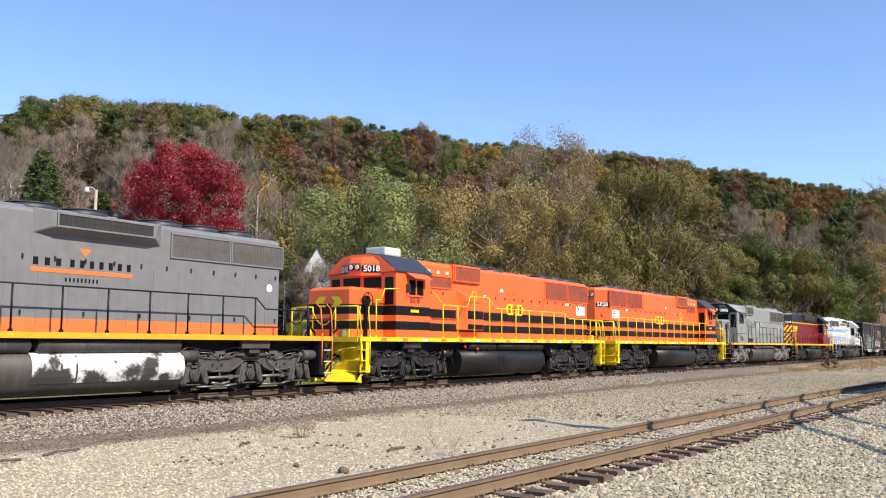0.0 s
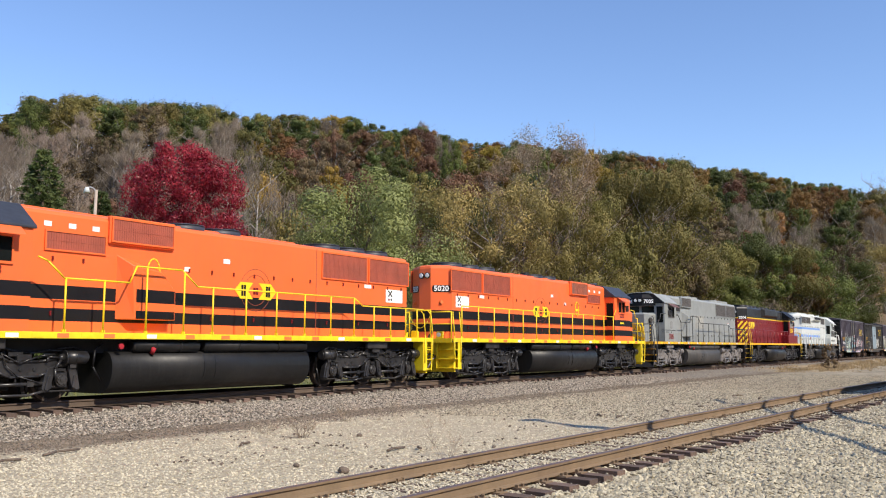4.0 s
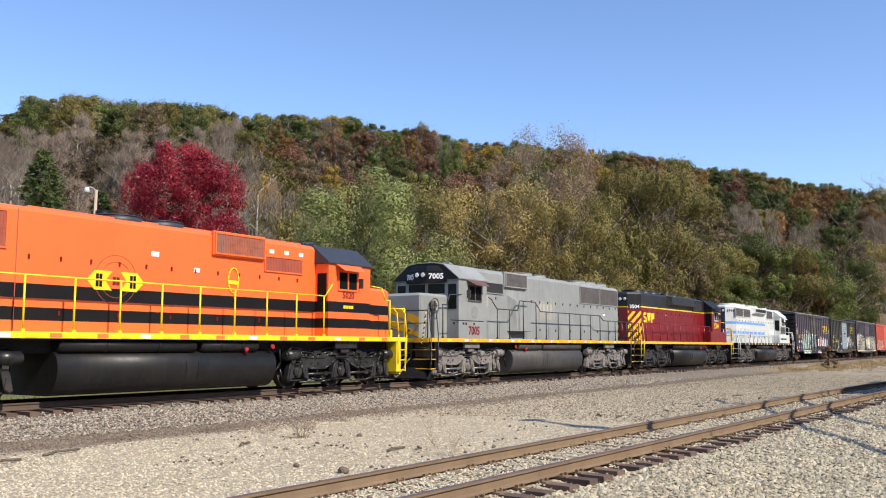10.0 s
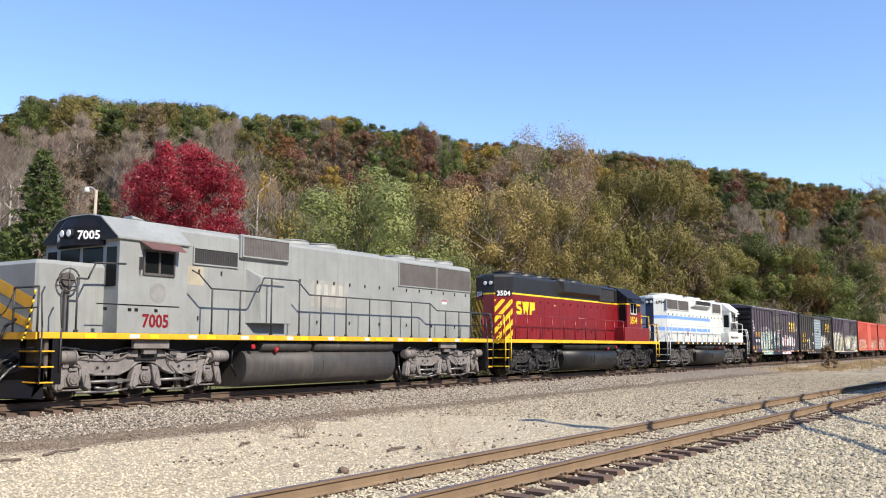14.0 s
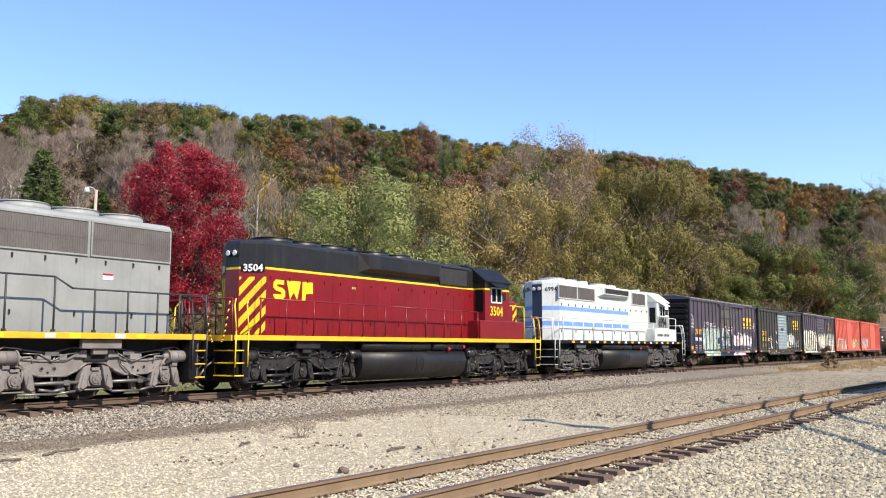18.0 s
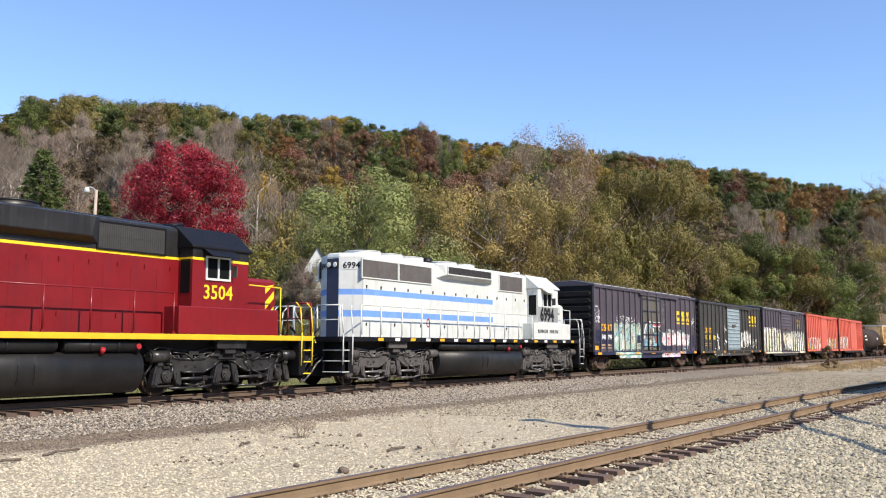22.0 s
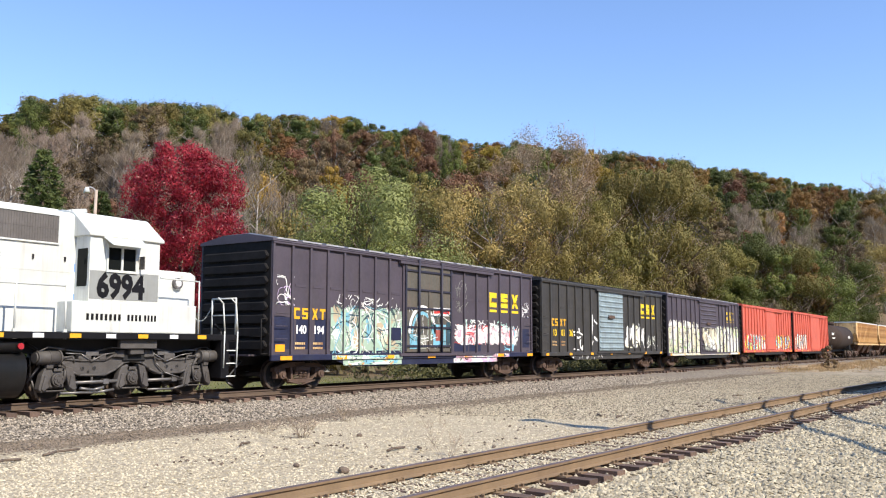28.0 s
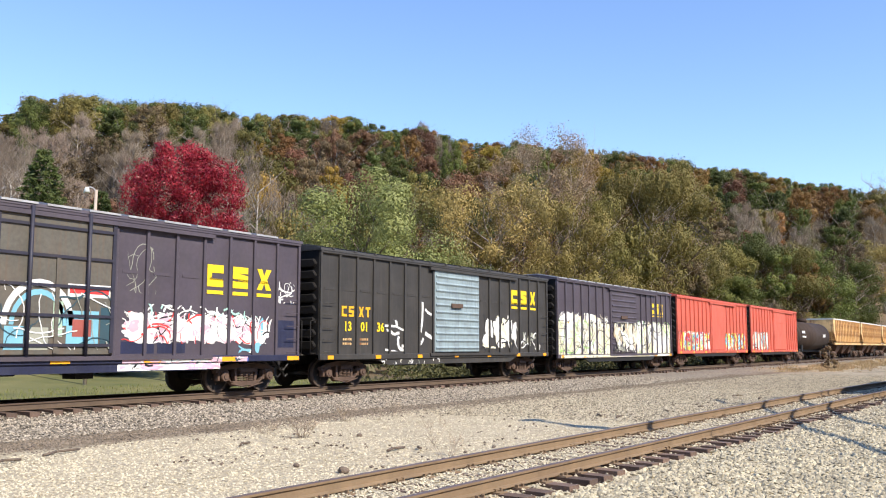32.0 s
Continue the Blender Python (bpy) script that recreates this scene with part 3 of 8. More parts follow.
def handrail(parent, pts, posts, y, foot, mat, r=0.022):
    """A railing: one bent top tube and single posts."""
    bm = bmesh.new()
    tube(bm, [(x, y, z) for x, z in pts], r, 8)
    rail = part("handrail", bm, mat, parent)
    for x in posts:
        z = None
        for (xa, za), (xb, zb) in zip(pts, pts[1:]):
            if min(xa, xb) - 1e-6 <= x <= max(xa, xb) + 1e-6 and xb != xa:
                z = za + (zb - za) * (x - xa) / (xb - xa)
        if z is None:
            continue
        h = round(z - foot, 2)

        def mk(bm, h=h):
            cyl(bm, (0, 0, 0), (0, 0, h), 0.024, 8)
            box(bm, -0.045, 0.045, -0.02, 0.03, -0.16, 0.06)
        me = cached(f"stanchion_{h}_{mat.name}", mk, mat)
        shared("stanchion", me, parent, pose(x, y, foot))
    return rail


def end_gear(root, L, s, deck, step_mat, tread_mat, plow, rail_mat, chain_mat, pilot_mat):
    """Pilot, corner steps, plough, couplers, end railings and hoses at one end; s = -1 for the end at -x."""
    e = s * L / 2

    def X(d):
        return e - s * d
    bm = bmesh.new()
    xa, xb = sorted((X(0.95), X(1.05)))
    box(bm, xa, xb, -1.45, 1.45, 0.32, deck - 0.12)
    part("pilot", bevelled(bm, 0.015, 1), pilot_mat, root)
    add_coupler(root, e, s)
    if plow:
        bm = bmesh.new()
        for t in (-1, 1):
            p = [(X(0.35), 0.10), (X(0.12), 0.14), (X(0.5), 0.52), (X(0.92), 0.9), (X(0.98), 0.1)]
            a = [bm.verts.new((x, 0, z)) for x, z in p]
            b = [bm.verts.new((x + (-s * 0.55 if i < 3 else 0), t * 1.45, z)) for i, (x, z) in enumerate(p)]
            k = len(p)
            for i in range(k):
                bm.faces.new((a[i], b[i], b[(i + 1) % k], a[(i + 1) % k]))
            bm.faces.new(b)
        bmesh.ops.recalc_face_normals(bm, faces=bm.faces)
        part("snow_plough", bm, step_mat, root)
    for t in (-1, 1):
        bm = bmesh.new()
        x0, x1 = sorted((X(0.80), X(1.30)))
        yo, yi = t * 1.52, t * 0.70
        ya, yb = sorted((yo, yi))
        # outer plate behind the treads and the plate towards the truck
        xp0, xp1 = sorted((X(1.28), X(1.33)))
        box(bm, xp0, xp1, ya, yb, 0.42, deck)
        yp0, yp1 = sorted((yi, yi + t * 0.04))
        box(bm, x0, x1, yp0, yp1, 0.40, deck)
        well = part("step_well", bevelled(bm, 0.01, 1), step_mat, root)
        ys0, ys1 = sorted((yo, yo + t * 0.02))
        for d0, d1 in ((1.08, 1.33), (0.77, 0.82)):
            bm = bmesh.new()
            xs0, xs1 = sorted((X(d0), X(d1)))
            box(bm, xs0, xs1, ys0, ys1, 0.42, deck)
            part("step_stile", bevelled(bm, 0.006, 1), step_mat, well)
        for z in (0.45, 0.80, 1.15):
            bm = bmesh.new()
            xt0, xt1 = sorted((X(0.79), X(1.14)))
            box(bm, xt0, xt1, ya - (0.03 if t < 0 else 0), yb + (0.03 if t > 0 else 0), z, z + 0.035)
            part("tread", bevelled(bm, 0.008, 1), tread_mat, well)
        # corner grab irons
        for d in (0.78, 1.26):
            bm = bmesh.new()
            x = X(d)
            tube(bm, [(x, t * 1.56, 0.7), (x, t * 1.58, 1.7), (x + s * 0.0, t * 1.5, 2.45), (x - s * 0.12, t * 1.42, 2.62)], 0.02, 8)
            part("grab_iron", bm, rail_mat, root)
        # end railing with chain
        bm = bmesh.new()
        x = X(0.74)
        tube(bm, [(x, t * 1.45, deck), (x, t * 1.45, 2.62), (x, t * 0.5, 2.62), (x, t * 0.5, deck)], 0.025, 8)
        tube(bm, [(x, t * 1.45, 2.15), (x, t * 0.5, 2.15)], 0.018, 8)
        part("end_railing", bm, chain_mat, root)
    bm = bmesh.new()
    x = X(0.74)
    for i in range(8):
        y0, y1 = -0.5 + i / 8, -0.5 + (i + 1) / 8
        tube(bm, [(x + s * 0.02, y0, 2.5 - 0.5 * (1 - (2 * y0) ** 2)), (x + s * 0.02, y1, 2.5 - 0.5 * (1 - (2 * y1) ** 2))], 0.014, 6)
    part("chain", bm, chain_mat, root)
    for t in (-1, 1):
        for k in range(3):
            bm = bmesh.new()
            y = t * (0.35 + 0.13 * k)
            drop = 0.10 * k
            tube(bm, [(X(0.95), y, 1.02 - drop * 0.5), (X(0.62), y, 0.94 - drop), (X(0.36), y, 0.66 - drop), (X(0.14), y * 0.92, 0.44 - drop), (X(-0.06), y * 0.88, 0.36 - drop)], 0.028, 8)
            cyl(bm, (X(0.98), y, 1.02 - drop * 0.5), (X(0.88), y, 1.01 - drop * 0.5), 0.045, 8)
            # one hose is pale grey: glints of light put into its colour
            part("air_hose", bm, [IRON, BLACKP, RODS][k], root)
    for t in (-1, 1):
        # jumper cable looping from the headstock, and a hanging safety chain in short links
        bm = bmesh.new()
        tube(bm, [(X(0.74), t * 0.62, 1.9), (X(0.5), t * 0.6, 1.72), (X(0.34), t * 0.56, 1.25), (X(0.2), t * 0.5, 1.0), (X(-0.04), t * 0.46, 0.92)], 0.035, 8)
        part("jumper_cable", bm, BLACKP, root)
        if tread_mat in (GOLD, STRIPE_Y):
            bm = bmesh.new()
            for k in range(16):
                fz = [2.55 - 1.15 * math.sin(math.pi * (k + q) / 32) for q in (0.08, 0.92)]
                fx = [X(0.70) + s * 0.30 * (k + q) / 16 for q in (0.08, 0.92)]
                cyl(bm, (fx[0], t * 1.40, fz[0]), (fx[1], t * 1.36, fz[1]), 0.020, 6, mi=k % 2)
            part("safety_chain", bm, [STRIPE_Y, BLACKP], root)
        if step_mat is YELLOW:
            bm = bmesh.new()
            box(bm, *sorted((X(0.80), X(0.94))), t * 0.84 - 0.14, t * 0.84 + 0.14, deck, deck + 0.27)
            dl = part("ditch_light", bevelled(bm, 0.04, 2), YELLOW, root)
            bm = bmesh.new()
            cyl(bm, (X(0.80), t * 0.84, deck + 0.14), (X(0.77), t * 0.84, deck + 0.14), 0.09, 16)
            part("lens", bm, LENS, dl)
    bm = bmesh.new()
    tube(bm, [(X(0.7), -1.4, 1.25), (X(0.6), -0.9, 1.2), (X(0.55), -0.6, 1.05)], 0.018, 6)
    part("uncoupling_lever", bm, step_mat, root)


def fan(parent, x, mat):
    def mk(bm):
        cyl(bm, (0, 0, -0.04), (0, 0, 0.19), 0.66, 28)
        cyl(bm, (0, 0, 0.19), (0, 0, 0.22), 0.68, 28, 0.64)
        cyl(bm, (0, 0, 0.22), (0, 0, 0.225), 0.14, 12)
        for i in range(12):
            t = math.pi * i / 12
            tube(bm, [(0.55 * math.cos(t), 0.55 * math.sin(t), 0.225), (-0.55 * math.cos(t), -0.55 * math.sin(t), 0.225)], 0.012, 4)
    fine(shared("roof_fan", cached("roof_fan_" + mat.name, mk, mat), parent, pose(x, 0, 4.46)))


def latch_mesh(bm):
    box(bm, -0.02, 0.02, -0.03, 0.0, -0.055, 0.055)
    cyl(bm, (0, -0.03, 0.03), (0, -0.045, 0.03), 0.016, 6)


def locomotive(cfg):
    """A six-axle hood locomotive. It is built with its cab end at -x; the pose on the track turns it."""
    big = cfg["kind"] == "long"
    L = 21.69 if big else 20.04
    h = L / 2
    root = empty("locomotive")
    tagged(root, cfg["label"], "locomotive", group="locomotives of the train")
    body, low, railm = cfg["body"], cfg.get("low", cfg["body"]), cfg["rail"]
    sillm, deck = cfg["sill"], 1.60
    vis = cfg["visible"]           # the flank, in the locomotive's own space, that faces the yard
    turn = cfg["turn"]
    W = 0.95

    def U(u):
        return u - h
    # frame and side sills
    bm = bmesh.new()
    box(bm, U(1.0), U(L - 1.0), -1.1, 1.1, 1.12, 1.44)
    box(bm, U(0.72), U(L - 0.72), -1.53, 1.53, 1.44, 1.585)
    part("underframe", bm, DARK, root)
    for t in (-1, 1):
        bm = bmesh.new()
        y0, y1 = sorted((t * 1.53, t * 1.56))
        box(bm, U(0.74), U(L - 0.74), y0, y1, 1.455, 1.60)
        sill = part("side_sill", bevelled(bm, 0.006, 1), sillm, root)
        k = cfg.get("patches")
        if k:
            pitch = cfg.get("pitch", 0.62)
            for i in range(int((L - 3.4) / pitch)):
                bm = bmesh.new()
                x = U(1.9) + i * pitch
                ya, yb = sorted((t * 1.56, t * 1.566))
                box(bm, x, x + (0.27 if i % 2 else 0.30), ya, yb, 1.475, 1.575)
                part("reflector", bm, k[i % len(k)], sill)
    bm = bmesh.new()
    box(bm, U(0.72), U(L - 0.72), -1.52, 1.52, 1.585, 1.605)
    part("walkway", bm, cfg.get("walk", DARK), root)
    for e in (-1, 1):
        end_gear(root, L, e, deck, cfg["step"], cfg["tread"], cfg["plow"] and e < 0, cfg.get("grab", railm), railm, cfg.get("pilot", cfg["step"]))
        bm = bmesh.new()
        x0, x1 = sorted((e * (h - 0.72), e * (h - 0.68)))
        box(bm, x0, x1, -1.5, 1.5, 1.44, 1.60)
        part("end_sill", bm, sillm, root)
    # hood bands
    if big:
        cab0, cab1, nose0, hood1 = 2.80, 4.95, 0.98, 20.62
        levels = cfg["levels"]
    else:
        cab0, cab1, nose0, hood1 = 3.48, 5.52, 1.75, 17.95
        levels = cfg["levels"]
    top = 4.36
    rings, mi = [], []
    zs = [z for z, _ in levels]
    CH = (0.50, 0.68)
    base = plan(U(cab1), U(hood1), W, 0, CH)
    for i, (z, m) in enumerate(levels):
        rings.append((base, z))
        mi.append(m)
    rings.append((base, top))
    rings.append((plan(U(cab1), U(hood1) - 0.03, W - 0.06, 0, (0.48, 0.64)), top + 0.09))
    mi.append(mi[-1])
    rings.append((plan(U(cab1), U(hood1) - 0.12, W - 0.22, 0, (0.42, 0.5)), top + 0.14))
    mi += [cfg["roof_index"]]
    bm = bmesh.new()
    stack(bm, rings, mi + [cfg["roof_index"]])
    hood = part("long_hood", bm, cfg["mats"], root)
    # nose
    nz = 3.30 if big else 3.28
    nl = [(z, m) for z, m in cfg["nose_levels"] if z < nz]
    nw = W
    rings = [(plan(U(nose0), U(cab0) + 0.02, nw, 0.06, 0), z) for z, _ in nl]
    rings += [(plan(U(nose0), U(cab0) + 0.02, nw, 0.06, 0), nz - 0.1), (plan(U(nose0) + 0.1, U(cab0) + 0.02, nw - 0.08, 0.06, 0), nz)]
    bm = bmesh.new()
    stack(bm, rings, [m for _, m in nl] + [nl[-1][1], nl[-1][1]])
    nose = part("short_hood", bm, cfg["mats"], root)
    # cab
    cl = [(z, m) for z, m in cfg["cab_levels"]]
    rings = [(plan(U(cab0), U(cab1), 1.5, 0.0, 0), z) for z, _ in cl]
    rings += [(plan(U(cab0), U(cab1), 1.5), 3.93)]
    bm = bmesh.new()
    stack(bm, rings, [m for _, m in cl] + [cl[-1][1]])
    cab = part("cab", bm, cfg["mats"], root)
    bm = bmesh.new()
    prism_x(bm, [(-1.56, 3.90), (-1.56, 3.96), (-0.86, 4.52), (-0.4, 4.60), (0.4, 4.60), (0.86, 4.52), (1.56, 3.96), (1.56, 3.90)], U(cab0) - 0.10, U(cab1) + 0.06)
    part("cab_roof", bevelled(bm, 0.02, 2), cfg["cab_roof"], cab)
    bm = bmesh.new()
    prism_x(bm, [(-1.53, 3.90), (-1.53, 3.95), (-0.84, 4.49), (-0.4, 4.57), (0.4, 4.57), (0.84, 4.49), (1.53, 3.95), (1.53, 3.90)], U(cab0) - 0.112, U(cab0) - 0.098)
    part("roof_end", bm, cfg.get("brow", BLACKP), cab)
    # sub-base below the cab side and nose on the shorter type
    if not big:
        for t in (-1, 1):
            bm = bmesh.new()
            y0, y1 = sorted((t * 0.9, t * 1.53))
            box(bm, U(2.25), U(5.95), y0, y1, 1.605, 2.34)
            part("battery_box", bevelled(bm, 0.03, 2), low, root)
    # windows on the flanks
    for t in (-1, 1):
        bm = bmesh.new()
        x0, x1 = U(cab0 + 0.75), U(cab1 - 0.5)
        y0, y1 = sorted((t * 1.5, t * 1.515))
        box(bm, x0, x1, y0, y1, 3.12, 3.66)
        win = part("side_window", bm, GLASS, cab)
        bm = bmesh.new()
        ya, yb = sorted((t * 1.5, t * 1.54))
        for a in ((x0 - 0.05, x1 + 0.05, 3.06, 3.12), (x0 - 0.05, x1 + 0.05, 3.66, 3.71), (x0 - 0.05, x0, 3.12, 3.66), (x1, x1 + 0.05, 3.12, 3.66),
                  ((x0 + x1) / 2 - 0.03, (x0 + x1) / 2 + 0.03, 3.12, 3.66)):
            box(bm, a[0], a[1], ya, yb, a[2], a[3])
        part("window_frame", bm, cfg.get("winframe", body), win)
        # sunshade
        bm = bmesh.new()
        v = [bm.verts.new(p) for p in ((x0 - 0.18, t * 1.52, 3.92), (x1 + 0.18, t * 1.52, 3.92), (x1 + 0.12, t * 1.86, 3.70), (x0 - 0.05, t * 1.86, 3.70))]
        f = bm.faces.new(v)
        r = bmesh.ops.extrude_face_region(bm, geom=[f])
        bmesh.ops.translate(bm, vec=(0, 0, -0.02), verts=[g for g in r["geom"] if isinstance(g, bmesh.types.BMVert)])
        bmesh.ops.recalc_face_normals(bm, faces=bm.faces)
        part("sunshade", bm, cfg.get("shade", body), cab)
        # mirror / wind deflector
        bm = bmesh.new()
        y0, y1 = sorted((t * 1.5, t * 1.68))
        box(bm, x0 - 0.16, x0 - 0.13, y0, y1, 3.18, 3.5)
        part("mirror", bm, TRUCK_M, cab)
        # cab corner door windows and front glass
        bm = bmesh.new()
        y0, y1 = sorted((t * 1.02, t * 1.40))
        box(bm, U(cab0) - 0.012, U(cab0), y0, y1, 2.75, 3.72)
        part("corner_window", bm, GLASS, cab)
        bm = bmesh.new()
        y0, y1 = sorted((t * 0.08, t * 0.86))
        box(bm, U(cab0) - 0.014, U(cab0), y0, y1, 3.36, 3.74)
        part("windscreen", bm, GLASS, cab)
        bm = bmesh.new()
        y0, y1 = sorted((t * 1.05, t * 1.42))
        box(bm, U(cab1), U(cab1) + 0.012, y0, y1, 2.7, 3.6)
        part("rear_window", bm, GLASS, cab)
    # number board housing over the windscreen and headlights
    bm = bmesh.new()
    x0 = U(cab0) - 0.42
    stack(bm, [(plan(x0, U(cab0) + 0.05, 0.95, (0.36, 0.68)), 3.78), (plan(x0, U(cab0) + 0.05, 0.95, (0.36, 0.68)), 4.24),
               (plan(x0 + 0.12, U(cab0) + 0.05, 0.8, (0.3, 0.55)), 4.46)], [0, 0, 0])
    brow = part("number_board_housing", bm, cfg.get("brow", BLACKP), cab)

    def lamp(x, y, z, s, parent):
        bm = bmesh.new()
        cyl(bm, (x, y, z), (x + s * 0.07, y, z), 0.12, 16)
        ob = part("headlight", bm, DARK, parent)
        bm = bmesh.new()
        cyl(bm, (x + s * 0.07, y, z), (x + s * 0.085, y, z), 0.095, 16, 0.07)
        part("lens", bm, LENS, ob)
    for y in (-0.14, 0.14):
        lamp(U(cab0) - 0.42, y, 4.08, -1, brow)
        lamp(U(hood1), y, 4.08, 1, hood)
    # number boards
    num = cfg["number"]
    if num:
        dark = cfg.get("board", True)
        for cx, cy, ang, par, zz in ((U(cab0) - 0.24, 0.61, math.atan2(0.36, 0.68), brow, 4.02), (U(hood1) - 0.25, 0.61, math.pi - math.atan2(0.50, 0.68), hood, cfg.get("board_z", 3.56))):
            for t in (-1, 1):
                # the board lies on the slanting corner face
                nrm = Vector((-math.cos(ang), t * math.sin(ang), 0))
                along = Vector((0, 0, 1)).cross(nrm)
                rot = Matrix((along, Vector((0, 0, 1)), nrm)).transposed().to_4x4()
                m = Matrix.Translation(Vector((cx, t * cy, zz)) + nrm * 0.004) @ rot
                bm = bmesh.new()
                w, hh, rr = 0.36, 0.135, 0.09
                out = [(sx * (w - rr) + rr * math.cos(a), sy * (hh - rr) + rr * math.sin(a)) for sx, sy, a0 in ((1, 1, 0), (-1, 1, 90), (-1, -1, 180), (1, -1, 270))
                       for a in [radians(a0 + q) for q in (0, 30, 60, 90)]]
                f = bm.faces.new([bm.verts.new((px, py, 0.008)) for px, py in out])
                r = bmesh.ops.extrude_face_region(bm, geom=[f])
                bmesh.ops.translate(bm, vec=(0, 0, -0.01), verts=[g for g in r["geom"] if isinstance(g, bmesh.types.BMVert)])
                bmesh.ops.recalc_face_normals(bm, faces=bm.faces)
                nb = part("number_board", bm, BLACKP if dark else cfg["body"], par)
                nb.matrix_basis = m
                lettering(num, 0.30, WHITEL if dark else BLACKP, nb, pose(0, 0, 0.011), bold=0.008)
        for t in (-1, 1):
            lettering(num, cfg["num_size"], cfg["num_mat"], cab, on_side(U(cfg["num_u"]), t * (cfg.get("num_y", 1.506)), cfg["num_z"], t), bold=cfg.get("num_bold", 0.006), narrow=cfg.get("num_narrow", 1.0))
    # filters, louvres and radiators
    sc = cfg["screen"]
    for t in (-1, 1):
        y = t * W
        if big:
            grille(hood, U(5.62), U(7.22), 3.55, 3.96, y, t, sc[0], body, "filter_grille")
            bm = bmesh.new()
            box(bm, U(7.30), U(9.34), *sorted((t * 0.9, t * 1.03)), 3.82, 4.52)
            part("blower_housing", bevelled(bm, 0.02, 1), cfg.get("blower", body), hood)
            grille(hood, U(7.38), U(9.26), 3.90, 4.44, t * 1.03, t, sc[1], cfg.get("blower", body), "blower_louvre")
            for ga, gb in cfg.get("rad_at", ((15.20, 17.56), (17.70, 20.06))):
                grille(hood, U(ga), U(gb), 3.50, 4.30, y, t, sc[2], body, "radiator_grille")
        else:
            grille(hood, U(6.02), U(8.05), 3.70, 4.34, y, t, sc[0], body if cfg["number"] != "3504" else BLACKP, "filter_grille")
            if cfg["rad"]:
                grille(hood, U(13.33), U(15.40), 3.66, 4.26, y, t, sc[2], cfg["top_mat"], "radiator_grille")
                grille(hood, U(15.50), U(17.56), 3.66, 4.26, y, t, sc[2], cfg["top_mat"], "radiator_grille")
            # flared dynamic brake housing
            bm = bmesh.new()
            a, b = U(cfg["db"][0]), U(cfg["db"][1])
            ya, yo = t * (W - 0.02), t * (W + 0.24)
            lo = 4.04 if cfg["db_grille"] else 3.93
            pts = [((a, ya, lo - 0.16), (a + 0.4, yo, lo), (a + 0.3, yo, 4.42), (a, ya, 4.48)), ((b, ya, lo - 0.16), (b - 0.4, yo, lo), (b - 0.3, yo, 4.42), (b, ya, 4.48))]
            va = [bm.verts.new(p) for p in pts[0]]
            vb = [bm.verts.new(p) for p in pts[1]]
            for i in range(3):
                bm.faces.new((va[i], vb[i], vb[i + 1], va[i + 1]))
            bm.faces.new(va)
            bm.faces.new(vb[::-1])
            bm.faces.new((va[0], va[3], vb[3], vb[0]))
            bmesh.ops.recalc_face_normals(bm, faces=bm.faces)
            part("brake_grid_housing", bevelled(bm, 0.02, 1), cfg["top_mat"], hood)
            if cfg["db_grille"]:
                grille(hood, a + 0.5, b - 0.5, 4.09, 4.36, yo, t, sc[1], cfg["top_mat"], "brake_grid_louvre")
        # latches and door seams
        bm = bmesh.new()
        z0, z1 = 1.72, 3.28
        k = int((hood1 - 5.4) / 0.82)
        for i in range(k + 1):
            x = U(5.4 + i * 0.82)
            if big and t < 0 and 7.4 < x + h < 9.3:
                continue
            yy0, yy1 = sorted((y, y + t * 0.006))
            box(bm, x - 0.008, x + 0.008, yy0, yy1, z0 + 0.05, z1)
        if cfg.get("seams", not big):
            fine(part("door_seam", bm, [cfg["seam_mat"]], hood))
        else:
            bm.free()
        me = cached("latch_" + cfg["latch"].name, latch_mesh, cfg["latch"])
        for i in range(k):
            for z in ((3.33,) if i % 2 else (3.33, 2.05)):
                x = U(5.4 + (i + 0.5) * 0.82)
                if big and t < 0 and 7.2 < x + h < 9.4:
                    continue
                shared("latch", me, hood, pose(x, y, z, 0, 0, 0 if t < 0 else 180))
        if big and t < 0:
            # projecting equipment box beside the hood
            bm = bmesh.new()
            ya, yb = t * 0.9, t * 1.28
            prof = [(U(7.55), 1.95), (U(9.2), 1.95), (U(9.2), 2.7), (U(8.75), 3.3), (U(7.55), 3.6)]
            va = [bm.verts.new((x, ya, z)) for x, z in prof]
            vb = [bm.verts.new((x + (0.38 if i == 0 else 0.3 if i == 4 else 0), yb, z - (0.3 if i == 4 else 0.12 if i > 2 else 0))) for i, (x, z) in enumerate(prof)]
            bm.faces.new(va)
            bm.faces.new(vb[::-1])
            for i in range(5):
                bm.faces.new((va[i], vb[i], vb[(i + 1) % 5], va[(i + 1) % 5]))
            bmesh.ops.recalc_face_normals(bm, faces=bm.faces)
            part("equipment_box", bevelled(bm, 0.015, 1), cfg.get("box_mat", body), hood)
    # roof gear
    fans = (16.4, 17.75, 19.1, 10.4, 11.8) if big else (13.6, 14.95, 16.3, 9.8, 11.2)
    if cfg["fans"]:
        for f in fans:
            fan(hood, U(f), cfg.get("fan_mat", cfg["top_mat"]))
    bm = bmesh.new()
    box(bm, U(cab1) + 0.2, U(hood1) - 6.0, -0.5, 0.5, top + 0.10, top + 0.22)
    part("roof_hatch", bevelled(bm, 0.03, 2), cfg["top_mat"], hood)
    bm = bmesh.new()
    cyl(bm, (U(12.2), 0, top + 0.12), (U(12.2), 0, top + 0.42), 0.2, 14)
    part("exhaust_pipe", bm, BLACKP, hood)
    # lift lugs, horn, brake wheel
    bm = bmesh.new()
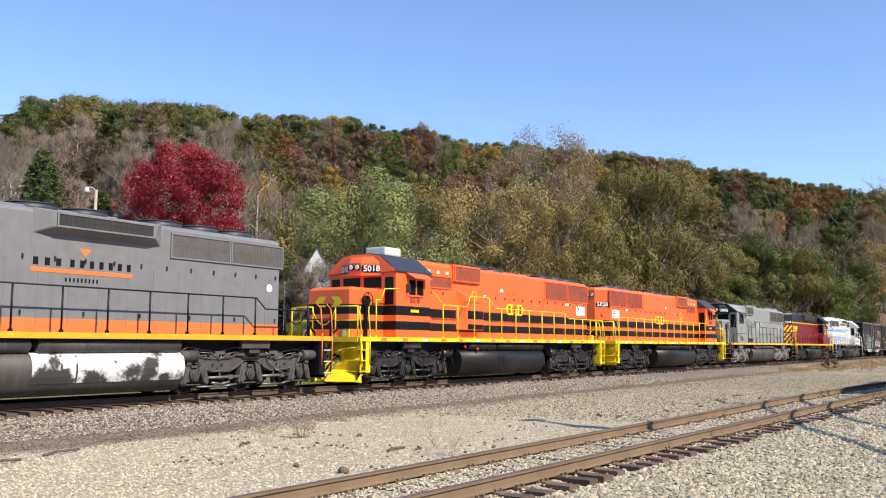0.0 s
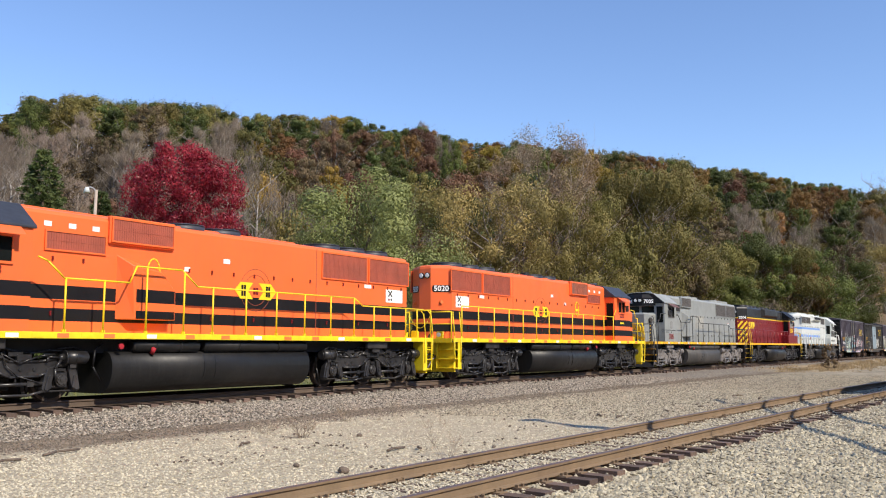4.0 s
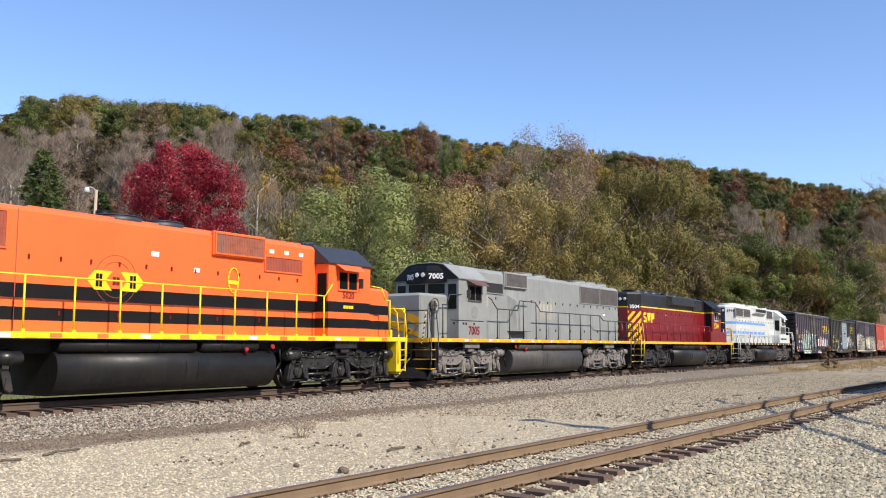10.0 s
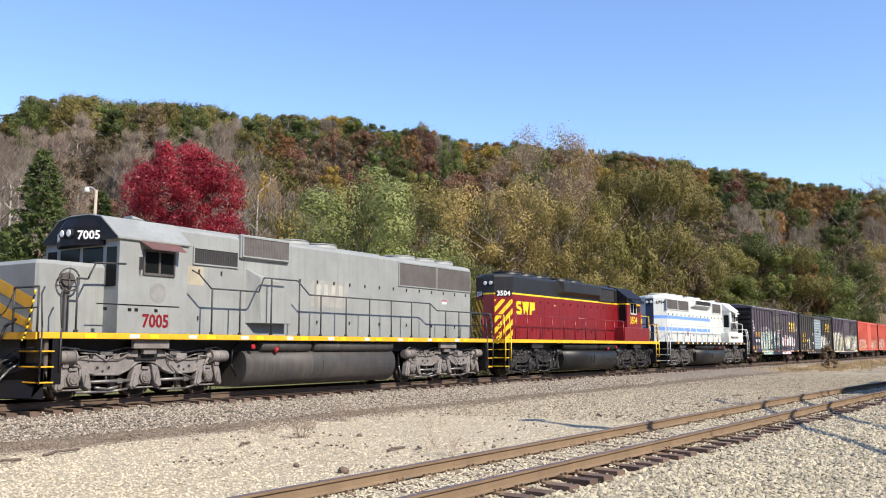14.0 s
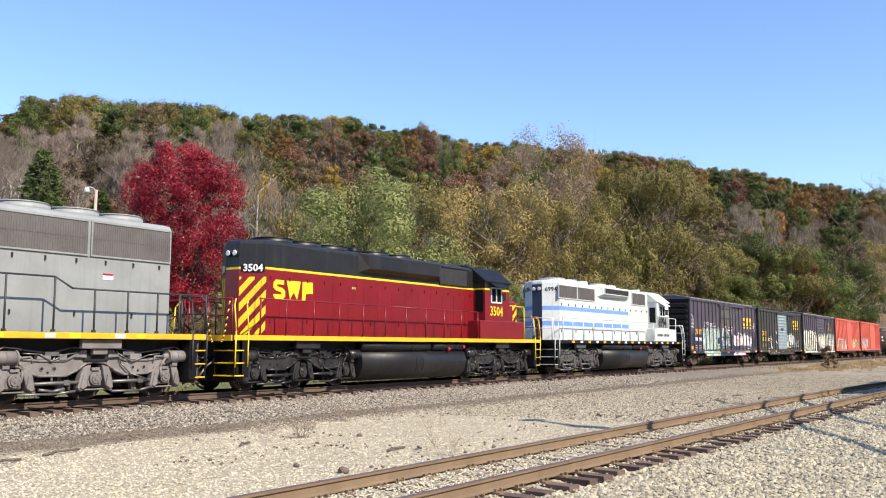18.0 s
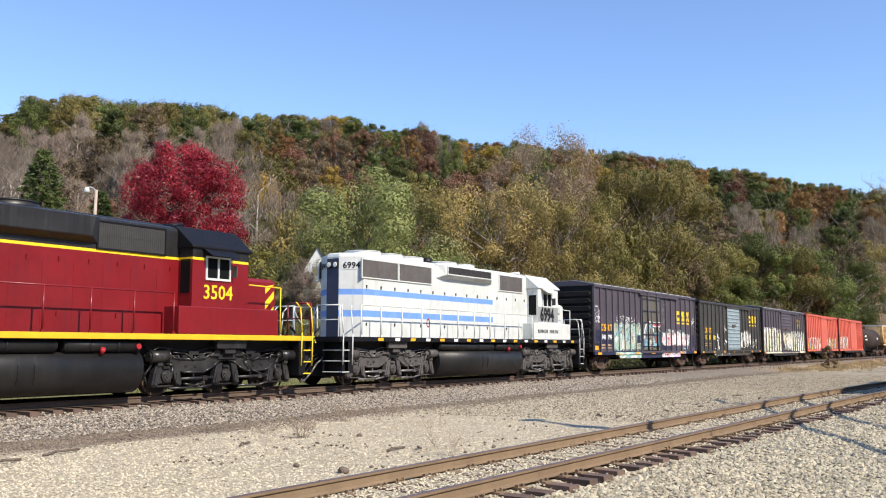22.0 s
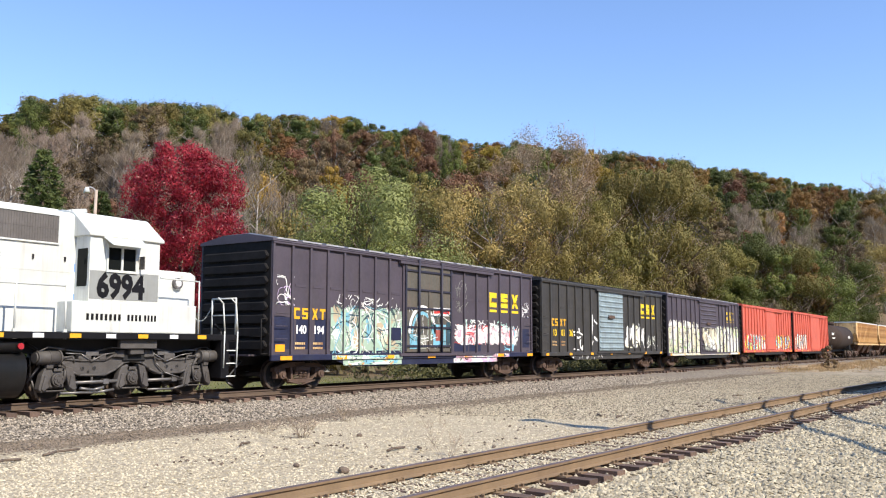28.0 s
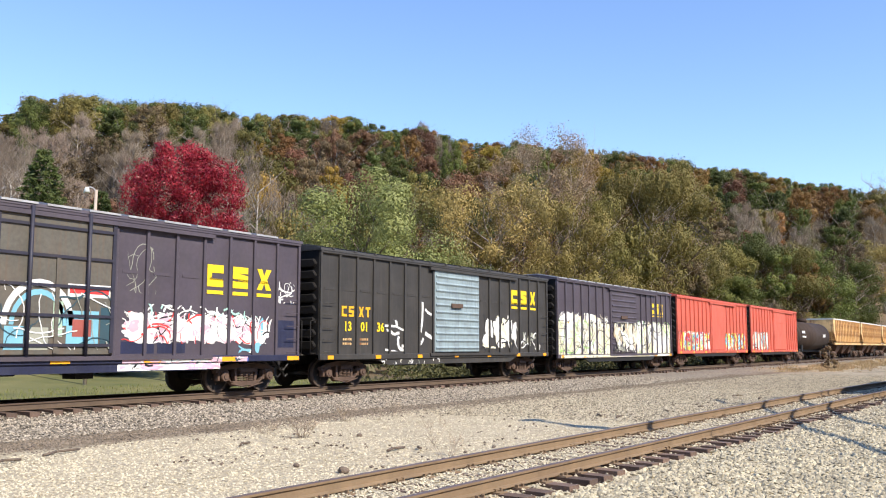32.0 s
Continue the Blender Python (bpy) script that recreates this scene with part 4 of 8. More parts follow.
    for y in (-0.12, 0, 0.12):
        cyl(bm, (U(cab1) - 0.4, y, 4.66), (U(cab1) - 0.8, y, 4.68), 0.03, 8, 0.075)
    box(bm, U(cab1) - 0.5, U(cab1) - 0.42, -0.16, 0.16, 4.58, 4.66)
    part("horn", bm, cfg["cab_roof"], cab)
    for t in (-1, 1):
        if not big or t > 0:
            continue
        bm = bmesh.new()
        x = U(nose0 + 0.75)
        z = 2.85
        pts = [(x + 0.27 * math.cos(a * math.pi / 8), t * (nw + 0.16), z + 0.27 * math.sin(a * math.pi / 8)) for a in range(17)]
        tube(bm, pts, 0.02, 6)
        for a in range(4):
            q = a * math.pi / 2
            tube(bm, [(x, t * (nw + 0.16), z), (x + 0.26 * math.cos(q), t * (nw + 0.16), z + 0.26 * math.sin(q))], 0.014, 5)
        cyl(bm, (x, t * nw, z), (x, t * (nw + 0.14), z), 0.17, 12)
        box(bm, x - 0.06, x + 0.06, min(t * nw, t * (nw + 0.1)), max(t * nw, t * (nw + 0.1)), 1.62, 2.7)
        part("brake_wheel", bm, cfg.get("wheel_mat", BLACKP), nose)
    # railings along the walkways
    for t in (-1, 1):
        if big:
            if t > 0:
                pts = [(4.75, 3.25), (5.1, 2.86), (20.3, 2.86)]
                handrail(root, [(U(u), z) for u, z in pts], [U(5.15 + i * 1.26) for i in range(13)], t * 1.5, 1.605, railm)
                handrail(root, [(U(u), z) for u, z in ((1.65, 2.86), (1.95, 2.86), (2.15, 3.26), (2.75, 3.3))], [U(1.68)], t * 1.5, 1.605, railm)
                continue
            pts = [(5.1, 3.29), (5.35, 3.2), (5.78, 2.84), (7.58, 2.84), (7.78, 3.26), (9.22, 3.26), (9.75, 2.86), (16.4, 2.86), (16.85, 2.62), (20.4, 2.62)]
            posts = [5.82, 6.86, 8.1, 9.3, 10.3, 11.54, 12.77, 14.0, 15.22, 16.4, 17.46, 18.4, 19.3, 20.0]
            handrail(root, [(U(u), z) for u, z in pts], [U(u) for u in posts], t * 1.5, 1.605, railm)
            pts = [(1.65, 2.86), (1.95, 2.86), (2.15, 3.26), (3.0, 3.3)]
            handrail(root, [(U(u), z) for u, z in pts], [U(1.68)], t * 1.5, 1.605, railm)
        else:
            pts = [(6.1, 2.66), (15.98, 2.66), (16.35, 2.36), (18.3, 2.36)] if cfg.get("rail_drop") else [(6.1, 2.66), (12.0, 2.66), (18.3, 2.66)]
            posts = [6.1 + i * 1.23 for i in range(10)] + [18.25]
            handrail(root, [(U(u), z) for u, z in pts], [U(u) for u in posts], t * 1.5, 1.605, railm, 0.02)
            bm = bmesh.new()
            tube(bm, [(U(2.1), t * 1.46, 1.6), (U(2.1), t * 1.46, 3.0), (U(3.4), t * 1.46, 3.02)], 0.02, 8)
            part("nose_railing", bm, cfg.get("grab", railm), root)
    # fuel tank and air reservoirs
    f0, f1 = (7.2, 14.3) if big else (6.95, 13.45)
    bm = bmesh.new()
    flank = [(1.05, 0.14), (1.2, 0.2), (1.31, 0.3), (1.39, 0.43), (1.44, 0.58), (1.46, 0.73), (1.45, 0.86), (1.42, 0.97), (1.37, 1.06), (1.28, 1.13), (1.15, 1.17)]
    prof = flank + [(-y, z) for y, z in flank[::-1]]
    prism_x(bm, prof, U(f0), U(f1))
    tank = part("fuel_tank", bm, cfg["tank"], root)
    for f in tank.data.polygons:
        f.use_smooth = abs(f.normal.x) < 0.5
    for t in (-1, 1):
        for ra, rb in ((4.1, 0.1), (6.4, 4.35)):
            bm = bmesh.new()
            cyl(bm, (U(f1 - ra), t * 1.27, 1.30), (U(f1 - rb), t * 1.27, 1.30), 0.175, 18)
            for e, q in ((f1 - ra, -1), (f1 - rb, 1)):
                cyl(bm, (U(e), t * 1.27, 1.30), (U(e) + q * 0.05, t * 1.27, 1.30), 0.175, 18, 0.12)
            for q in (0.3, 0.7):
                m = f1 - ra + (ra - rb) * q
                cyl(bm, (U(m) - 0.03, t * 1.27, 1.30), (U(m) + 0.03, t * 1.27, 1.30), 0.183, 18)
            part("air_reservoir", bm, cfg["tank"], root)
        bm = bmesh.new()
        cyl(bm, (U(f0 + 1.2), t * 1.40, 1.10), (U(f0 + 1.2), t * 1.48, 1.24), 0.06, 10)
        cyl(bm, (U(f0 + 0.2), t * 1.46, 1.28), (U(f0 + 0.2), t * 1.52, 1.28), 0.07, 10)
        part("fuel_filler", bm, RED, tank)
        for d in (2.9, 3.3):
            bm = bmesh.new()
            prism_x(bm, [(t * 1.40, 0.43), (t * 1.452, 0.58), (t * 1.472, 0.73), (t * 1.462, 0.86), (t * 1.38, 1.07), (t * 1.37, 1.05), (t * 1.44, 0.86), (t * 1.45, 0.73), (t * 1.43, 0.58), (t * 1.38, 0.44)], U(f0 + d), U(f0 + d) + 0.05)
            part("weld_strap", bm, cfg["tank"], tank)
        bm = bmesh.new()
        tube(bm, [(U(f0) - 0.1, t * 1.2, 1.35), (U(f0) - 0.35, t * 1.25, 1.2), (U(f0) - 0.4, t * 1.25, 0.8), (U(f0) - 0.15, t * 1.2, 0.45)], 0.03, 8)
        part("cable", bm, BLACKP, root)
    c = 3.93 if big else 3.96
    c2 = 17.77 if big else 16.08
    for u in (c, c2):
        loco_truck(root, U(u), cfg["truck"], turn, cfg.get("bars", RODS))
    return root, hood, cab, nose, U


TRAIN = []          # (thing, place of its middle along the track at the start, turned about)


def flat_shape(parent, pts, mat, s, y, name, th=0.006):
    """A flat painted shape on a flank: polygon in (x, z)."""
    bm = bmesh.new()
    prism(bm, pts, *sorted((y, y + s * th)))
    return part(name, bm, mat, parent)


def bars(parent, x0, x1, z0, z1, n, mat, s, y, name="lettering", gap=0.25):
    """Unlettered writing: a row of plain upright bars."""
    bm = bmesh.new()
    w = (x1 - x0) / (n + (n - 1) * gap)
    for i in range(n):
        x = x0 + i * w * (1 + gap)
        box(bm, x, x + w, *sorted((y, y + s * 0.005)), z0, z1)
    return fine(part(name, bm, mat, parent))


def bp_locomotive(number, front_x, turned):
    """Orange and black locomotive with yellow railings."""
    vis = 1 if turned else -1
    lv = [(1.60, 0), (1.87, 1), (2.17, 0), (2.38, 1), (2.71, 0)]
    cfg = dict(kind="long", label="orange hood locomotive with two black stripes and yellow railings", body=ORANGE, low=ORANGE, rail=YELLOW, sill=YELLOW,
               patches=[GEC_ORANGE, YELLOW, GEC_ORANGE, YELLOW, WHITEL, YELLOW], step=YELLOW, tread=YELLOW, plow=not turned, visible=vis, turn=turned,
               mats=[ORANGE, BLACKP], levels=lv, nose_levels=lv, cab_levels=lv, roof_index=0, cab_roof=ROOFK, brow=ORANGE, number=number,
               num_size=0.30, num_mat=MAROON, num_u=3.95, num_z=2.92, screen=[SCREEN_R, SCREEN_RUST if turned else SCREEN_R, SCREEN_R], top_mat=ORANGE, seam_mat=ORANGE, seams=False,
               latch=MAROON, fans=True, fan_mat=ROOFK, tank=TANK_K, truck=TRUCK_K, bars=TRUCK_K, shade=ORANGE, walk=YELLOW, rad_at=((15.42, 17.72), (17.88, 20.18)))
    root, hood, cab, nose, U = locomotive(cfg)
    for za, zb in ((1.97, 2.17), (2.38, 2.71)):
        flat_shape(hood, [(U(7.96), za), (U(9.17), za), (U(9.17), zb), (U(7.96), zb)], BLACKP, -1, -1.2805, "black_stripe", 0.004)
    for t in (-1, 1):
        y = t * 0.952
        # plain emblem: ring, two yellow arrow plates with dark bars
        cx = U(12.45)
        bm = bmesh.new()
        for rr in (0.62, 0.45):
            ring = [(cx + rr * math.cos(a * math.pi / 14), y, 2.93 + rr * math.sin(a * math.pi / 14)) for a in range(29)]
            tube(bm, ring, 0.008, 4)
        part("emblem_ring", bm, SCREEN_R, hood)
        bm = bmesh.new()
        box(bm, U(15.12), U(15.14), *sorted((y, y + t * 0.006)), 1.65, 4.4)
        part("panel_seam", bm, SCREEN_R, hood)
        for d in (-1, 1):
            p = [(cx + d * 0.12, 2.66), (cx + d * 0.62, 2.66), (cx + d * 0.85, 2.9), (cx + d * 0.62, 3.14), (cx + d * 0.12, 3.14), (cx + d * 0.32, 2.9)]
            flat_shape(hood, p, YELLOW, t, y, "emblem_plate", 0.010)
            bars(hood, cx + d * 0.5 - 0.09, cx + d * 0.5 + 0.09, 2.74, 3.06, 2, BLACKP, t, y + t * 0.01)
        bars(hood, cx - 0.1, cx + 0.1, 2.8, 3.0, 2, MAROON, t, y + t * 0.004)
        # white notices
        for u0, u1, z0, z1 in ((18.85, 19.85, 2.84, 3.30), (17.62, 18.0, 3.28, 3.40), (11.15, 11.4, 3.62, 3.75), (5.55, 5.75, 4.08, 4.2), (6.2, 6.4, 4.08, 4.2),
                               (6.85, 7.05, 4.08, 4.2), (9.75, 9.95, 3.3, 3.42)):
            flat_shape(hood, [(U(u0), z0), (U(u1), z0), (U(u1), z1), (U(u0), z1)], WHITEL, t, y, "white_notice")
        nx, ny = U(19.10 if t < 0 else 19.60), y + t * 0.006
        for d in (-1, 1):
            flat_shape(hood, [(nx - d * 0.13, 3.24), (nx - d * 0.09, 3.27), (nx + d * 0.13, 3.06), (nx + d * 0.09, 3.03)], BLACKP, t, ny + t * 0.001 * d, "notice_cross", 0.003)
            bm = bmesh.new()
            cyl(bm, (nx + d * 0.07, ny, 2.94), (nx + d * 0.07, ny + t * 0.004, 2.94), 0.045, 12)
            part("notice_disc", bm, MAROON if d < 0 else ROOFK, hood)
        bm = bmesh.new()
        out = Vector((0.592, t * 0.806, 0))
        foot = Vector((U(20.62) - 0.25, t * 0.61, 3.02))
        cyl(bm, foot, foot + out * 0.07, 0.085, 14, 0.06)
        part("marker_lamp", bm, GEC_ORANGE, hood)
        bars(cab, U(3.7), U(4.2), 2.50, 2.60, 4, YELLOW, t, t * 1.502)
        # outlined bell emblem
        yb = t * (1.235 if t < 0 else 0.97)
        bm = bmesh.new()
        bell = [(U(8.5) + 0.2 * math.sin(a * math.pi / 8), 3.16 + 0.36 * math.cos(a * math.pi / 8)) for a in range(17)]
        tube(bm, [(x, yb, z) for x, z in bell], 0.02, 6)
        box(bm, U(8.32), U(8.68), *sorted((yb - t * 0.02, yb - t * 0.004)), 3.05, 3.16)
        part("bell_emblem", bm, YELLOW, hood)
        # arrow plate on the nose front
    bm = bmesh.new()
    for d in (-1, 1):
        x = U(0.98) - 0.004
        pts = [(d * 0.1, 2.62), (d * 0.42, 2.62), (d * 0.6, 2.8), (d * 0.42, 2.98), (d * 0.1, 2.98), (d * 0.26, 2.8)]
        prism_x(bm, pts, x - 0.006, x)
    part("emblem_plate", bm, YELLOW, nose)
    if number == "5018":
        bm = bmesh.new()
        box(bm, U(3.55), U(4.55), -0.45, 0.45, 4.60, 4.92)
        part("air_conditioner", bevelled(bm, 0.06, 2), WHITE, cab, "white roof air conditioner")
    return root


def place(thing, middle, turned):
    TRAIN.append((thing, middle, turned))


def gec():
    lv = [(1.60, 1), (1.93, 0)]
    cfg = dict(kind="short", label="grey hood locomotive with an orange lower band and black railings", body=GEC_GREY, low=GEC_GREY, rail=BLACKP, sill=GOLD,
               step=BLACKP, tread=WHITE, plow=False, visible=-1, turn=False, mats=[GEC_GREY, GEC_ORANGE], levels=lv, nose_levels=lv, cab_levels=lv, roof_index=0,
               cab_roof=GEC_GREY, brow=GEC_GREY, number="", screen=[SCREEN, SCREEN_K, SCREEN], top_mat=GEC_GREY, seam_mat=GEC_GREY, latch=TRUCK_K, fans=True, fan_mat=ROOFK,
               tank=TANK_G, truck=TRUCK_M, rad=True, db=(9.3, 13.0), db_grille=True, grab=GEC_ORANGE, rail_drop=True)
    root, hood, cab, nose, U = locomotive(cfg)
    y = -0.952
    bars(hood, U(9.36), U(10.08), 3.16, 3.34, 3, BLACKP, -1, y, gap=1.3)
    bars(hood, U(10.32), U(12.05), 3.16, 3.34, 7, BLACKP, -1, y, gap=1.3)
    flat_shape(hood, [(U(9.3), 3.0), (U(12.1), 3.0), (U(12.1), 3.1), (U(9.3), 3.1)], GEC_ORANGE, -1, y, "name_underline")
    flat_shape(hood, [(U(10.72), 3.42), (U(10.9), 3.62), (U(10.54), 3.62)], GEC_ORANGE, -1, y, "triangle_mark")
    bars(hood, U(10.2), U(11.1), 2.80, 2.90, 9, BLACKP, -1, y, gap=1.4)
    bm = bmesh.new()
    cyl(bm, (U(17.05), y, 3.02), (U(17.05), y - 0.006, 3.02), 0.12, 20)
    part("white_disc", bm, WHITEL, hood)
    # white paint flaking off the rear part of the tank
    bm = bmesh.new()
    pr = [(-1.395, 0.43), (-1.445, 0.58), (-1.465, 0.73), (-1.455, 0.86), (-1.425, 0.97), (-1.375, 1.06), (-1.285, 1.13)]
    prism_x(bm, [(y - 0.004, z) for y, z in pr] + [(y + 0.02, z) for y, z in pr[::-1]], U(9.15), U(13.46))
    part("flaking_paint", bm, FLAKING, root)
    return root


def ltex():
    lv = [(1.60, 0), (2.5, 0)]
    cfg = dict(kind="long", label="weathered grey hood locomotive with yellow nose stripes", body=GREY, low=GREY, rail=IRON, sill=GOLD, patches=[YELLOW, GOLD, WHITE],
               step=BLACKP, tread=GOLD, plow=True, visible=-1, turn=False, mats=[GREY, BLACKP], levels=lv, nose_levels=lv, cab_levels=lv, roof_index=0,
               cab_roof=GREY, brow=BLACKP, number="7005", num_size=0.46, num_narrow=0.92, num_bold=0.012, num_mat=MAROON, num_u=3.95, num_z=1.90, screen=[SCREEN_K, SCREEN, SCREEN], top_mat=GREY,
               seam_mat=GREY, latch=TRUCK_K, fans=True, tank=TANK_G, truck=TRUCK_G, shade=SHADE_R, winframe=TRUCK_M, wheel_mat=TRUCK_M, pilot=TRUCK_M)
    root, hood, cab, nose, U = locomotive(cfg)
    # slanting stripes on the nose front
    bm = bmesh.new()
    x = U(0.98)
    for k in range(5):
        z = 0.95 + k * 0.56
        pts = [(-0.88, z), (-0.88, z + 0.31), (0.88, z + 0.95), (0.88, z + 0.64)]
        pts = [(y, min(3.18, max(1.64, zz))) for y, zz in pts]
        if len(set(pts)) == 4:
            prism_x(bm, pts, x - 0.006, x)
    part("nose_stripes", bm, GOLD, nose)
    bars(hood, U(10.7), U(12.0), 2.92, 3.28, 4, GHOST, -1, -0.952, gap=0.9)
    bm = bmesh.new()
    box(bm, U(10.4), U(12.3), -0.951, -0.949, 2.55, 3.4)
    part("pale_paint_patch", bm, material("pale_grey_patch", (0.32, 0.315, 0.285), 0.6, vary=0.15, streak=0.3), hood)
    flat_shape(hood, [(U(18.05), 2.92), (U(18.35), 2.92), (U(18.35), 3.02), (U(18.05), 3.02)], WHITEL, -1, -0.952, "white_notice")
    flat_shape(hood, [(U(18.05), 3.02), (U(18.35), 3.02), (U(18.35), 3.07), (U(18.05), 3.07)], RED, -1, -0.952, "red_notice")
    streak = material("rust_streaked_cream", (0.40, 0.36, 0.27), 0.7, vary=0.25, scale=2, streak=0.7, dirt=0.4, dirt_color=(0.30, 0.20, 0.12))
    flat_shape(hood, [(U(5.4), 2.95), (U(6.0), 2.95), (U(6.0), 3.46), (U(5.4), 3.46)], streak, -1, -0.951, "faded_patch", 0.003)
    bm = bmesh.new()
    cyl(bm, (U(4.0), -1.5, 2.62), (U(4.0), -1.503, 2.62), 0.26, 20)
    part("faded_roundel", bm, material("pale_grey_patch_dull", (0.24, 0.24, 0.23), 0.7, vary=0.3, scale=5), cab)
    bm = bmesh.new()
    box(bm, U(2.2), U(4.7), -1.506, -1.5, 2.28, 2.31)
    for q in (2.4, 3.1, 3.3, 3.9):
        box(bm, U(q), U(q + 0.1), -1.508, -1.5, 2.14, 2.22)
    fine(part("cab_side_slot", bm, BLACKP, cab))
    return root


def swp():
    lv = [(1.60, 0), (3.585, 2), (3.655, 1)]
    cl = [(1.60, 0), (3.585, 2), (3.655, 1)]
    cfg = dict(kind="short", label="dark red hood locomotive with a black top and yellow lines", body=MAROON, low=MAROON, rail=MAROON, grab=STRIPE_Y, sill=SILL_GOLD,
               step=BLACKP, tread=STRIPE_Y, plow=False, visible=1, turn=True, mats=[MAROON, TOPBLACK, STRIPE_Y], levels=lv, nose_levels=[(1.60, 0)], cab_levels=cl,
               roof_index=1, cab_roof=BLACKP, brow=BLACKP, number="3504", board_z=3.62, num_size=0.54, num_mat=STRIPE_Y, num_u=4.6, num_z=2.72, screen=[SCREEN_K, SCREEN_K, SCREEN_K],
               top_mat=TOPBLACK, seam_mat=MAROON, latch=MAROON, fans=True, tank=TANK_K, truck=TRUCK_K, bars=TRUCK_K, rad=False, db=(8.0, 13.1), db_grille=False,
               shade=BLACKP, winframe=WHITE)
    root, hood, cab, nose, U = locomotive(cfg)
    # three plain yellow blocks for the company letters, with cut-outs of body colour
    for t in (-1, 1):
        y = t * 0.952
        for k in range(3):
            xm = U(16.92) - 0.64 * k
            if k == 1:
                p = [(xm - 0.32, 3.3), (xm - 0.16, 2.72), (xm, 2.95), (xm + 0.16, 2.72), (xm + 0.32, 3.3)]
            elif k == 0:
                sx = -t
                p = [(xm + sx * a, z) for a, z in ((0.20, 3.30), (-0.16, 3.30), (-0.26, 3.20), (-0.26, 3.05), (-0.14, 2.97), (0.10, 2.92), (0.10, 2.86), (-0.26, 2.86),
                                                   (-0.26, 2.80), (-0.16, 2.72), (0.16, 2.72), (0.26, 2.80), (0.26, 2.97), (0.14, 3.05), (-0.10, 3.10), (-0.10, 3.16), (0.20, 3.16))]
            else:
                p = [(xm - 0.24, 3.3), (xm - 0.25, 2.95), (xm + 0.08, 2.92), (xm + 0.1, 2.72), (xm + 0.26, 2.72), (xm + 0.24, 3.3)]
            flat_shape(hood, p, STRIPE_Y, t, y, "letter_block")
    # slanting stripes on the corner faces of the rear end
    for t in (-1, 1):
        a = Vector((U(17.95) - 0.5, t * 0.95, 0))
        b = Vector((U(17.95), t * 0.27, 0))
        nrm = Vector((0.68, t * 0.5, 0)).normalized() * 0.004
        for k in range(7):
            bm = bmesh.new()
            prev = None
            for c in range(15):
                f = 0.03 + 0.94 * c / 14
                z = 0.35 + k * 0.47 + 1.0 - 0.95 * f
                za, zb = min(3.36, max(1.63, z)), min(3.36, max(1.63, z + 0.25))
                cur = (a.lerp(b, f) + nrm + Vector((0, 0, za)), a.lerp(b, f) + nrm + Vector((0, 0, zb))) if zb - za > 0.02 else None
                if cur and prev:
                    bm.faces.new([bm.verts.new(p) for p in (prev[0], cur[0], cur[1], prev[1])])
                prev = cur
            if not bm.faces:
                bm.free()
                continue
            bmesh.ops.remove_doubles(bm, verts=bm.verts, dist=0.001)
            r = bmesh.ops.extrude_face_region(bm, geom=list(bm.faces))
            bmesh.ops.translate(bm, vec=nrm, verts=[g for g in r["geom"] if isinstance(g, bmesh.types.BMVert)])
            bmesh.ops.recalc_face_normals(bm, faces=bm.faces)
            part("end_stripe", bm, STRIPE_Y, hood)
    for t in (-1, 1):
        flat_shape(hood, [(U(13.2), 3.2), (U(13.42), 3.2), (U(13.42), 3.28), (U(13.2), 3.28)], HOPPER, t, t * 0.953, "builder_plate")
    for k in range(3):
        for t in (-1, 1):
            zb = 1.92 + 0.46 * k
            p = [(U(2.22), zb), (U(2.22), zb + 0.22), (U(1.86), zb + 0.56), (U(1.86), zb + 0.34)]
            flat_shape(nose, [(x, min(z, 3.14)) for x, z in p], STRIPE_Y, t, t * 0.9505, "nose_stripe", 0.004)
    return root


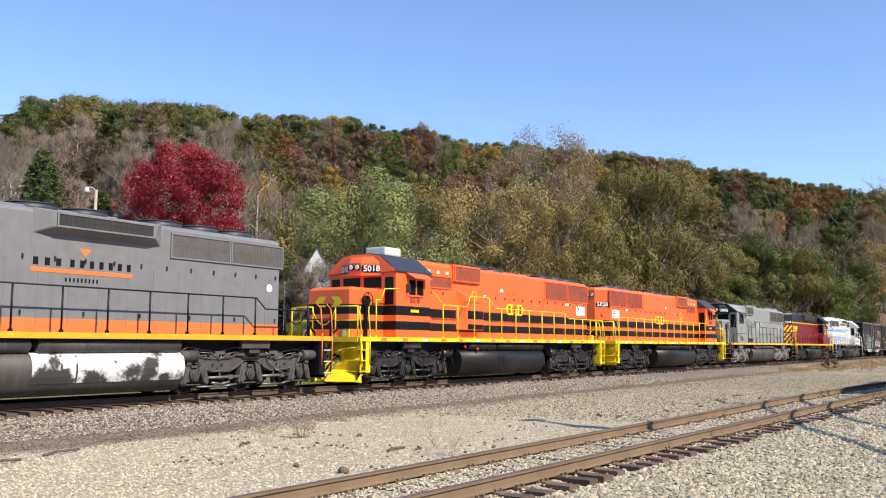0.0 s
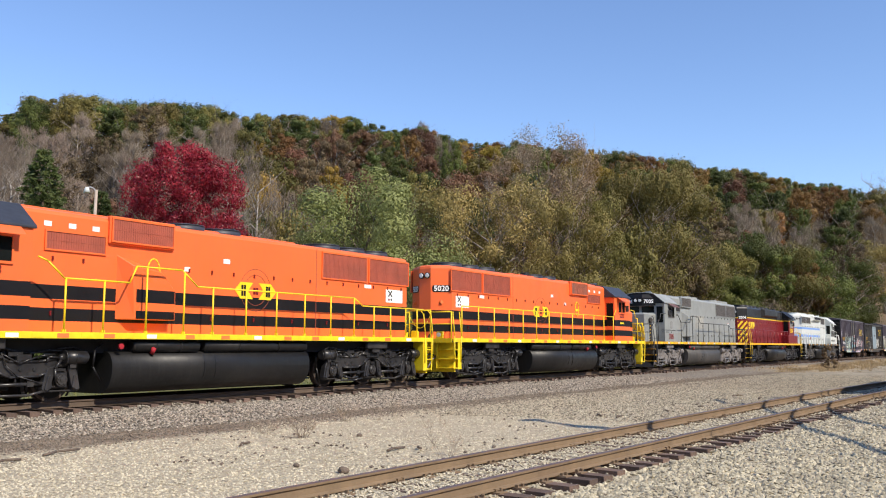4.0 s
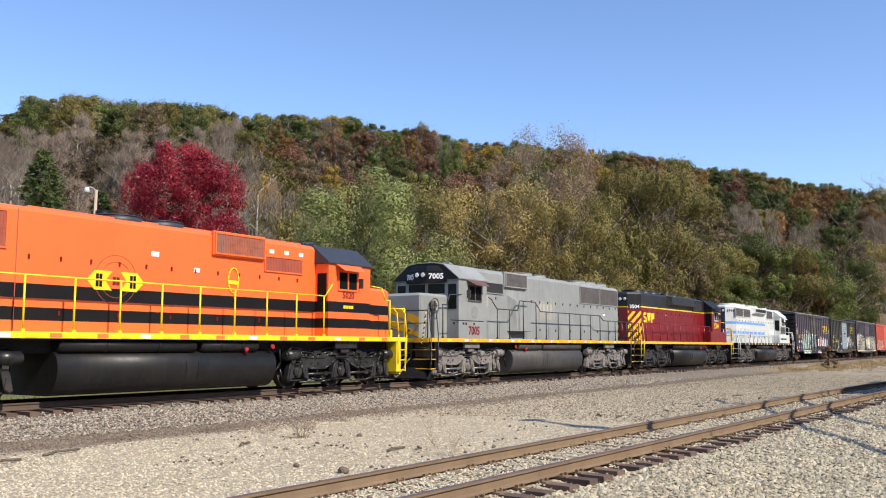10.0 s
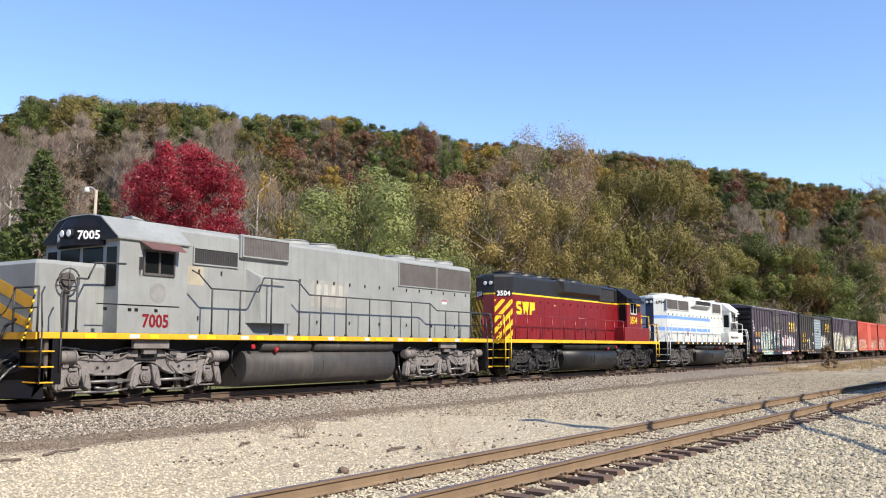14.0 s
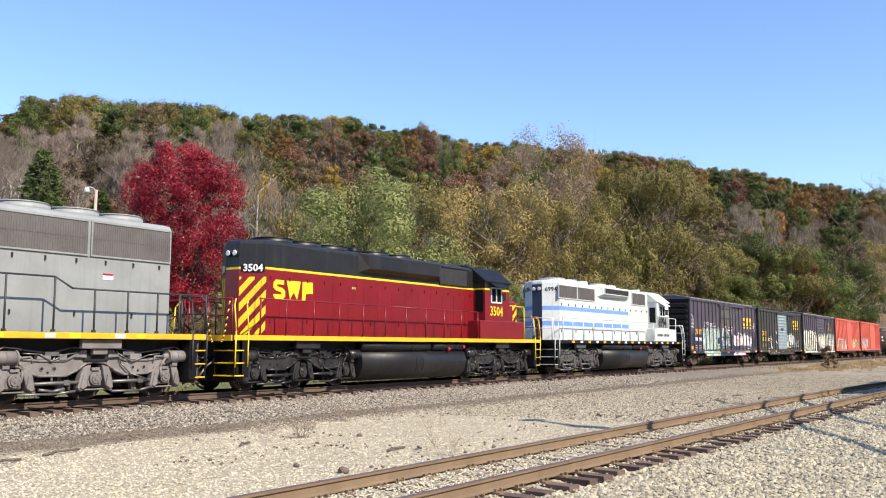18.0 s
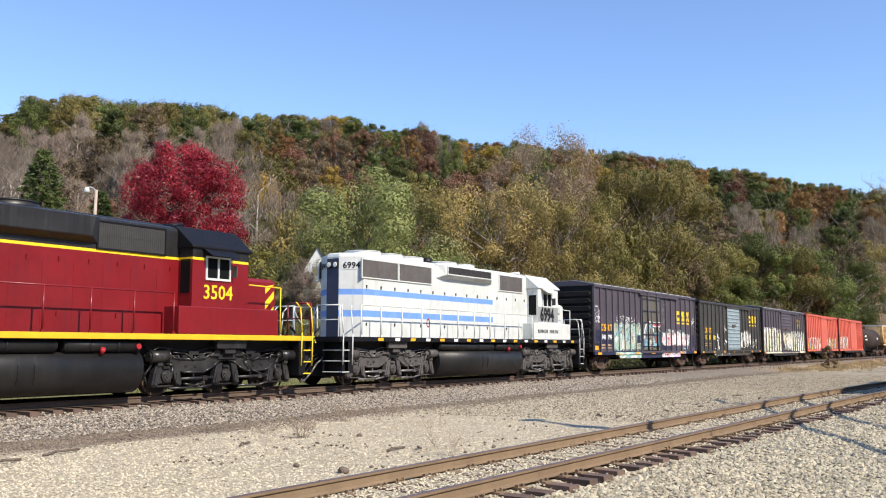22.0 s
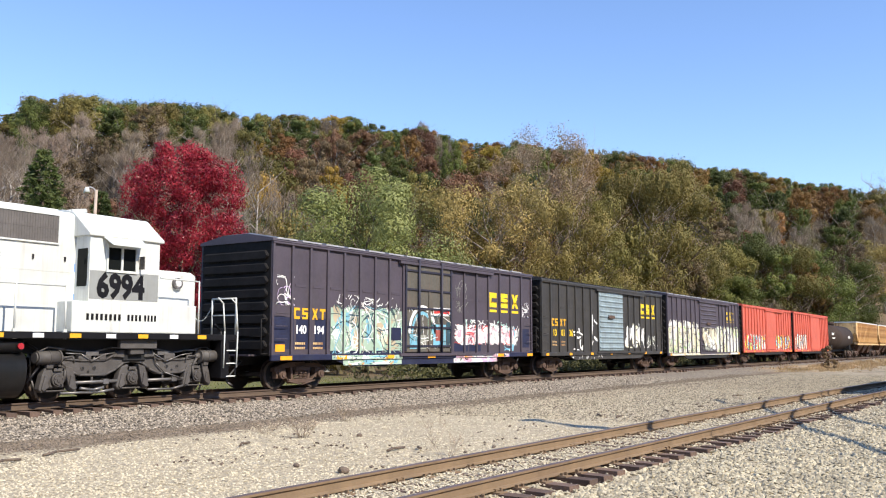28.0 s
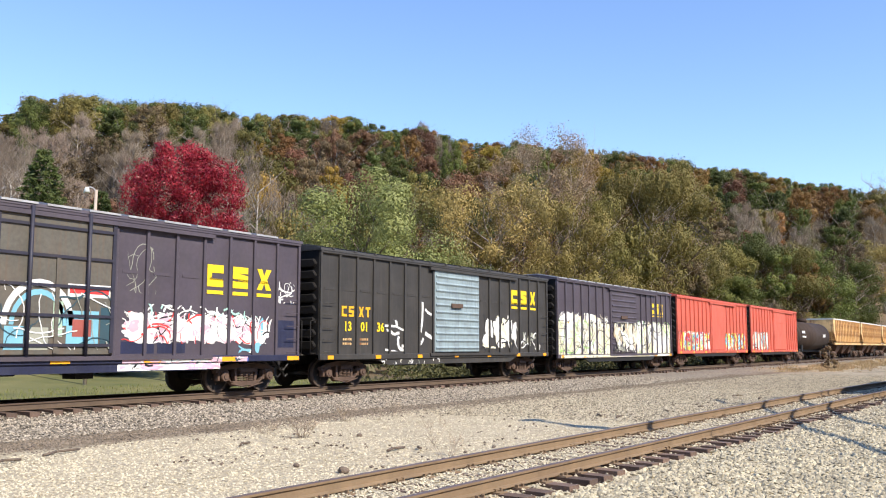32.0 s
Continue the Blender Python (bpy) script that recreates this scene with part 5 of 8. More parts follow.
def wle():
    lv = [(1.60, 0), (2.30, 2), (2.52, 0), (3.05, 2), (3.25, 0)]
    pl = [(1.60, 0)]
    cfg = dict(kind="short", label="white hood locomotive with two faded blue stripes", body=WHITE, low=WHITE, rail=WHITE, grab=WHITE, sill=BLACKP,
               patches=[GOLD, WHITEL], step=BLACKP, tread=WHITE, plow=False, visible=1, turn=True, mats=[WHITE, BLACKP, BLUE], levels=lv, nose_levels=pl, cab_levels=pl,
               roof_index=0, cab_roof=WHITE, brow=WHITE, number="6994", board=False, board_z=4.05, num_size=0.80, num_narrow=0.86, num_mat=BLACKP, num_u=4.62, num_z=2.70, num_y=1.512, screen=[SCREEN, SCREEN_K, SCREEN],
               top_mat=WHITE, seam_mat=WHITE, seams=False, pitch=0.95, num_bold=0.034, latch=TRUCK_K, fans=True, tank=TANK_K, truck=TRUCK_M, rad=True, db=(8.7, 13.0), db_grille=True)
    root, hood, cab, nose, U = locomotive(cfg)
    for t in (-1, 1):
        flat_shape(cab, [(U(3.5), 2.40), (U(5.5), 2.40), (U(5.5), 3.08), (U(3.5), 3.08)], GREY, t, t * 1.5, "grey_number_panel")
        # the stripes end before the cab
        flat_shape(hood, [(U(5.55), 2.28), (U(8.6), 2.28), (U(8.6), 2.54), (U(5.55), 2.54)], WHITE, t, t * 0.95, "white_door_panel", 0.004)
        flat_shape(hood, [(U(5.55), 3.02), (U(8.6), 3.02), (U(8.6), 3.28), (U(5.55), 3.28)], WHITE, t, t * 0.95, "white_door_panel", 0.004)
        bars(root, U(4.62), U(5.57), 1.90, 2.05, 8, BLACKP, t, t * 1.536, gap=0.9)
        bars(root, U(4.02), U(4.42), 1.90, 2.05, 4, BLACKP, t, t * 1.536, gap=0.9)
        bars(root, U(3.56), U(3.92), 1.90, 2.05, 4, BLACKP, t, t * 1.536, gap=0.9)
        bm = bmesh.new()
        cyl(bm, (U(2.45), t * 0.95, 2.95), (U(2.45), t * 1.05, 2.95), 0.15, 18)
        lampo = part("nose_lamp", bm, RODS, nose)
        bm = bmesh.new()
        cyl(bm, (U(2.45), t * 1.05, 2.95), (U(2.45), t * 1.07, 2.95), 0.11, 16, 0.08)
        part("lens", bm, LENS, lampo)
        bm = bmesh.new()
        tube(bm, [(U(13.5) + 0.09 * math.sin(a), t * 0.955, 2.17 + 0.15 * math.cos(a)) for a in [k * math.pi / 6 for k in range(13)]], 0.02, 6)
        part("red_ring_mark", bm, RED, hood)
    # shade of the flat end face, put into a dark blue panel
    bm = bmesh.new()
    x = U(17.95)
    box(bm, x, x + 0.006, -0.26, 0.26, 1.62, 4.3)
    part("dark_end_door", bm, END_SHADE, hood)
    return root


# ---- freight cars ----
GRAF = [material("spray_" + n, c, 0.55, vary=0.12, dirt=0.15) for n, c in (
    ("white", (0.8, 0.8, 0.78)), ("mint", (0.42, 0.72, 0.62)), ("cyan", (0.18, 0.62, 0.78)), ("pink", (0.85, 0.42, 0.55)), ("blue", (0.06, 0.12, 0.42)),
    ("orange", (0.85, 0.38, 0.12)), ("cream", (0.78, 0.74, 0.55)), ("green", (0.30, 0.62, 0.12)), ("yellow", (0.88, 0.72, 0.08)), ("black", (0.02, 0.02, 0.025)),
    ("red", (0.75, 0.05, 0.05)), ("lilac", (0.62, 0.48, 0.72)), ("pale_mint", (0.40, 0.54, 0.42)), ("sand", (0.52, 0.42, 0.28)), ("teal", (0.03, 0.075, 0.10)), ("sky", (0.20, 0.47, 0.60)), ("grey", (0.34, 0.35, 0.29)), ("rose", (0.66, 0.42, 0.50)), ("brick", (0.33, 0.09, 0.075)))]


def graffiti(parent, x0, x1, z0, z1, y, s, fills, strokes, seed, n_fill=26, n_line=34, width=0.05, field=None, blob=(9, 20)):
    """Sprayed paint: overlapping blobs and bent strokes, one thin layer over another."""
    rng = random.Random(seed)
    lay = {}
    depth = 0.072 / max(24, n_fill + n_line)

    def bucket(i):
        if i not in lay:
            lay[i] = bmesh.new()
        return lay[i]
    k = 0
    if field is not None:
        bm = bucket(field)
        n = 24
        top = [(x0 + (x1 - x0) * i / n, z1 - (z1 - z0) * (0.04 + 0.07 * rng.random())) for i in range(n + 1)]
        pts = [(x0, z0)] + [(x1, z0)] + top[::-1]
        bm.faces.new([bm.verts.new((px, y + s * 0.0015, pz)) for px, pz in (pts if s < 0 else pts[::-1])])
    for i in range(n_fill):
        w, hh = (x1 - x0) / rng.uniform(*blob), (z1 - z0) / rng.uniform(blob[0] / 3.7, blob[1] / 3.7)
        cx, cz = rng.uniform(x0 + w, x1 - w), rng.uniform(z0 + hh, z1 - hh)
        ph = rng.uniform(0, 6)
        pts = []
        for a in range(18):
            q = a * math.pi / 9
            r = 1 + 0.22 * math.sin(3 * q + ph) + 0.12 * math.sin(5 * q + 2 * ph)
            pts.append((min(x1, max(x0, cx + w * r * math.cos(q))), min(z1, max(z0, cz + hh * r * math.sin(q)))))
        bm = bucket(rng.choice(fills))
        k += 1
        yy = y + s * (0.002 + depth * 0.25 * k)
        v = [bm.verts.new((px, yy, pz)) for px, pz in (pts if s > 0 else pts[::-1])]
        bm.faces.new(v[::-1])
    for i in range(n_line):
        bm = bucket(rng.choice(strokes))
        k += 1
        yy = y + s * (0.002 + depth * 0.25 * k)
        x, z = rng.uniform(x0, x1), rng.uniform(z0, z1)
        ang, curl = rng.uniform(0, 6.28), rng.uniform(-0.5, 0.5)
        w = width * rng.uniform(0.5, 1.3)
        prev = None
        for j in range(rng.randint(7, 14)):
            nx, nz = -math.sin(ang), math.cos(ang)
            cur = [bm.verts.new((min(x1, max(x0, x + d * nx * w / 2)), yy, min(z1, max(z0, z + d * nz * w / 2)))) for d in (-1, 1)]
            if prev:
                bm.faces.new((prev[0], cur[0], cur[1], prev[1]))
            prev = cur
            st = 0.12 * (z1 - z0)
            x, z = x + st * math.cos(ang), z + st * math.sin(ang)
            ang += curl + rng.uniform(-0.25, 0.25)
            if rng.random() < 0.22:
                curl = -curl
    for i, bm in sorted(lay.items()):
        fine(part("sprayed_paint", bm, GRAF[i], parent))


def boxcar(length, body, door, label, z1=4.45, z0=1.02, door_at=(6.5, 9.7), sill_mat=None, door_mat=None, roof=None, end_ribs=True, posts=0.87, plug=False, belly=None):
    """A closed freight car: plate sides with posts, corrugated ends, sliding door, ladders, roof and trucks."""
    h = length / 2
    root = empty("boxcar")
    tagged(root, label, "freight car", group="freight cars of the train")
    bm = bmesh.new()
    box(bm, -h, h, -1.46, 1.46, z0, z1 - 0.02)
    shell = part("body", bm, body, root)
    bm = bmesh.new()
    prism_x(bm, [(-1.56, z1 - 0.06), (-1.54, z1 + 0.02), (-0.5, z1 + 0.20), (0.5, z1 + 0.20), (1.54, z1 + 0.02), (1.56, z1 - 0.06)], -h - 0.05, h + 0.05)
    rf = part("roof", bm, body, root)
    for i in range(int(length / 1.1)):
        bm = bmesh.new()
        x = -h + 0.55 + i * 1.1
        w = 0.44 if roof else 0.06
        prism_x(bm, [(-1.575, z1 - 0.0), (-1.575, z1 + 0.05), (-0.5, z1 + 0.235), (0.5, z1 + 0.235), (1.575, z1 + 0.05), (1.575, z1 - 0.0)], x - w, x + w)
        part("roof_panel" if roof else "roof_rib", bm, roof or body, rf)
    for s in (-1, 1):
        # posts
        d0, d1 = -h + door_at[0], -h + door_at[1]
        xs = []
        x = -h + 0.06
        n = max(1, round((d0 - (-h)) / (posts[0] if isinstance(posts, tuple) else posts)))
        xs += [-h + 0.05 + (d0 - 0.05 + h) * i / n for i in range(n + 1)]
        n = max(1, round((h - d1) / (posts[1] if isinstance(posts, tuple) else posts)))
        xs += [d1 + (h - 0.05 - d1) * i / n for i in range(n + 1)]

        def post(bm):
            prism(bm, [(-0.045, z0 - 0.02), (0.045, z0 - 0.02), (0.045, z1 - 0.08), (-0.045, z1 - 0.08)], -0.07, 0.0)
            bevelled(bm, 0.012, 1)
        me = cached(f"post_{z0}_{z1}_{body.name}", post, body)
        for x in xs:
            shared("side_post", me, shell, pose(x, s * 1.46, 0, 0, 0, 0 if s < 0 else 180))
        def dash(bm):
            box(bm, -0.25, 0.25, -0.012, 0.0, -0.04, 0.04)
        dm = cached("dash_" + body.name, dash, body)
        for xa, xb in zip(xs, xs[1:]):
            if xb - xa < 1.2:
                shared("panel_stiffener", dm, shell, pose((xa + xb) / 2, s * 1.46, z0 + 2.1, 0, 0, 0 if s < 0 else 180))
        for za, zb, m in ((z0 - 0.16, z0 + 0.02, sill_mat or body), (z1 - 0.14, z1 - 0.03, body)):
            bm = bmesh.new()
            box(bm, -h, h, *sorted((s * 1.44, s * 1.545)), za, zb)
            part("side_rail", bevelled(bm, 0.015, 1), m, shell)
        bm = bmesh.new()
        pts = [(-h + 2.9, z0 - 0.15), (-h + 3.6, z0 - 0.36), (h - 3.6, z0 - 0.36), (h - 2.9, z0 - 0.15)]
        prism(bm, pts, *sorted((s * 1.42, s * 1.5)))
        part("fish_belly_sill", bm, belly or sill_mat or body, shell)
        # door
        bm = bmesh.new()
        box(bm, d0 + 0.05, d1 - 0.02, *sorted((s * 1.47, s * 1.53)), z0 + 0.06, z1 - 0.16)
        dr = part("door", bevelled(bm, 0.02, 1), door_mat or body, root)
        if plug:
            for i in range(5):
                bm = bmesh.new()
                z = z0 + 0.25 + i * (z1 - z0 - 0.6) / 4.2
                box(bm, d0 + 0.1, d1 - 0.07, *sorted((s * 1.53, s * 1.57)), z, z + 0.07)
                part("door_beam", bm, FRAME, dr)
            for f in (0.27, 0.74):
                bm = bmesh.new()
                x = d0 + (d1 - d0) * f
                cyl(bm, (x, s * 1.6, z0 + 0.05), (x, s * 1.6, z1 - 0.05), 0.045, 8)
                part("locking_bar", bm, FRAME, dr)
            for f in (0.03, 0.5, 0.97):
                bm = bmesh.new()
                x = d0 + (d1 - d0) * f
                box(bm, x - 0.05, x + 0.05, *sorted((s * 1.53, s * 1.565)), z0 + 0.1, (z1 - 0.2) if f != 0.5 else z0 + 2.3)
                part("door_stile", bm, BOXBROWN if f == 0.5 else FRAME, dr)
        elif door == "flat":
            for f in (0.33, 0.66):
                bm = bmesh.new()
                z = z0 + (z1 - z0) * f
                box(bm, d0 + 0.1, d1 - 0.07, *sorted((s * 1.53, s * 1.545)), z, z + 0.06)
                part("door_beam", bm, door_mat or body, dr)
            bm = bmesh.new()
            box(bm, d0 + 0.1, d0 + 0.2, *sorted((s * 1.53, s * 1.56)), z0 + 0.1, z1 - 0.2)
            part("door_stile", bm, door_mat or body, dr)
        else:
            bm = bmesh.new()
            zl = z0 + (z1 - z0) * 0.52
            box(bm, d0 + (d1 - d0) * 0.34, d0 + (d1 - d0) * 0.58, *sorted((s * 1.575, s * 1.62)), zl, zl + 0.16)
            part("door_latch", bm, TRUCK_R, dr)
            for i in range(11):
                bm = bmesh.new()
                z = z0 + 0.22 + i * (z1 - z0 - 0.55) / 10.5
                prism_x(bm, [(s * 1.53, z - 0.07), (s * 1.575, z), (s * 1.53, z + 0.07)], d0 + 0.12, d1 - 0.1)
                part("door_corrugation", bm, door_mat or body, dr)
        for z in (z0 - 0.02, z1 - 0.20):
            bm = bmesh.new()
            box(bm, d0 - 0.3, min(h - 0.3, d1 + 3.1), *sorted((s * 1.5, s * 1.6)), z - 0.05, z + 0.05)
            part("door_track", bm, body, root)
        # ladders and reflectors
        for e, xx in ((-1, -h + 0.12), (1, h - 0.62)):
            for i in range(5):
                bm = bmesh.new()
                z = z0 + 0.1 + i * 0.38
                tube(bm, [(xx, s * 1.56, z), (xx + 0.5, s * 1.56, z)], 0.013, 6)
                part("rung", bm, body, shell)
        for i in range(7):
            bm = bmesh.new()
            x = -h + 0.35 + i * (length - 0.9) / 6
            box(bm, x, x + (0.5 if sill_mat else 0.28), *sorted((s * 1.545, s * 1.556)), z0 - 0.14, z0 - 0.02)
            part("reflector", bm, REFLECT, shell)
    for e in (-1, 1):
        if end_ribs:
            bm = bmesh.new()
            box(bm, *sorted((e * h, e * (h + 0.01))), -1.44, 1.44, z0, z1 - 0.03)
            part("end_plate", bm, BOXEND, shell)
            for i in range(8):
                bm = bmesh.new()
                z = z0 + 0.28 + i * (z1 - z0 - 0.4) / 8
                prism_x(bm, [(-1.40, z), (-1.28, z + 0.16), (1.28, z + 0.16), (1.40, z), (1.28, z - 0.12), (-1.28, z - 0.12)], *sorted((e * h, e * (h + 0.11))))
                bmesh.ops.bevel(bm, geom=list(bm.edges), offset=0.035, segments=1, affect="EDGES", clamp_overlap=True)
                part("end_rib", bm, BOXEND, shell)
        add_coupler(root, e * (h + 0.5), e)
        freight_truck(root, e * (h - 1.75), None, TRUCK_R)
        for t in (-1, 1):
            bm = bmesh.new()
            xe = e * (h + 0.27)
            tube(bm, [(e * h, t * 1.36, z0 + 0.05), (xe, t * 1.36, z0 + 0.05), (xe, t * 1.36, z0 + 1.05), (e * h, t * 1.36, z0 + 1.08)], 0.02, 6)
            tube(bm, [(xe, t * 1.36, z0 + 0.55), (xe, t * 0.9, z0 + 0.55), (e * h, t * 0.9, z0 + 0.55)], 0.016, 6)
            part("end_handhold", bm, BOXEND, root)
        bm = bmesh.new()
        tube(bm, [(e * (h + 0.1), -0.4, 0.85), (e * (h + 0.4), -0.42, 0.6), (e * (h + 0.62), -0.36, 0.34), (e * (h + 0.8), -0.3, 0.42)], 0.026, 8)
        part("air_hose", bm, IRON, root)
        bm = bmesh.new()
        box(bm, *sorted((e * (h - 0.05), e * (h + 0.3))), -0.9, 0.9, z0 - 0.02, z0 + 0.03)
        part("crossover_step", bm, body, root)
    bm = bmesh.new()
    box(bm, -h - 0.1, h + 0.1, -0.3, 0.3, 0.72, 1.0)
    for i in range(5):
        x = -h + 2.0 + i * (length - 4) / 4
        box(bm, x - 0.06, x + 0.06, -1.3, 1.3, 0.78, 1.0)
    cyl(bm, (-0.8, 0.7, 0.75), (0.4, 0.7, 0.75), 0.2, 14)
    box(bm, 1.0, 1.5, -0.9, -0.4, 0.5, 0.9)
    tube(bm, [(-h + 3, -0.6, 0.7), (h - 3, -0.6, 0.7)], 0.03)
    part("underframe", bm, DARK, root)
    return root, shell, h


def car_marks(shell, h, num, x, z, y, big, blocks, pitch=0.88, groups=2):
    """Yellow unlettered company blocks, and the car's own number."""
    for t in (-1,):
        for k, xa in enumerate((x, x + 0.36, x + pitch, x + pitch + 0.36)):
            w, za, zc = 0.26, z + 0.53, z + 0.87
            p = [(xa, za), (xa + w, za), (xa + w, za + 0.08), (xa + 0.08, za + 0.08), (xa + 0.08, zc - 0.08), (xa + w, zc - 0.08), (xa + w, zc), (xa, zc)]
            if k == 1:
                zm = (za + zc) / 2
                p = [(xa, za), (xa + w, za), (xa + w, zm + 0.04), (xa + 0.08, zm + 0.04), (xa + 0.08, zc - 0.07), (xa + w, zc - 0.07), (xa + w, zc), (xa, zc), (xa, zm - 0.04),
                     (xa + w - 0.08, zm - 0.04), (xa + w - 0.08, za + 0.07), (xa, za + 0.07)]
            if k == 2:
                zm, xm = (za + zc) / 2, xa + w / 2
                p = [(xa, za), (xa + 0.08, za), (xm, zm - 0.07), (xa + w - 0.08, za), (xa + w, za), (xm + 0.05, zm), (xa + w, zc), (xa + w - 0.08, zc), (xm, zm + 0.07), (xa + 0.08, zc), (xa, zc), (xm - 0.05, zm)]
            if k == 3:
                p = [(xa + 0.09, za), (xa + 0.17, za), (xa + 0.17, zc - 0.08), (xa + w, zc - 0.08), (xa + w, zc), (xa, zc), (xa, zc - 0.08), (xa + 0.09, zc - 0.08)]
            flat_shape(shell, p, GOLD, t, y, "letter_block")
        if num:
            k = len(num) // groups
            if groups == 3:
                lettering(num[4:], 0.42, STRIPE_Y, shell, on_side(x + 2 * pitch + 0.31, y - 0.006, z + 0.2, t), bold=0.012)
            lettering(num[:k], 0.34 if big else 0.42, WHITEL if big else STRIPE_Y, shell, on_side(x + 0.31, y - 0.006, z + 0.2, t), bold=0.012)
            lettering(num[k:2 * k], 0.34 if big else 0.42, WHITEL if big else STRIPE_Y, shell, on_side(x + pitch + 0.31, y - 0.006, z + 0.2, t), bold=0.012)
        for xa in (x + 0.07, x + pitch + 0.07):
            for za in (z - 0.24, z - 0.38):
                bars(shell, xa, xa + 0.44, za, za + 0.07, 5, HOPPER, t, y, gap=0.5)
        if big:
            flat_shape(shell, [(x + 0.1 - 0.88, z - 0.46), (x + 0.5 - 0.88, z - 0.46), (x + 0.5 - 0.88, z - 0.24), (x + 0.1 - 0.88, z - 0.24)], REFLECT, t, y, "amber_placard")
        for k in range(3):
            xb = blocks[0] + k * blocks[2]
            w = blocks[2] * 0.62
            zb = blocks[1]
            p = {0: [(xb, zb), (xb + w, zb), (xb + w, zb + 0.22), (xb + 0.28 * w, zb + 0.22), (xb + 0.28 * w, zb + 0.38), (xb + w, zb + 0.38), (xb + w, zb + 0.6), (xb, zb + 0.6)],
                 1: [(xb, zb), (xb + w, zb), (xb + w, zb + 0.36), (xb + 0.3 * w, zb + 0.42), (xb + w, zb + 0.42), (xb + w, zb + 0.6), (xb, zb + 0.6), (xb, zb + 0.26), (xb + 0.7 * w, zb + 0.2), (xb, zb + 0.2)],
                 2: [(xb, zb), (xb + 0.35 * w, zb), (xb + 0.5 * w, zb + 0.2), (xb + 0.65 * w, zb), (xb + w, zb), (xb + 0.7 * w, zb + 0.3), (xb + w, zb + 0.6), (xb + 0.65 * w, zb + 0.6),
                     (xb + 0.5 * w, zb + 0.4), (xb + 0.35 * w, zb + 0.6), (xb, zb + 0.6), (xb + 0.3 * w, zb + 0.3)]}[k]
            flat_shape(shell, p, STRIPE_Y, t, y, "letter_block")
            flat_shape(shell, [(xb, zb - 0.2), (xb + w, zb - 0.2), (xb + w, zb - 0.1), (xb, zb - 0.1)], STRIPE_Y, t, y, "letter_underline")


def tank_car():
    root = empty("tank_car")
    tagged(root, "brown-black tank car with small white markings", "freight car", group="freight cars of the train")
    h = 8.1
    bm = bmesh.new()
    cyl(bm, (-h + 0.9, 0, 2.42), (h - 0.9, 0, 2.42), 1.42, 40)
    for e in (-1, 1):
        cyl(bm, (e * (h - 0.9), 0, 2.42), (e * (h - 0.6), 0, 2.42), 1.42, 40, 1.25)
        cyl(bm, (e * (h - 0.6), 0, 2.42), (e * (h - 0.42), 0, 2.42), 1.25, 40, 0.8)
    part("tank", bm, TANKCAR, root)
    bm = bmesh.new()
    cyl(bm, (0, 0, 3.8), (0, 0, 4.2), 0.55, 20)
    part("dome", bm, TANKCAR, root)
    bm = bmesh.new()
    box(bm, -h, h, -0.35, 0.35, 0.8, 1.05)
    for e in (-1, 1):
        box(bm, *sorted((e * (h - 2.6), e * (h - 2.0))), -1.2, 1.2, 0.95, 1.5)
        box(bm, *sorted((e * (h - 0.7), e * h)), -1.35, 1.35, 0.98, 1.08)
    part("underframe", bm, DARK, root)
    for e in (-1, 1):
        for t in (-1, 1):
            bm = bmesh.new()
            tube(bm, [(e * h, t * 1.35, 1.05), (e * h, t * 1.35, 2.2), (e * (h - 0.9), t * 1.45, 2.25)], 0.025)
            part("grab_rail", bm, BLACKP, root)
        add_coupler(root, e * (h + 0.45), e)
        freight_truck(root, e * (h - 1.9), None, TRUCK_R)
    bars(root, -h + 1.6, -h + 2.8, 2.6, 2.85, 6, WHITEL, -1, -1.40)
    bars(root, -h + 1.6, -h + 3.2, 2.2, 2.35, 6, WHITEL, -1, -1.42)
    bars(root, h - 4.6, h - 3.4, 2.3, 2.6, 5, WHITEL, -1, -1.43)
    return root


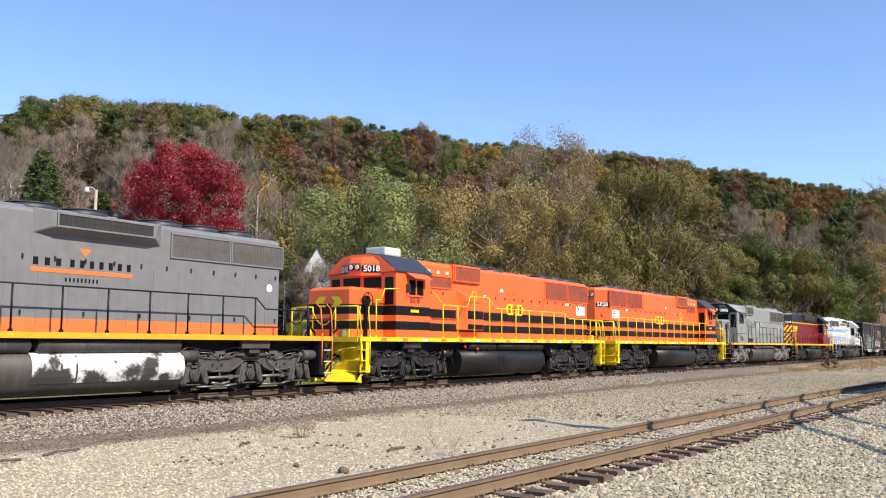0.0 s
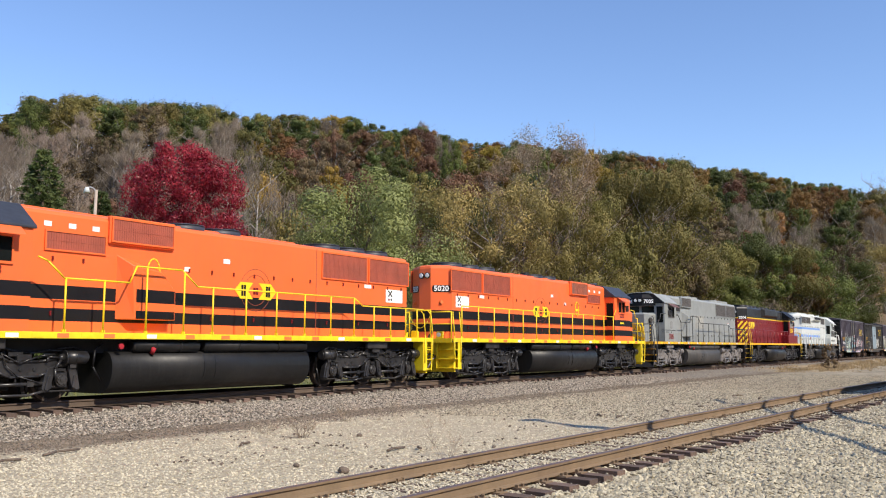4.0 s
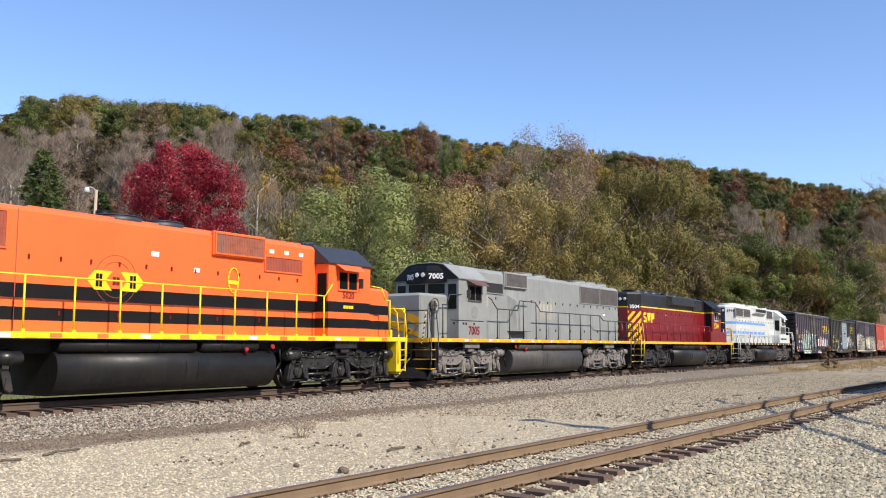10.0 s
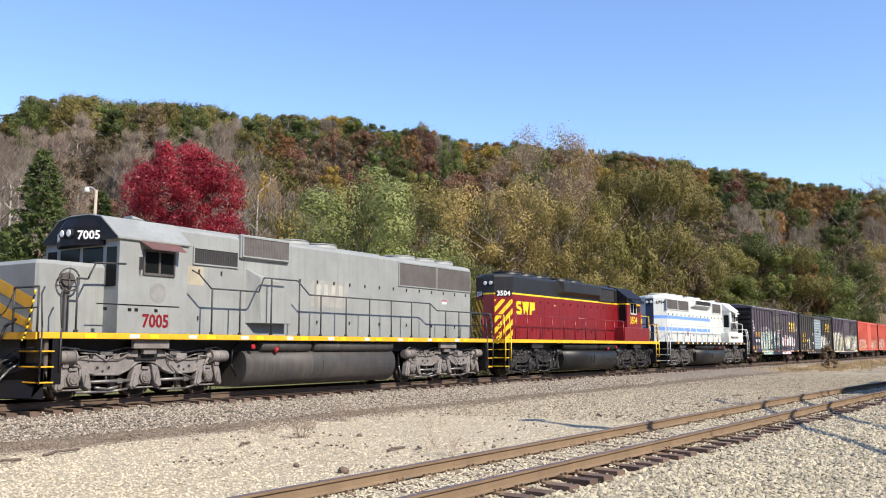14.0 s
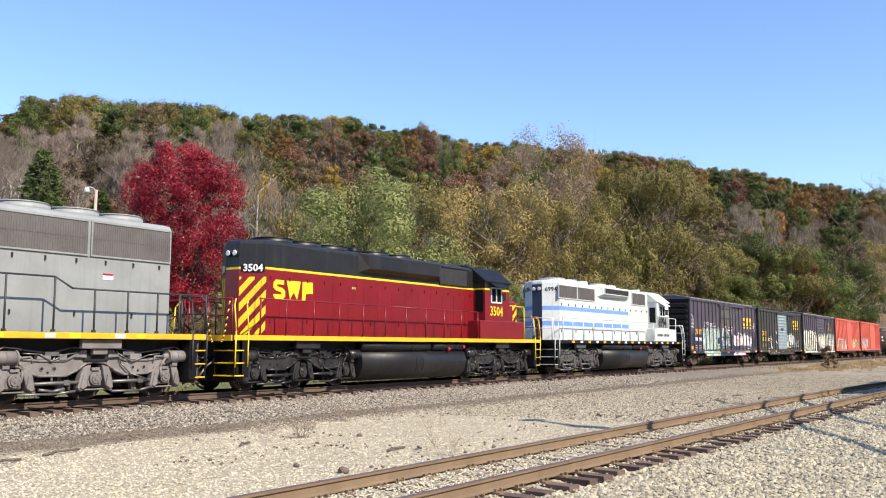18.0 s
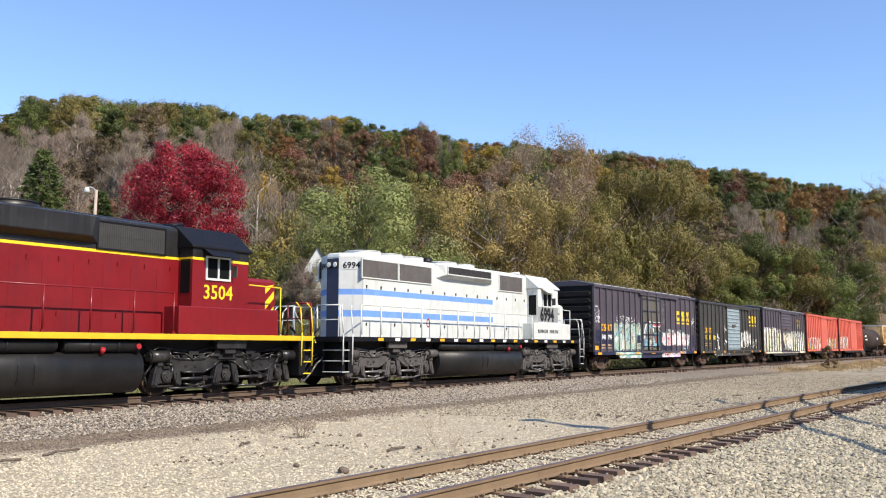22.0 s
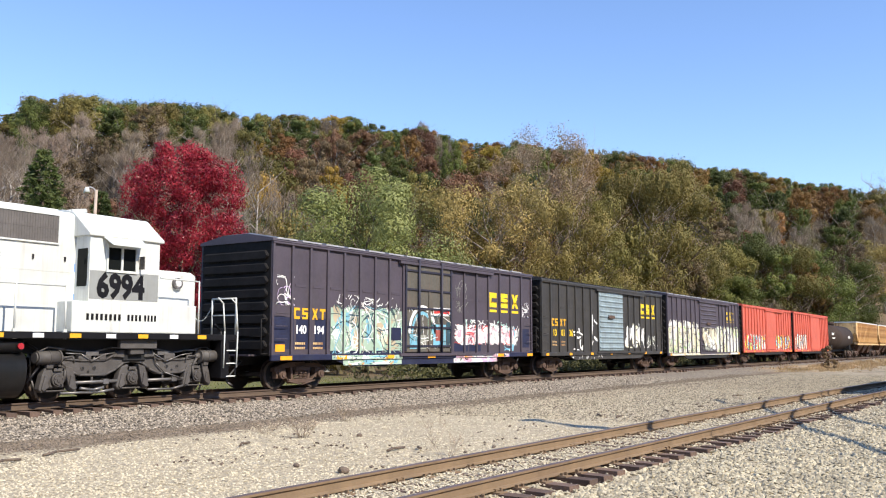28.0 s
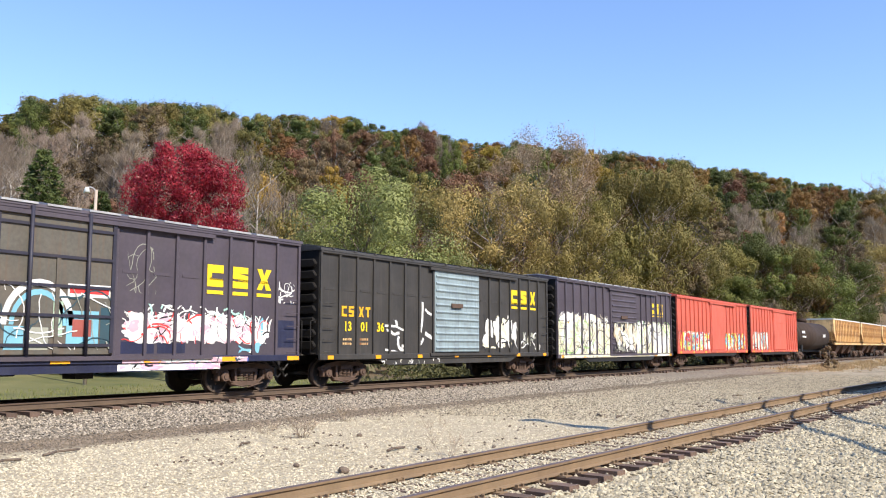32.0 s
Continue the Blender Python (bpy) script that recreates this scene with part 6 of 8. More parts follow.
def hopper(label):
    root = empty("hopper_car")
    tagged(root, label, "freight car", group="freight cars of the train")
    h = 8.9
    bm = bmesh.new()
    prism(bm, [(-h + 1.2, 1.95), (-h, 3.0), (-h, 4.35), (h, 4.35), (h, 3.0), (h - 1.2, 1.95)], -1.45, 1.45)
    shell = part("body", bm, HOPPER, root)
    bm = bmesh.new()
    box(bm, -h - 0.02, h + 0.02, -1.5, 1.5, 4.33, 4.47)
    part("roof", bm, WHITE, root)
    for s in (-1, 1):
        def rib(bm):
            box(bm, -0.06, 0.06, -0.13, 0.0, 1.7, 4.33)
            bevelled(bm, 0.015, 1)
        me = cached("hopper_rib", rib, HOPPER)
        for i in range(16):
            shared("side_rib", me, shell, pose(-h + 1.2 + i * (2 * h - 2.4) / 15, s * 1.45, 0, 0, 0, 0 if s < 0 else 180))
        bm = bmesh.new()
        box(bm, -h, h, *sorted((s * 1.4, s * 1.56)), 1.55, 1.75)
        part("side_sill", bm, HOPPER, root)
        for i in range(2):
            bm = bmesh.new()
            tube(bm, [(-h + 0.1, s * (1.2 - i * 0.5), 1.7), (-h + 0.1, s * (1.2 - i * 0.5), 4.4)], 0.025)
            part("ladder_rail", bm, HOPPER, root)
    for i in range(3):
        bm = bmesh.new()
        x = (i - 1) * 4.2
        v = [bm.verts.new((x + a, b, z)) for z, r in ((1.6, 1.9), (0.55, 0.5)) for a, b in ((-r, -1.3 if r > 1 else -0.7), (r, -1.3 if r > 1 else -0.7), (r, 1.3 if r > 1 else 0.7), (-r, 1.3 if r > 1 else 0.7))]
        for a, b, c, d in ((0, 1, 5, 4), (1, 2, 6, 5), (2, 3, 7, 6), (3, 0, 4, 7), (4, 5, 6, 7), (3, 2, 1, 0)):
            bm.faces.new((v[a], v[b], v[c], v[d]))
        bmesh.ops.recalc_face_normals(bm, faces=bm.faces)
        part("discharge_bay", bm, HOPPER_LOW, root)
    bm = bmesh.new()
    box(bm, -h, h, -0.3, 0.3, 0.85, 1.6)
    part("underframe", bm, DARK, root)
    for e in (-1, 1):
        add_coupler(root, e * (h + 0.45), e)
        freight_truck(root, e * (h - 1.7), None, TRUCK_R)
    return root


def build_train():
    place(gec(), 12.84, False)
    place(bp_locomotive("5018", 22.77, False), 33.61, False)
    place(bp_locomotive("5020", 44.46, True), 55.25, True)
    place(ltex(), 76.93, False)
    place(swp(), 97.28, True)
    place(wle(), 117.24, True)
    # first boxcar
    c, sh, h = boxcar(16.35, BOXBLACK, None, "black plug-door boxcar covered with pastel graffiti", door_at=(6.6, 9.75), sill_mat=SILLBLUE, door_mat=BOXBROWN, roof=GALV, plug=True, posts=(0.82, 0.936))
    car_marks(sh, h, "140194", -h + 0.99, 1.58, -1.466, True, (h - 3.66, 2.90, 0.936), 0.82)
    graffiti(sh, -h + 2.7, -h + 6.55, 1.06, 2.62, -1.462, -1, [12, 13, 12, 12, 16, 0, 1, 12, 15, 13, 6], [14, 14, 15, 12, 0, 14, 16, 14, 12, 0], 3, 110, 96, 0.034, field=12, blob=(14, 36))
    graffiti(sh, -h + 3.3, -h + 6.5, 0.68, 0.86, -1.503, -1, [12, 1, 15, 0], [14, 0, 14, 5], 53, 16, 22, 0.03, field=12)
    graffiti(sh, -h + 2.7, -h + 6.5, 0.87, 1.01, -1.5465, -1, [12, 1, 15, 0], [14, 0, 14, 16], 55, 18, 22, 0.03, field=12)
    graffiti(sh, -h + 10.0, -h + 14.2, 0.87, 1.01, -1.5465, -1, [17, 0, 17], [0, 4, 14], 56, 22, 16, 0.04, field=17)
    flat_shape(sh, [(-h + 2.7, 1.03), (-h + 6.5, 1.03), (-h + 6.5, 1.15), (-h + 2.7, 1.15)], SILLBLUE, -1, -1.4685, "blue_strip", 0.003)
    graffiti(sh, -h + 9.9, -h + 13.2, 0.68, 0.86, -1.503, -1, [3, 0, 11], [0, 3, 9], 54, 18, 16, 0.04, field=0)
    # the sprayed lower half of the door
    arc = [(-h + 7.75 + r * math.cos(math.pi * k / 12), 1.75 + 1.15 * r * math.sin(math.pi * k / 12)) for r, ks in ((0.9, range(13)), (0.76, range(12, -1, -1))) for k in ks]
    flat_shape(c, arc, GRAF[0], -1, -1.5305, "sprayed_paint", 0.004)
    arc = [(x * 0.78 + (-h + 7.75) * 0.22, z * 0.78 + 1.75 * 0.22) for x, z in arc]
    flat_shape(c, arc, GRAF[15], -1, -1.5305, "sprayed_paint", 0.004)
    for xa, xb, za, zb, g in ((6.95, 7.4, 1.2, 1.72, 15), (7.5, 8.0, 1.2, 1.7, 16), (8.45, 9.6, 2.42, 2.72, 0), (8.5, 9.55, 2.5, 2.62, 10), (8.45, 9.3, 1.3, 2.1, 15), (8.6, 9.1, 1.5, 1.9, 18), (8.1, 8.35, 1.5, 2.3, 12), (9.35, 9.65, 1.3, 2.2, 14)):
        flat_shape(c, [(-h + xa, za), (-h + xb, za), (-h + xb, zb), (-h + xa, zb)], GRAF[g], -1, -1.5348 if g in (10, 18) else -1.5305, "sprayed_paint", 0.004)
    graffiti(c, -h + 6.8, -h + 9.65, 1.2, 2.7, -1.5392, -1, [16], [0, 0, 16, 14], 7, 0, 22, 0.03)
    # patches of the field run over the posts
    for i in range(4, 8):
        x = -h + 0.05 + 6.55 * i / 8
        flat_shape(sh, [(x - 0.042, 1.06), (x + 0.042, 1.06), (x + 0.042, 2.5), (x - 0.042, 2.5)], GRAF[12], -1, -1.5305, "sprayed_paint", 0.002)
    graffiti(sh, -h + 10.0, -h + 15.1, 1.35, 2.15, -1.462, -1, [17, 0, 0, 0, 0, 17], [10, 0, 0, 17, 0, 9, 0, 0], 5, 120, 90, 0.035, blob=(14, 34))
    graffiti(sh, -h + 10.2, -h + 14.6, 1.85, 2.35, -1.4635, -1, [0], [0, 0, 1, 0], 6, 0, 40, 0.05)
    graffiti(sh, -h + 13.9, -h + 15.2, 1.1, 2.1, -1.466, -1, [15], [0, 15], 16, 4, 6, 0.07)
    graffiti(sh, -h + 0.2, -h + 1.0, 2.5, 3.4, -1.462, -1, [0], [0, 0, 11], 9, 0, 20, 0.03)
    graffiti(sh, -h + 10.1, -h + 11.0, 2.6, 3.9, -1.462, -1, [0], [16, 16], 39, 0, 9, 0.016)
    graffiti(sh, h - 0.95, h - 0.2, 2.55, 3.2, -1.462, -1, [0], [0], 19, 0, 18, 0.035)
    graffiti(sh, -h + 2.9, -h + 6.4, 2.58, 2.95, -1.462, -1, [0], [0], 29, 0, 30, 0.03)
    for a, b, za, zb in ((-h + 0.1, -h + 1.0, 1.2, 2.15), (-h + 1.1, -h + 1.8, 1.2, 2.15), (-h + 1.95, -h + 2.65, 1.2, 2.15), (-h + 5.85, -h + 6.48, 1.5, 1.94), (h - 1.0, h - 0.2, 1.25, 2.05), (-h + 10.0, -h + 11.0, 1.1, 1.4), (-h + 11.1, -h + 12.0, 1.1, 1.36)):
        flat_shape(sh, [(a, za), (b, za), (b, zb), (a, zb)], SILLBLUE, -1, -1.484 if 5 < a + h < 6 else -1.4605, "blue_patch", 0.003)
    place(c, 136.06, False)
    c, sh, h = boxcar(15.75, BOXBLACK2, None, "black boxcar with a pale blue corrugated door", z1=4.36, door_at=(6.38, 9.65), door_mat=BOXBLUE)
    car_marks(sh, h, "130136", -h + 1.1, 1.72, -1.466, False, (h - 3.34, 3.1, 0.85), groups=3)
    graffiti(sh, -h + 9.9, -h + 12.9, 1.12, 2.6, -1.462, -1, [6, 0, 0], [9, 0, 6, 9], 13, 16, 12, 0.06)
    graffiti(sh, -h + 13.0, -h + 15.2, 1.15, 1.9, -1.462, -1, [0, 16], [0, 9, 0], 14, 3, 9, 0.06)
    graffiti(sh, -h + 3.3, -h + 4.6, 1.12, 2.2, -1.462, -1, [0], [0, 0], 33, 0, 6, 0.10)
    graffiti(sh, -h + 5.3, -h + 6.3, 1.3, 2.9, -1.462, -1, [0], [0, 0], 34, 0, 4, 0.12)
    graffiti(sh, -h + 3.0, -h + 7.0, 0.68, 0.86, -1.503, -1, [0], [0, 0, 16], 35, 0, 14, 0.04)
    place(c, 153.05, False)
    c, sh, h = boxcar(15.85, BOXBLACK, None, "dark boxcar with cream graffiti along its lower half", z1=4.5, z0=0.9, door_at=(6.4, 10.0), door_mat=BOXBLACK, roof=GALV, belly=DARK)
    car_marks(sh, h, "", -h + 1.1, 1.6, -1.46, False, (h - 3.3, 3.2, 0.75))
    graffiti(sh, -h + 0.2, -h + 6.3, 0.92, 2.62, -1.462, -1, [6, 0, 6, 0], [9, 0, 16, 9, 7], 17, 60, 80, 0.045, field=6)
    graffiti(c, -h + 6.5, -h + 9.9, 1.0, 2.6, -1.58, -1, [6, 0, 13], [9, 0, 16], 27, 22, 40, 0.06)
    graffiti(sh, -h + 10.1, h - 0.2, 0.92, 2.75, -1.462, -1, [6, 0, 6, 0], [9, 0, 16, 9, 7], 37, 60, 70, 0.045, field=6)
    graffiti(sh, -h + 0.3, h - 0.3, 0.75, 0.89, -1.5465, -1, [6, 0, 6], [0, 9, 16], 57, 40, 40, 0.04, field=6)
    graffiti(sh, -h + 0.3, -h + 6.2, 2.45, 2.95, -1.462, -1, [6, 0], [0, 6, 0], 58, 16, 34, 0.05)
    place(c, 169.85, False)
    c, sh, h = boxcar(16.2, BOXRED, "flat", "faded red boxcar with bright graffiti", z1=4.5, door_at=(7.0, 10.0), door_mat=BOXRED, belly=DARK)
    graffiti(sh, -h + 0.3, -h + 6.8, 1.05, 2.3, -1.462, -1, [7, 8, 15, 8, 10, 0, 0, 6], [0, 9, 8, 4, 0, 9], 41, 90, 80, 0.055, blob=(11, 26))
    graffiti(sh, -h + 10.4, h - 0.4, 1.05, 2.3, -1.462, -1, [8, 5, 8, 2, 0, 15], [9, 2, 5, 9, 0], 43, 80, 56, 0.055, blob=(10, 24))
    place(c, 186.97, False)
    c, sh, h = boxcar(16.3, BOXRED, "flat", "faded red boxcar with pale graffiti at one end", z1=4.52, door_at=(7.3, 11.5), door_mat=BOXRED, belly=DARK)
    graffiti(sh, -h + 0.5, -h + 5.8, 1.05, 2.5, -1.462, -1, [6, 0, 15, 6, 16], [0, 9, 6, 0], 47, 70, 70, 0.055, blob=(10, 24))
    place(c, 204.45, False)
    place(tank_car(), 222.0, False)
    for i in range(3):
        place(hopper("rust-streaked tan covered hopper car"), 240.4 + 18.9 * i, False)


# ---- tracks ----
def rail_profile():
    return [(-0.065, 0.0), (0.065, 0.0), (0.065, 0.012), (0.012, 0.032), (0.009, 0.11), (0.034, 0.125), (0.036, 0.152), (0.028, 0.16),
            (-0.028, 0.16), (-0.036, 0.152), (-0.034, 0.125), (-0.009, 0.11), (-0.012, 0.032), (-0.065, 0.012)]


def rail_along(name, path, offset, parent, web):
    """A rail swept along a plan path of (x, y, z of the rail top)."""
    bm = bmesh.new()
    prof = rail_profile()
    prev = None
    for i, (x, y, z) in enumerate(path):
        a, b = path[max(0, i - 1)], path[min(len(path) - 1, i + 1)]
        d = Vector((b[0] - a[0], b[1] - a[1], 0)).normalized()
        nrm = Vector((-d.y, d.x, 0))
        cur = [bm.verts.new(Vector((x, y, z - 0.16)) + nrm * (offset + p) + Vector((0, 0, q))) for p, q in prof]
        if prev:
            k = len(cur)
            for j in range(k):
                f = bm.faces.new((prev[j], prev[(j + 1) % k], cur[(j + 1) % k], cur[j]))
                f.material_index = 1 if j in (6, 7, 8) else 0
        prev = cur
    bmesh.ops.recalc_face_normals(bm, faces=bm.faces)
    return part(name, bm, [web, RAILTOP], parent)


MAIN = [(x, 0.0, 0.0) for x in range(-60, 460, 20)]


def siding_y(x):
    """Centre line of the near track: straight at first, swinging away beyond."""
    y = -13.02 - 0.0715 * x
    return y if x < 24 else y - 0.0022 * (x - 24) ** 2


def siding_z(x):
    return -0.33 + 0.0115 * (min(40, max(0, x)) - 8)


def tie_mesh(bm):
    box(bm, -0.115, 0.115, -1.3, 1.3, -0.18, 0)
    bmesh.ops.subdivide_edges(bm, edges=[e for e in bm.edges if abs(e.verts[0].co.y - e.verts[1].co.y) > 1], cuts=4)
    rng = random.Random(2)
    for v in bm.verts:
        v.co += Vector((rng.uniform(-0.012, 0.012), rng.uniform(-0.01, 0.01), rng.uniform(-0.006, 0.006)))


def plate_mesh(bm):
    box(bm, -0.09, 0.09, -0.17, 0.17, 0.0, 0.018)
    for a in (-0.06, 0.06):
        for b in (-0.09, 0.09):
            box(bm, a - 0.012, a + 0.012, b - 0.02, b + 0.02, 0.018, 0.055)


def build_tracks():
    rng = random.Random(8)
    me = cached("sleeper", tie_mesh, WOODTIE)
    pm = cached("tie_plate", plate_mesh, RAIL)
    root = tagged(empty("main_track"), "rusty main line track on grey ballast", kind="structure")
    for o in (-0.755, 0.755):
        rail_along("rail", MAIN, o, root, RAIL_M)
    x = -4.0
    k = 0
    while x < 150:
        tie = shared("sleeper", me, root, pose(x + rng.uniform(-0.03, 0.03), rng.uniform(-0.06, 0.06), -0.178, 0, 0, rng.uniform(-1, 1)))
        x += 0.54
    root = tagged(empty("siding_track"), "rusty yard track with worn wooden sleepers", kind="structure")
    path = [(x * 1.5 - 12, siding_y(x * 1.5 - 12), siding_z(x * 1.5 - 12)) for x in range(0, 90)]
    for o in (-0.755, 0.755):
        rail_along("rail", path, o, root, RAIL)
    x = -2.0
    while x < 62:
        a = math.degrees(math.atan2(siding_y(x + 0.5) - siding_y(x - 0.5), 1))
        m = pose(x, siding_y(x), siding_z(x) - 0.178 - rng.uniform(0.0, 0.02), 0, 0, a + rng.uniform(-2.2, 2.2)) @ pose(0, rng.uniform(-0.08, 0.08), 0)
        tie = shared("sleeper", me, root, m)
        for o in (-0.755, 0.755):
            if x < 34:
                shared("tie_plate", pm, tie, pose(0, o, 0))
        x += 0.52 + rng.uniform(-0.03, 0.03)


# ---- ground ----
RIDGE_N = Vector((-0.481, -0.877))
RIDGE_A = Vector((117.0, 163.0))


def smooth(a, b, v):
    t = min(1.0, max(0.0, (v - a) / (b - a)))
    return t * t * (3 - 2 * t)


def hill(x, y):
    q = (Vector((x, y)) - RIDGE_A).dot(RIDGE_N)
    up = smooth(125, 8, q) * 45.0
    if q < 0:
        up = 45.0 + 2.0 * math.sin(x * 0.02) * smooth(0, -60, q)
    return up * (0.93 + 0.07 * math.sin(x * 0.031 + y * 0.017))


def ground_z(x, y):
    ay = abs(y)
    base = -0.47
    if y < 0:
        z = base + 0.15 * smooth(4.6, 2.3, ay) + (0.07 + 0.02 * math.sin(x * 5.1)) * smooth(1.5, 1.2, ay) + 0.02 * math.sin(x * 0.7) * math.sin(y * 1.1)
        sx = siding_y(x)
        dz = siding_z(x) - 0.235
        if x < 60:
            z = z + (dz - z) * smooth(3.4, 1.6, abs(y - sx))
            z += 0.045 * smooth(1.15, 0.9, abs(y - sx))
            z -= (0.012 + 0.022 * smooth(24, 9, x) + 0.012 * math.sin(x * 2.3)) * smooth(0.78, 0.92, sx - y) * smooth(1.8, 1.35, sx - y)
        if y < sx - 1.5:
            z = z + (dz + 0.05 - z) * smooth(1.5, 3.0, sx - y) if x < 60 else z
    else:
        z = base + 0.22 * smooth(4.2, 2.1, ay) - 0.35 * smooth(4.0, 9.0, ay) + 1.1 * smooth(12, 40, y)
        z += hill(x, y)
    # unseen rise behind the viewpoint, added to block low skylight
    if y < -55:
        z += 46.0 * smooth(-55, -150, y)
    return z


def ground_material():
    m = bpy.data.materials.new("yard_ground")
    m.use_nodes = True
    n, l = m.node_tree.nodes, m.node_tree.links
    b = n["Principled BSDF"]
    b.inputs["Roughness"].default_value = 0.95
    tc = n.new("ShaderNodeTexCoord")
    sep = n.new("ShaderNodeSeparateXYZ")
    l.new(tc.outputs["Object"], sep.inputs[0])

    def nz(scale, detail=5.0):
        t = n.new("ShaderNodeTexNoise")
        t.inputs["Scale"].default_value, t.inputs["Detail"].default_value = scale, detail
        l.new(tc.outputs["Object"], t.inputs["Vector"])
        return t.outputs["Fac"]

    def rng(v, a, c, lo=0.0, hi=1.0):
        r = n.new("ShaderNodeMapRange")
        r.inputs["From Min"].default_value, r.inputs["From Max"].default_value = a, c
        r.inputs["To Min"].default_value, r.inputs["To Max"].default_value = lo, hi
        l.new(v, r.inputs["Value"])
        return r.outputs[0]

    def mix(f, a, c):
        x = n.new("ShaderNodeMix")
        x.data_type = "RGBA"
        for s, v in ((x.inputs[0], f), (x.inputs[6], a), (x.inputs[7], c)):
            if isinstance(v, tuple):
                s.default_value = (*v, 1)
            else:
                l.new(v, s)
        return x.outputs[2]

    def add(a, c, op="ADD"):
        x = n.new("ShaderNodeMath")
        x.operation = op
        for s, v in zip(x.inputs, (a, c)):
            if isinstance(v, (int, float)):
                s.default_value = v
            else:
                l.new(v, s)
        return x.outputs[0]
    vor = n.new("ShaderNodeTexVoronoi")
    vor.inputs["Scale"].default_value = 22
    l.new(tc.outputs["Object"], vor.inputs["Vector"])
    tone = n.new("ShaderNodeSeparateColor")
    l.new(vor.outputs["Color"], tone.inputs[0])
    lime = mix(rng(tone.outputs[0], 0.0, 1.0), (0.32, 0.272, 0.19), (0.50, 0.43, 0.305))
    lime = mix(rng(nz(0.5), 0.45, 0.75, 0.0, 0.5), lime, (0.29, 0.245, 0.165))
    lime = mix(rng(nz(2.6, 8.0), 0.60, 0.72, 0.0, 0.55), lime, (0.21, 0.17, 0.125))
    far_off = add(rng(sep.outputs["X"], 18, 42, 0.0, 0.8), rng(nz(0.9, 7.0), 0.35, 0.62), "MULTIPLY")
    lime = mix(far_off, lime, (0.19, 0.155, 0.108))
    ballast = mix(rng(tone.outputs[1], 0.0, 1.0), (0.12, 0.10, 0.078), (0.30, 0.255, 0.20))
    soil = mix(rng(nz(1.5), 0.3, 0.7), (0.125, 0.095, 0.065), (0.22, 0.17, 0.115))
    grass = mix(rng(nz(0.4), 0.3, 0.7), (0.095, 0.108, 0.030), (0.18, 0.165, 0.058))
    litter = mix(rng(nz(0.2), 0.3, 0.7), (0.10, 0.075, 0.045), (0.17, 0.12, 0.07))
    wob = add(add(nz(0.35), -0.5), 3.0, "MULTIPLY")
    yy = add(sep.outputs["Y"], wob)
    col = mix(rng(yy, -6.3, -5.6), lime, soil)
    col = mix(rng(yy, -4.7, -3.9), col, ballast)
    straw = mix(rng(nz(0.9), 0.3, 0.7), (0.28, 0.215, 0.12), (0.46, 0.355, 0.20))
    bank = add(add(rng(sep.outputs["X"], 64, 74), rng(yy, -9.5, -7.5), "MULTIPLY"), rng(nz(0.25), 0.38, 0.55), "MULTIPLY")
    col = mix(add(bank, rng(yy, -2.4, -3.2), "MULTIPLY"), col, straw)
    col = mix(rng(yy, 3.6, 4.4), col, grass)
    col = mix(rng(yy, 30, 55), col, litter)
    col = mix(add(rng(sep.outputs["X"], 40, 50), rng(yy, 3.0, 4.0), "MULTIPLY"), col, litter)
    col = mix(rng(yy, -40, -60), col, litter)
    l.new(col, b.inputs["Base Color"])
    bp = n.new("ShaderNodeBump")
    bp.inputs["Strength"].default_value, bp.inputs["Distance"].default_value = 0.9, 0.03
    l.new(vor.outputs["Distance"], bp.inputs["Height"])
    l.new(bp.outputs[0], b.inputs["Normal"])
    return m


def build_ground():
    def axis(edges):
        out = []
        for a, b, s in edges:
            k = int((b - a) / s)
            out += [a + (b - a) * i / k for i in range(k)]
        return out + [edges[-1][1]]
    xs = axis([(-1500, -300, 200), (-300, -20, 20), (-20, 70, 0.9), (70, 200, 4), (200, 600, 12), (600, 2400, 200)])
    ys = axis([(-1500, -200, 200), (-200, -24, 8), (-24, -6, 0.5), (-6, 5, 0.22), (5, 40, 2.5), (40, 330, 8), (330, 1800, 150)])
    verts = [(x, y, ground_z(x, y)) for y in ys for x in xs]
    w = len(xs)
    faces = [(j * w + i, j * w + i + 1, (j + 1) * w + i + 1, (j + 1) * w + i) for j in range(len(ys) - 1) for i in range(w - 1)]
    me = bpy.data.meshes.new("ground")
    me.from_pydata(verts, [], faces)
    me.materials.append(ground_material())
    for p in me.polygons:
        p.use_smooth = True
    tagged(new("ground", me), "pale gravel yard, grey ballast and a wooded hillside", kind="structure")


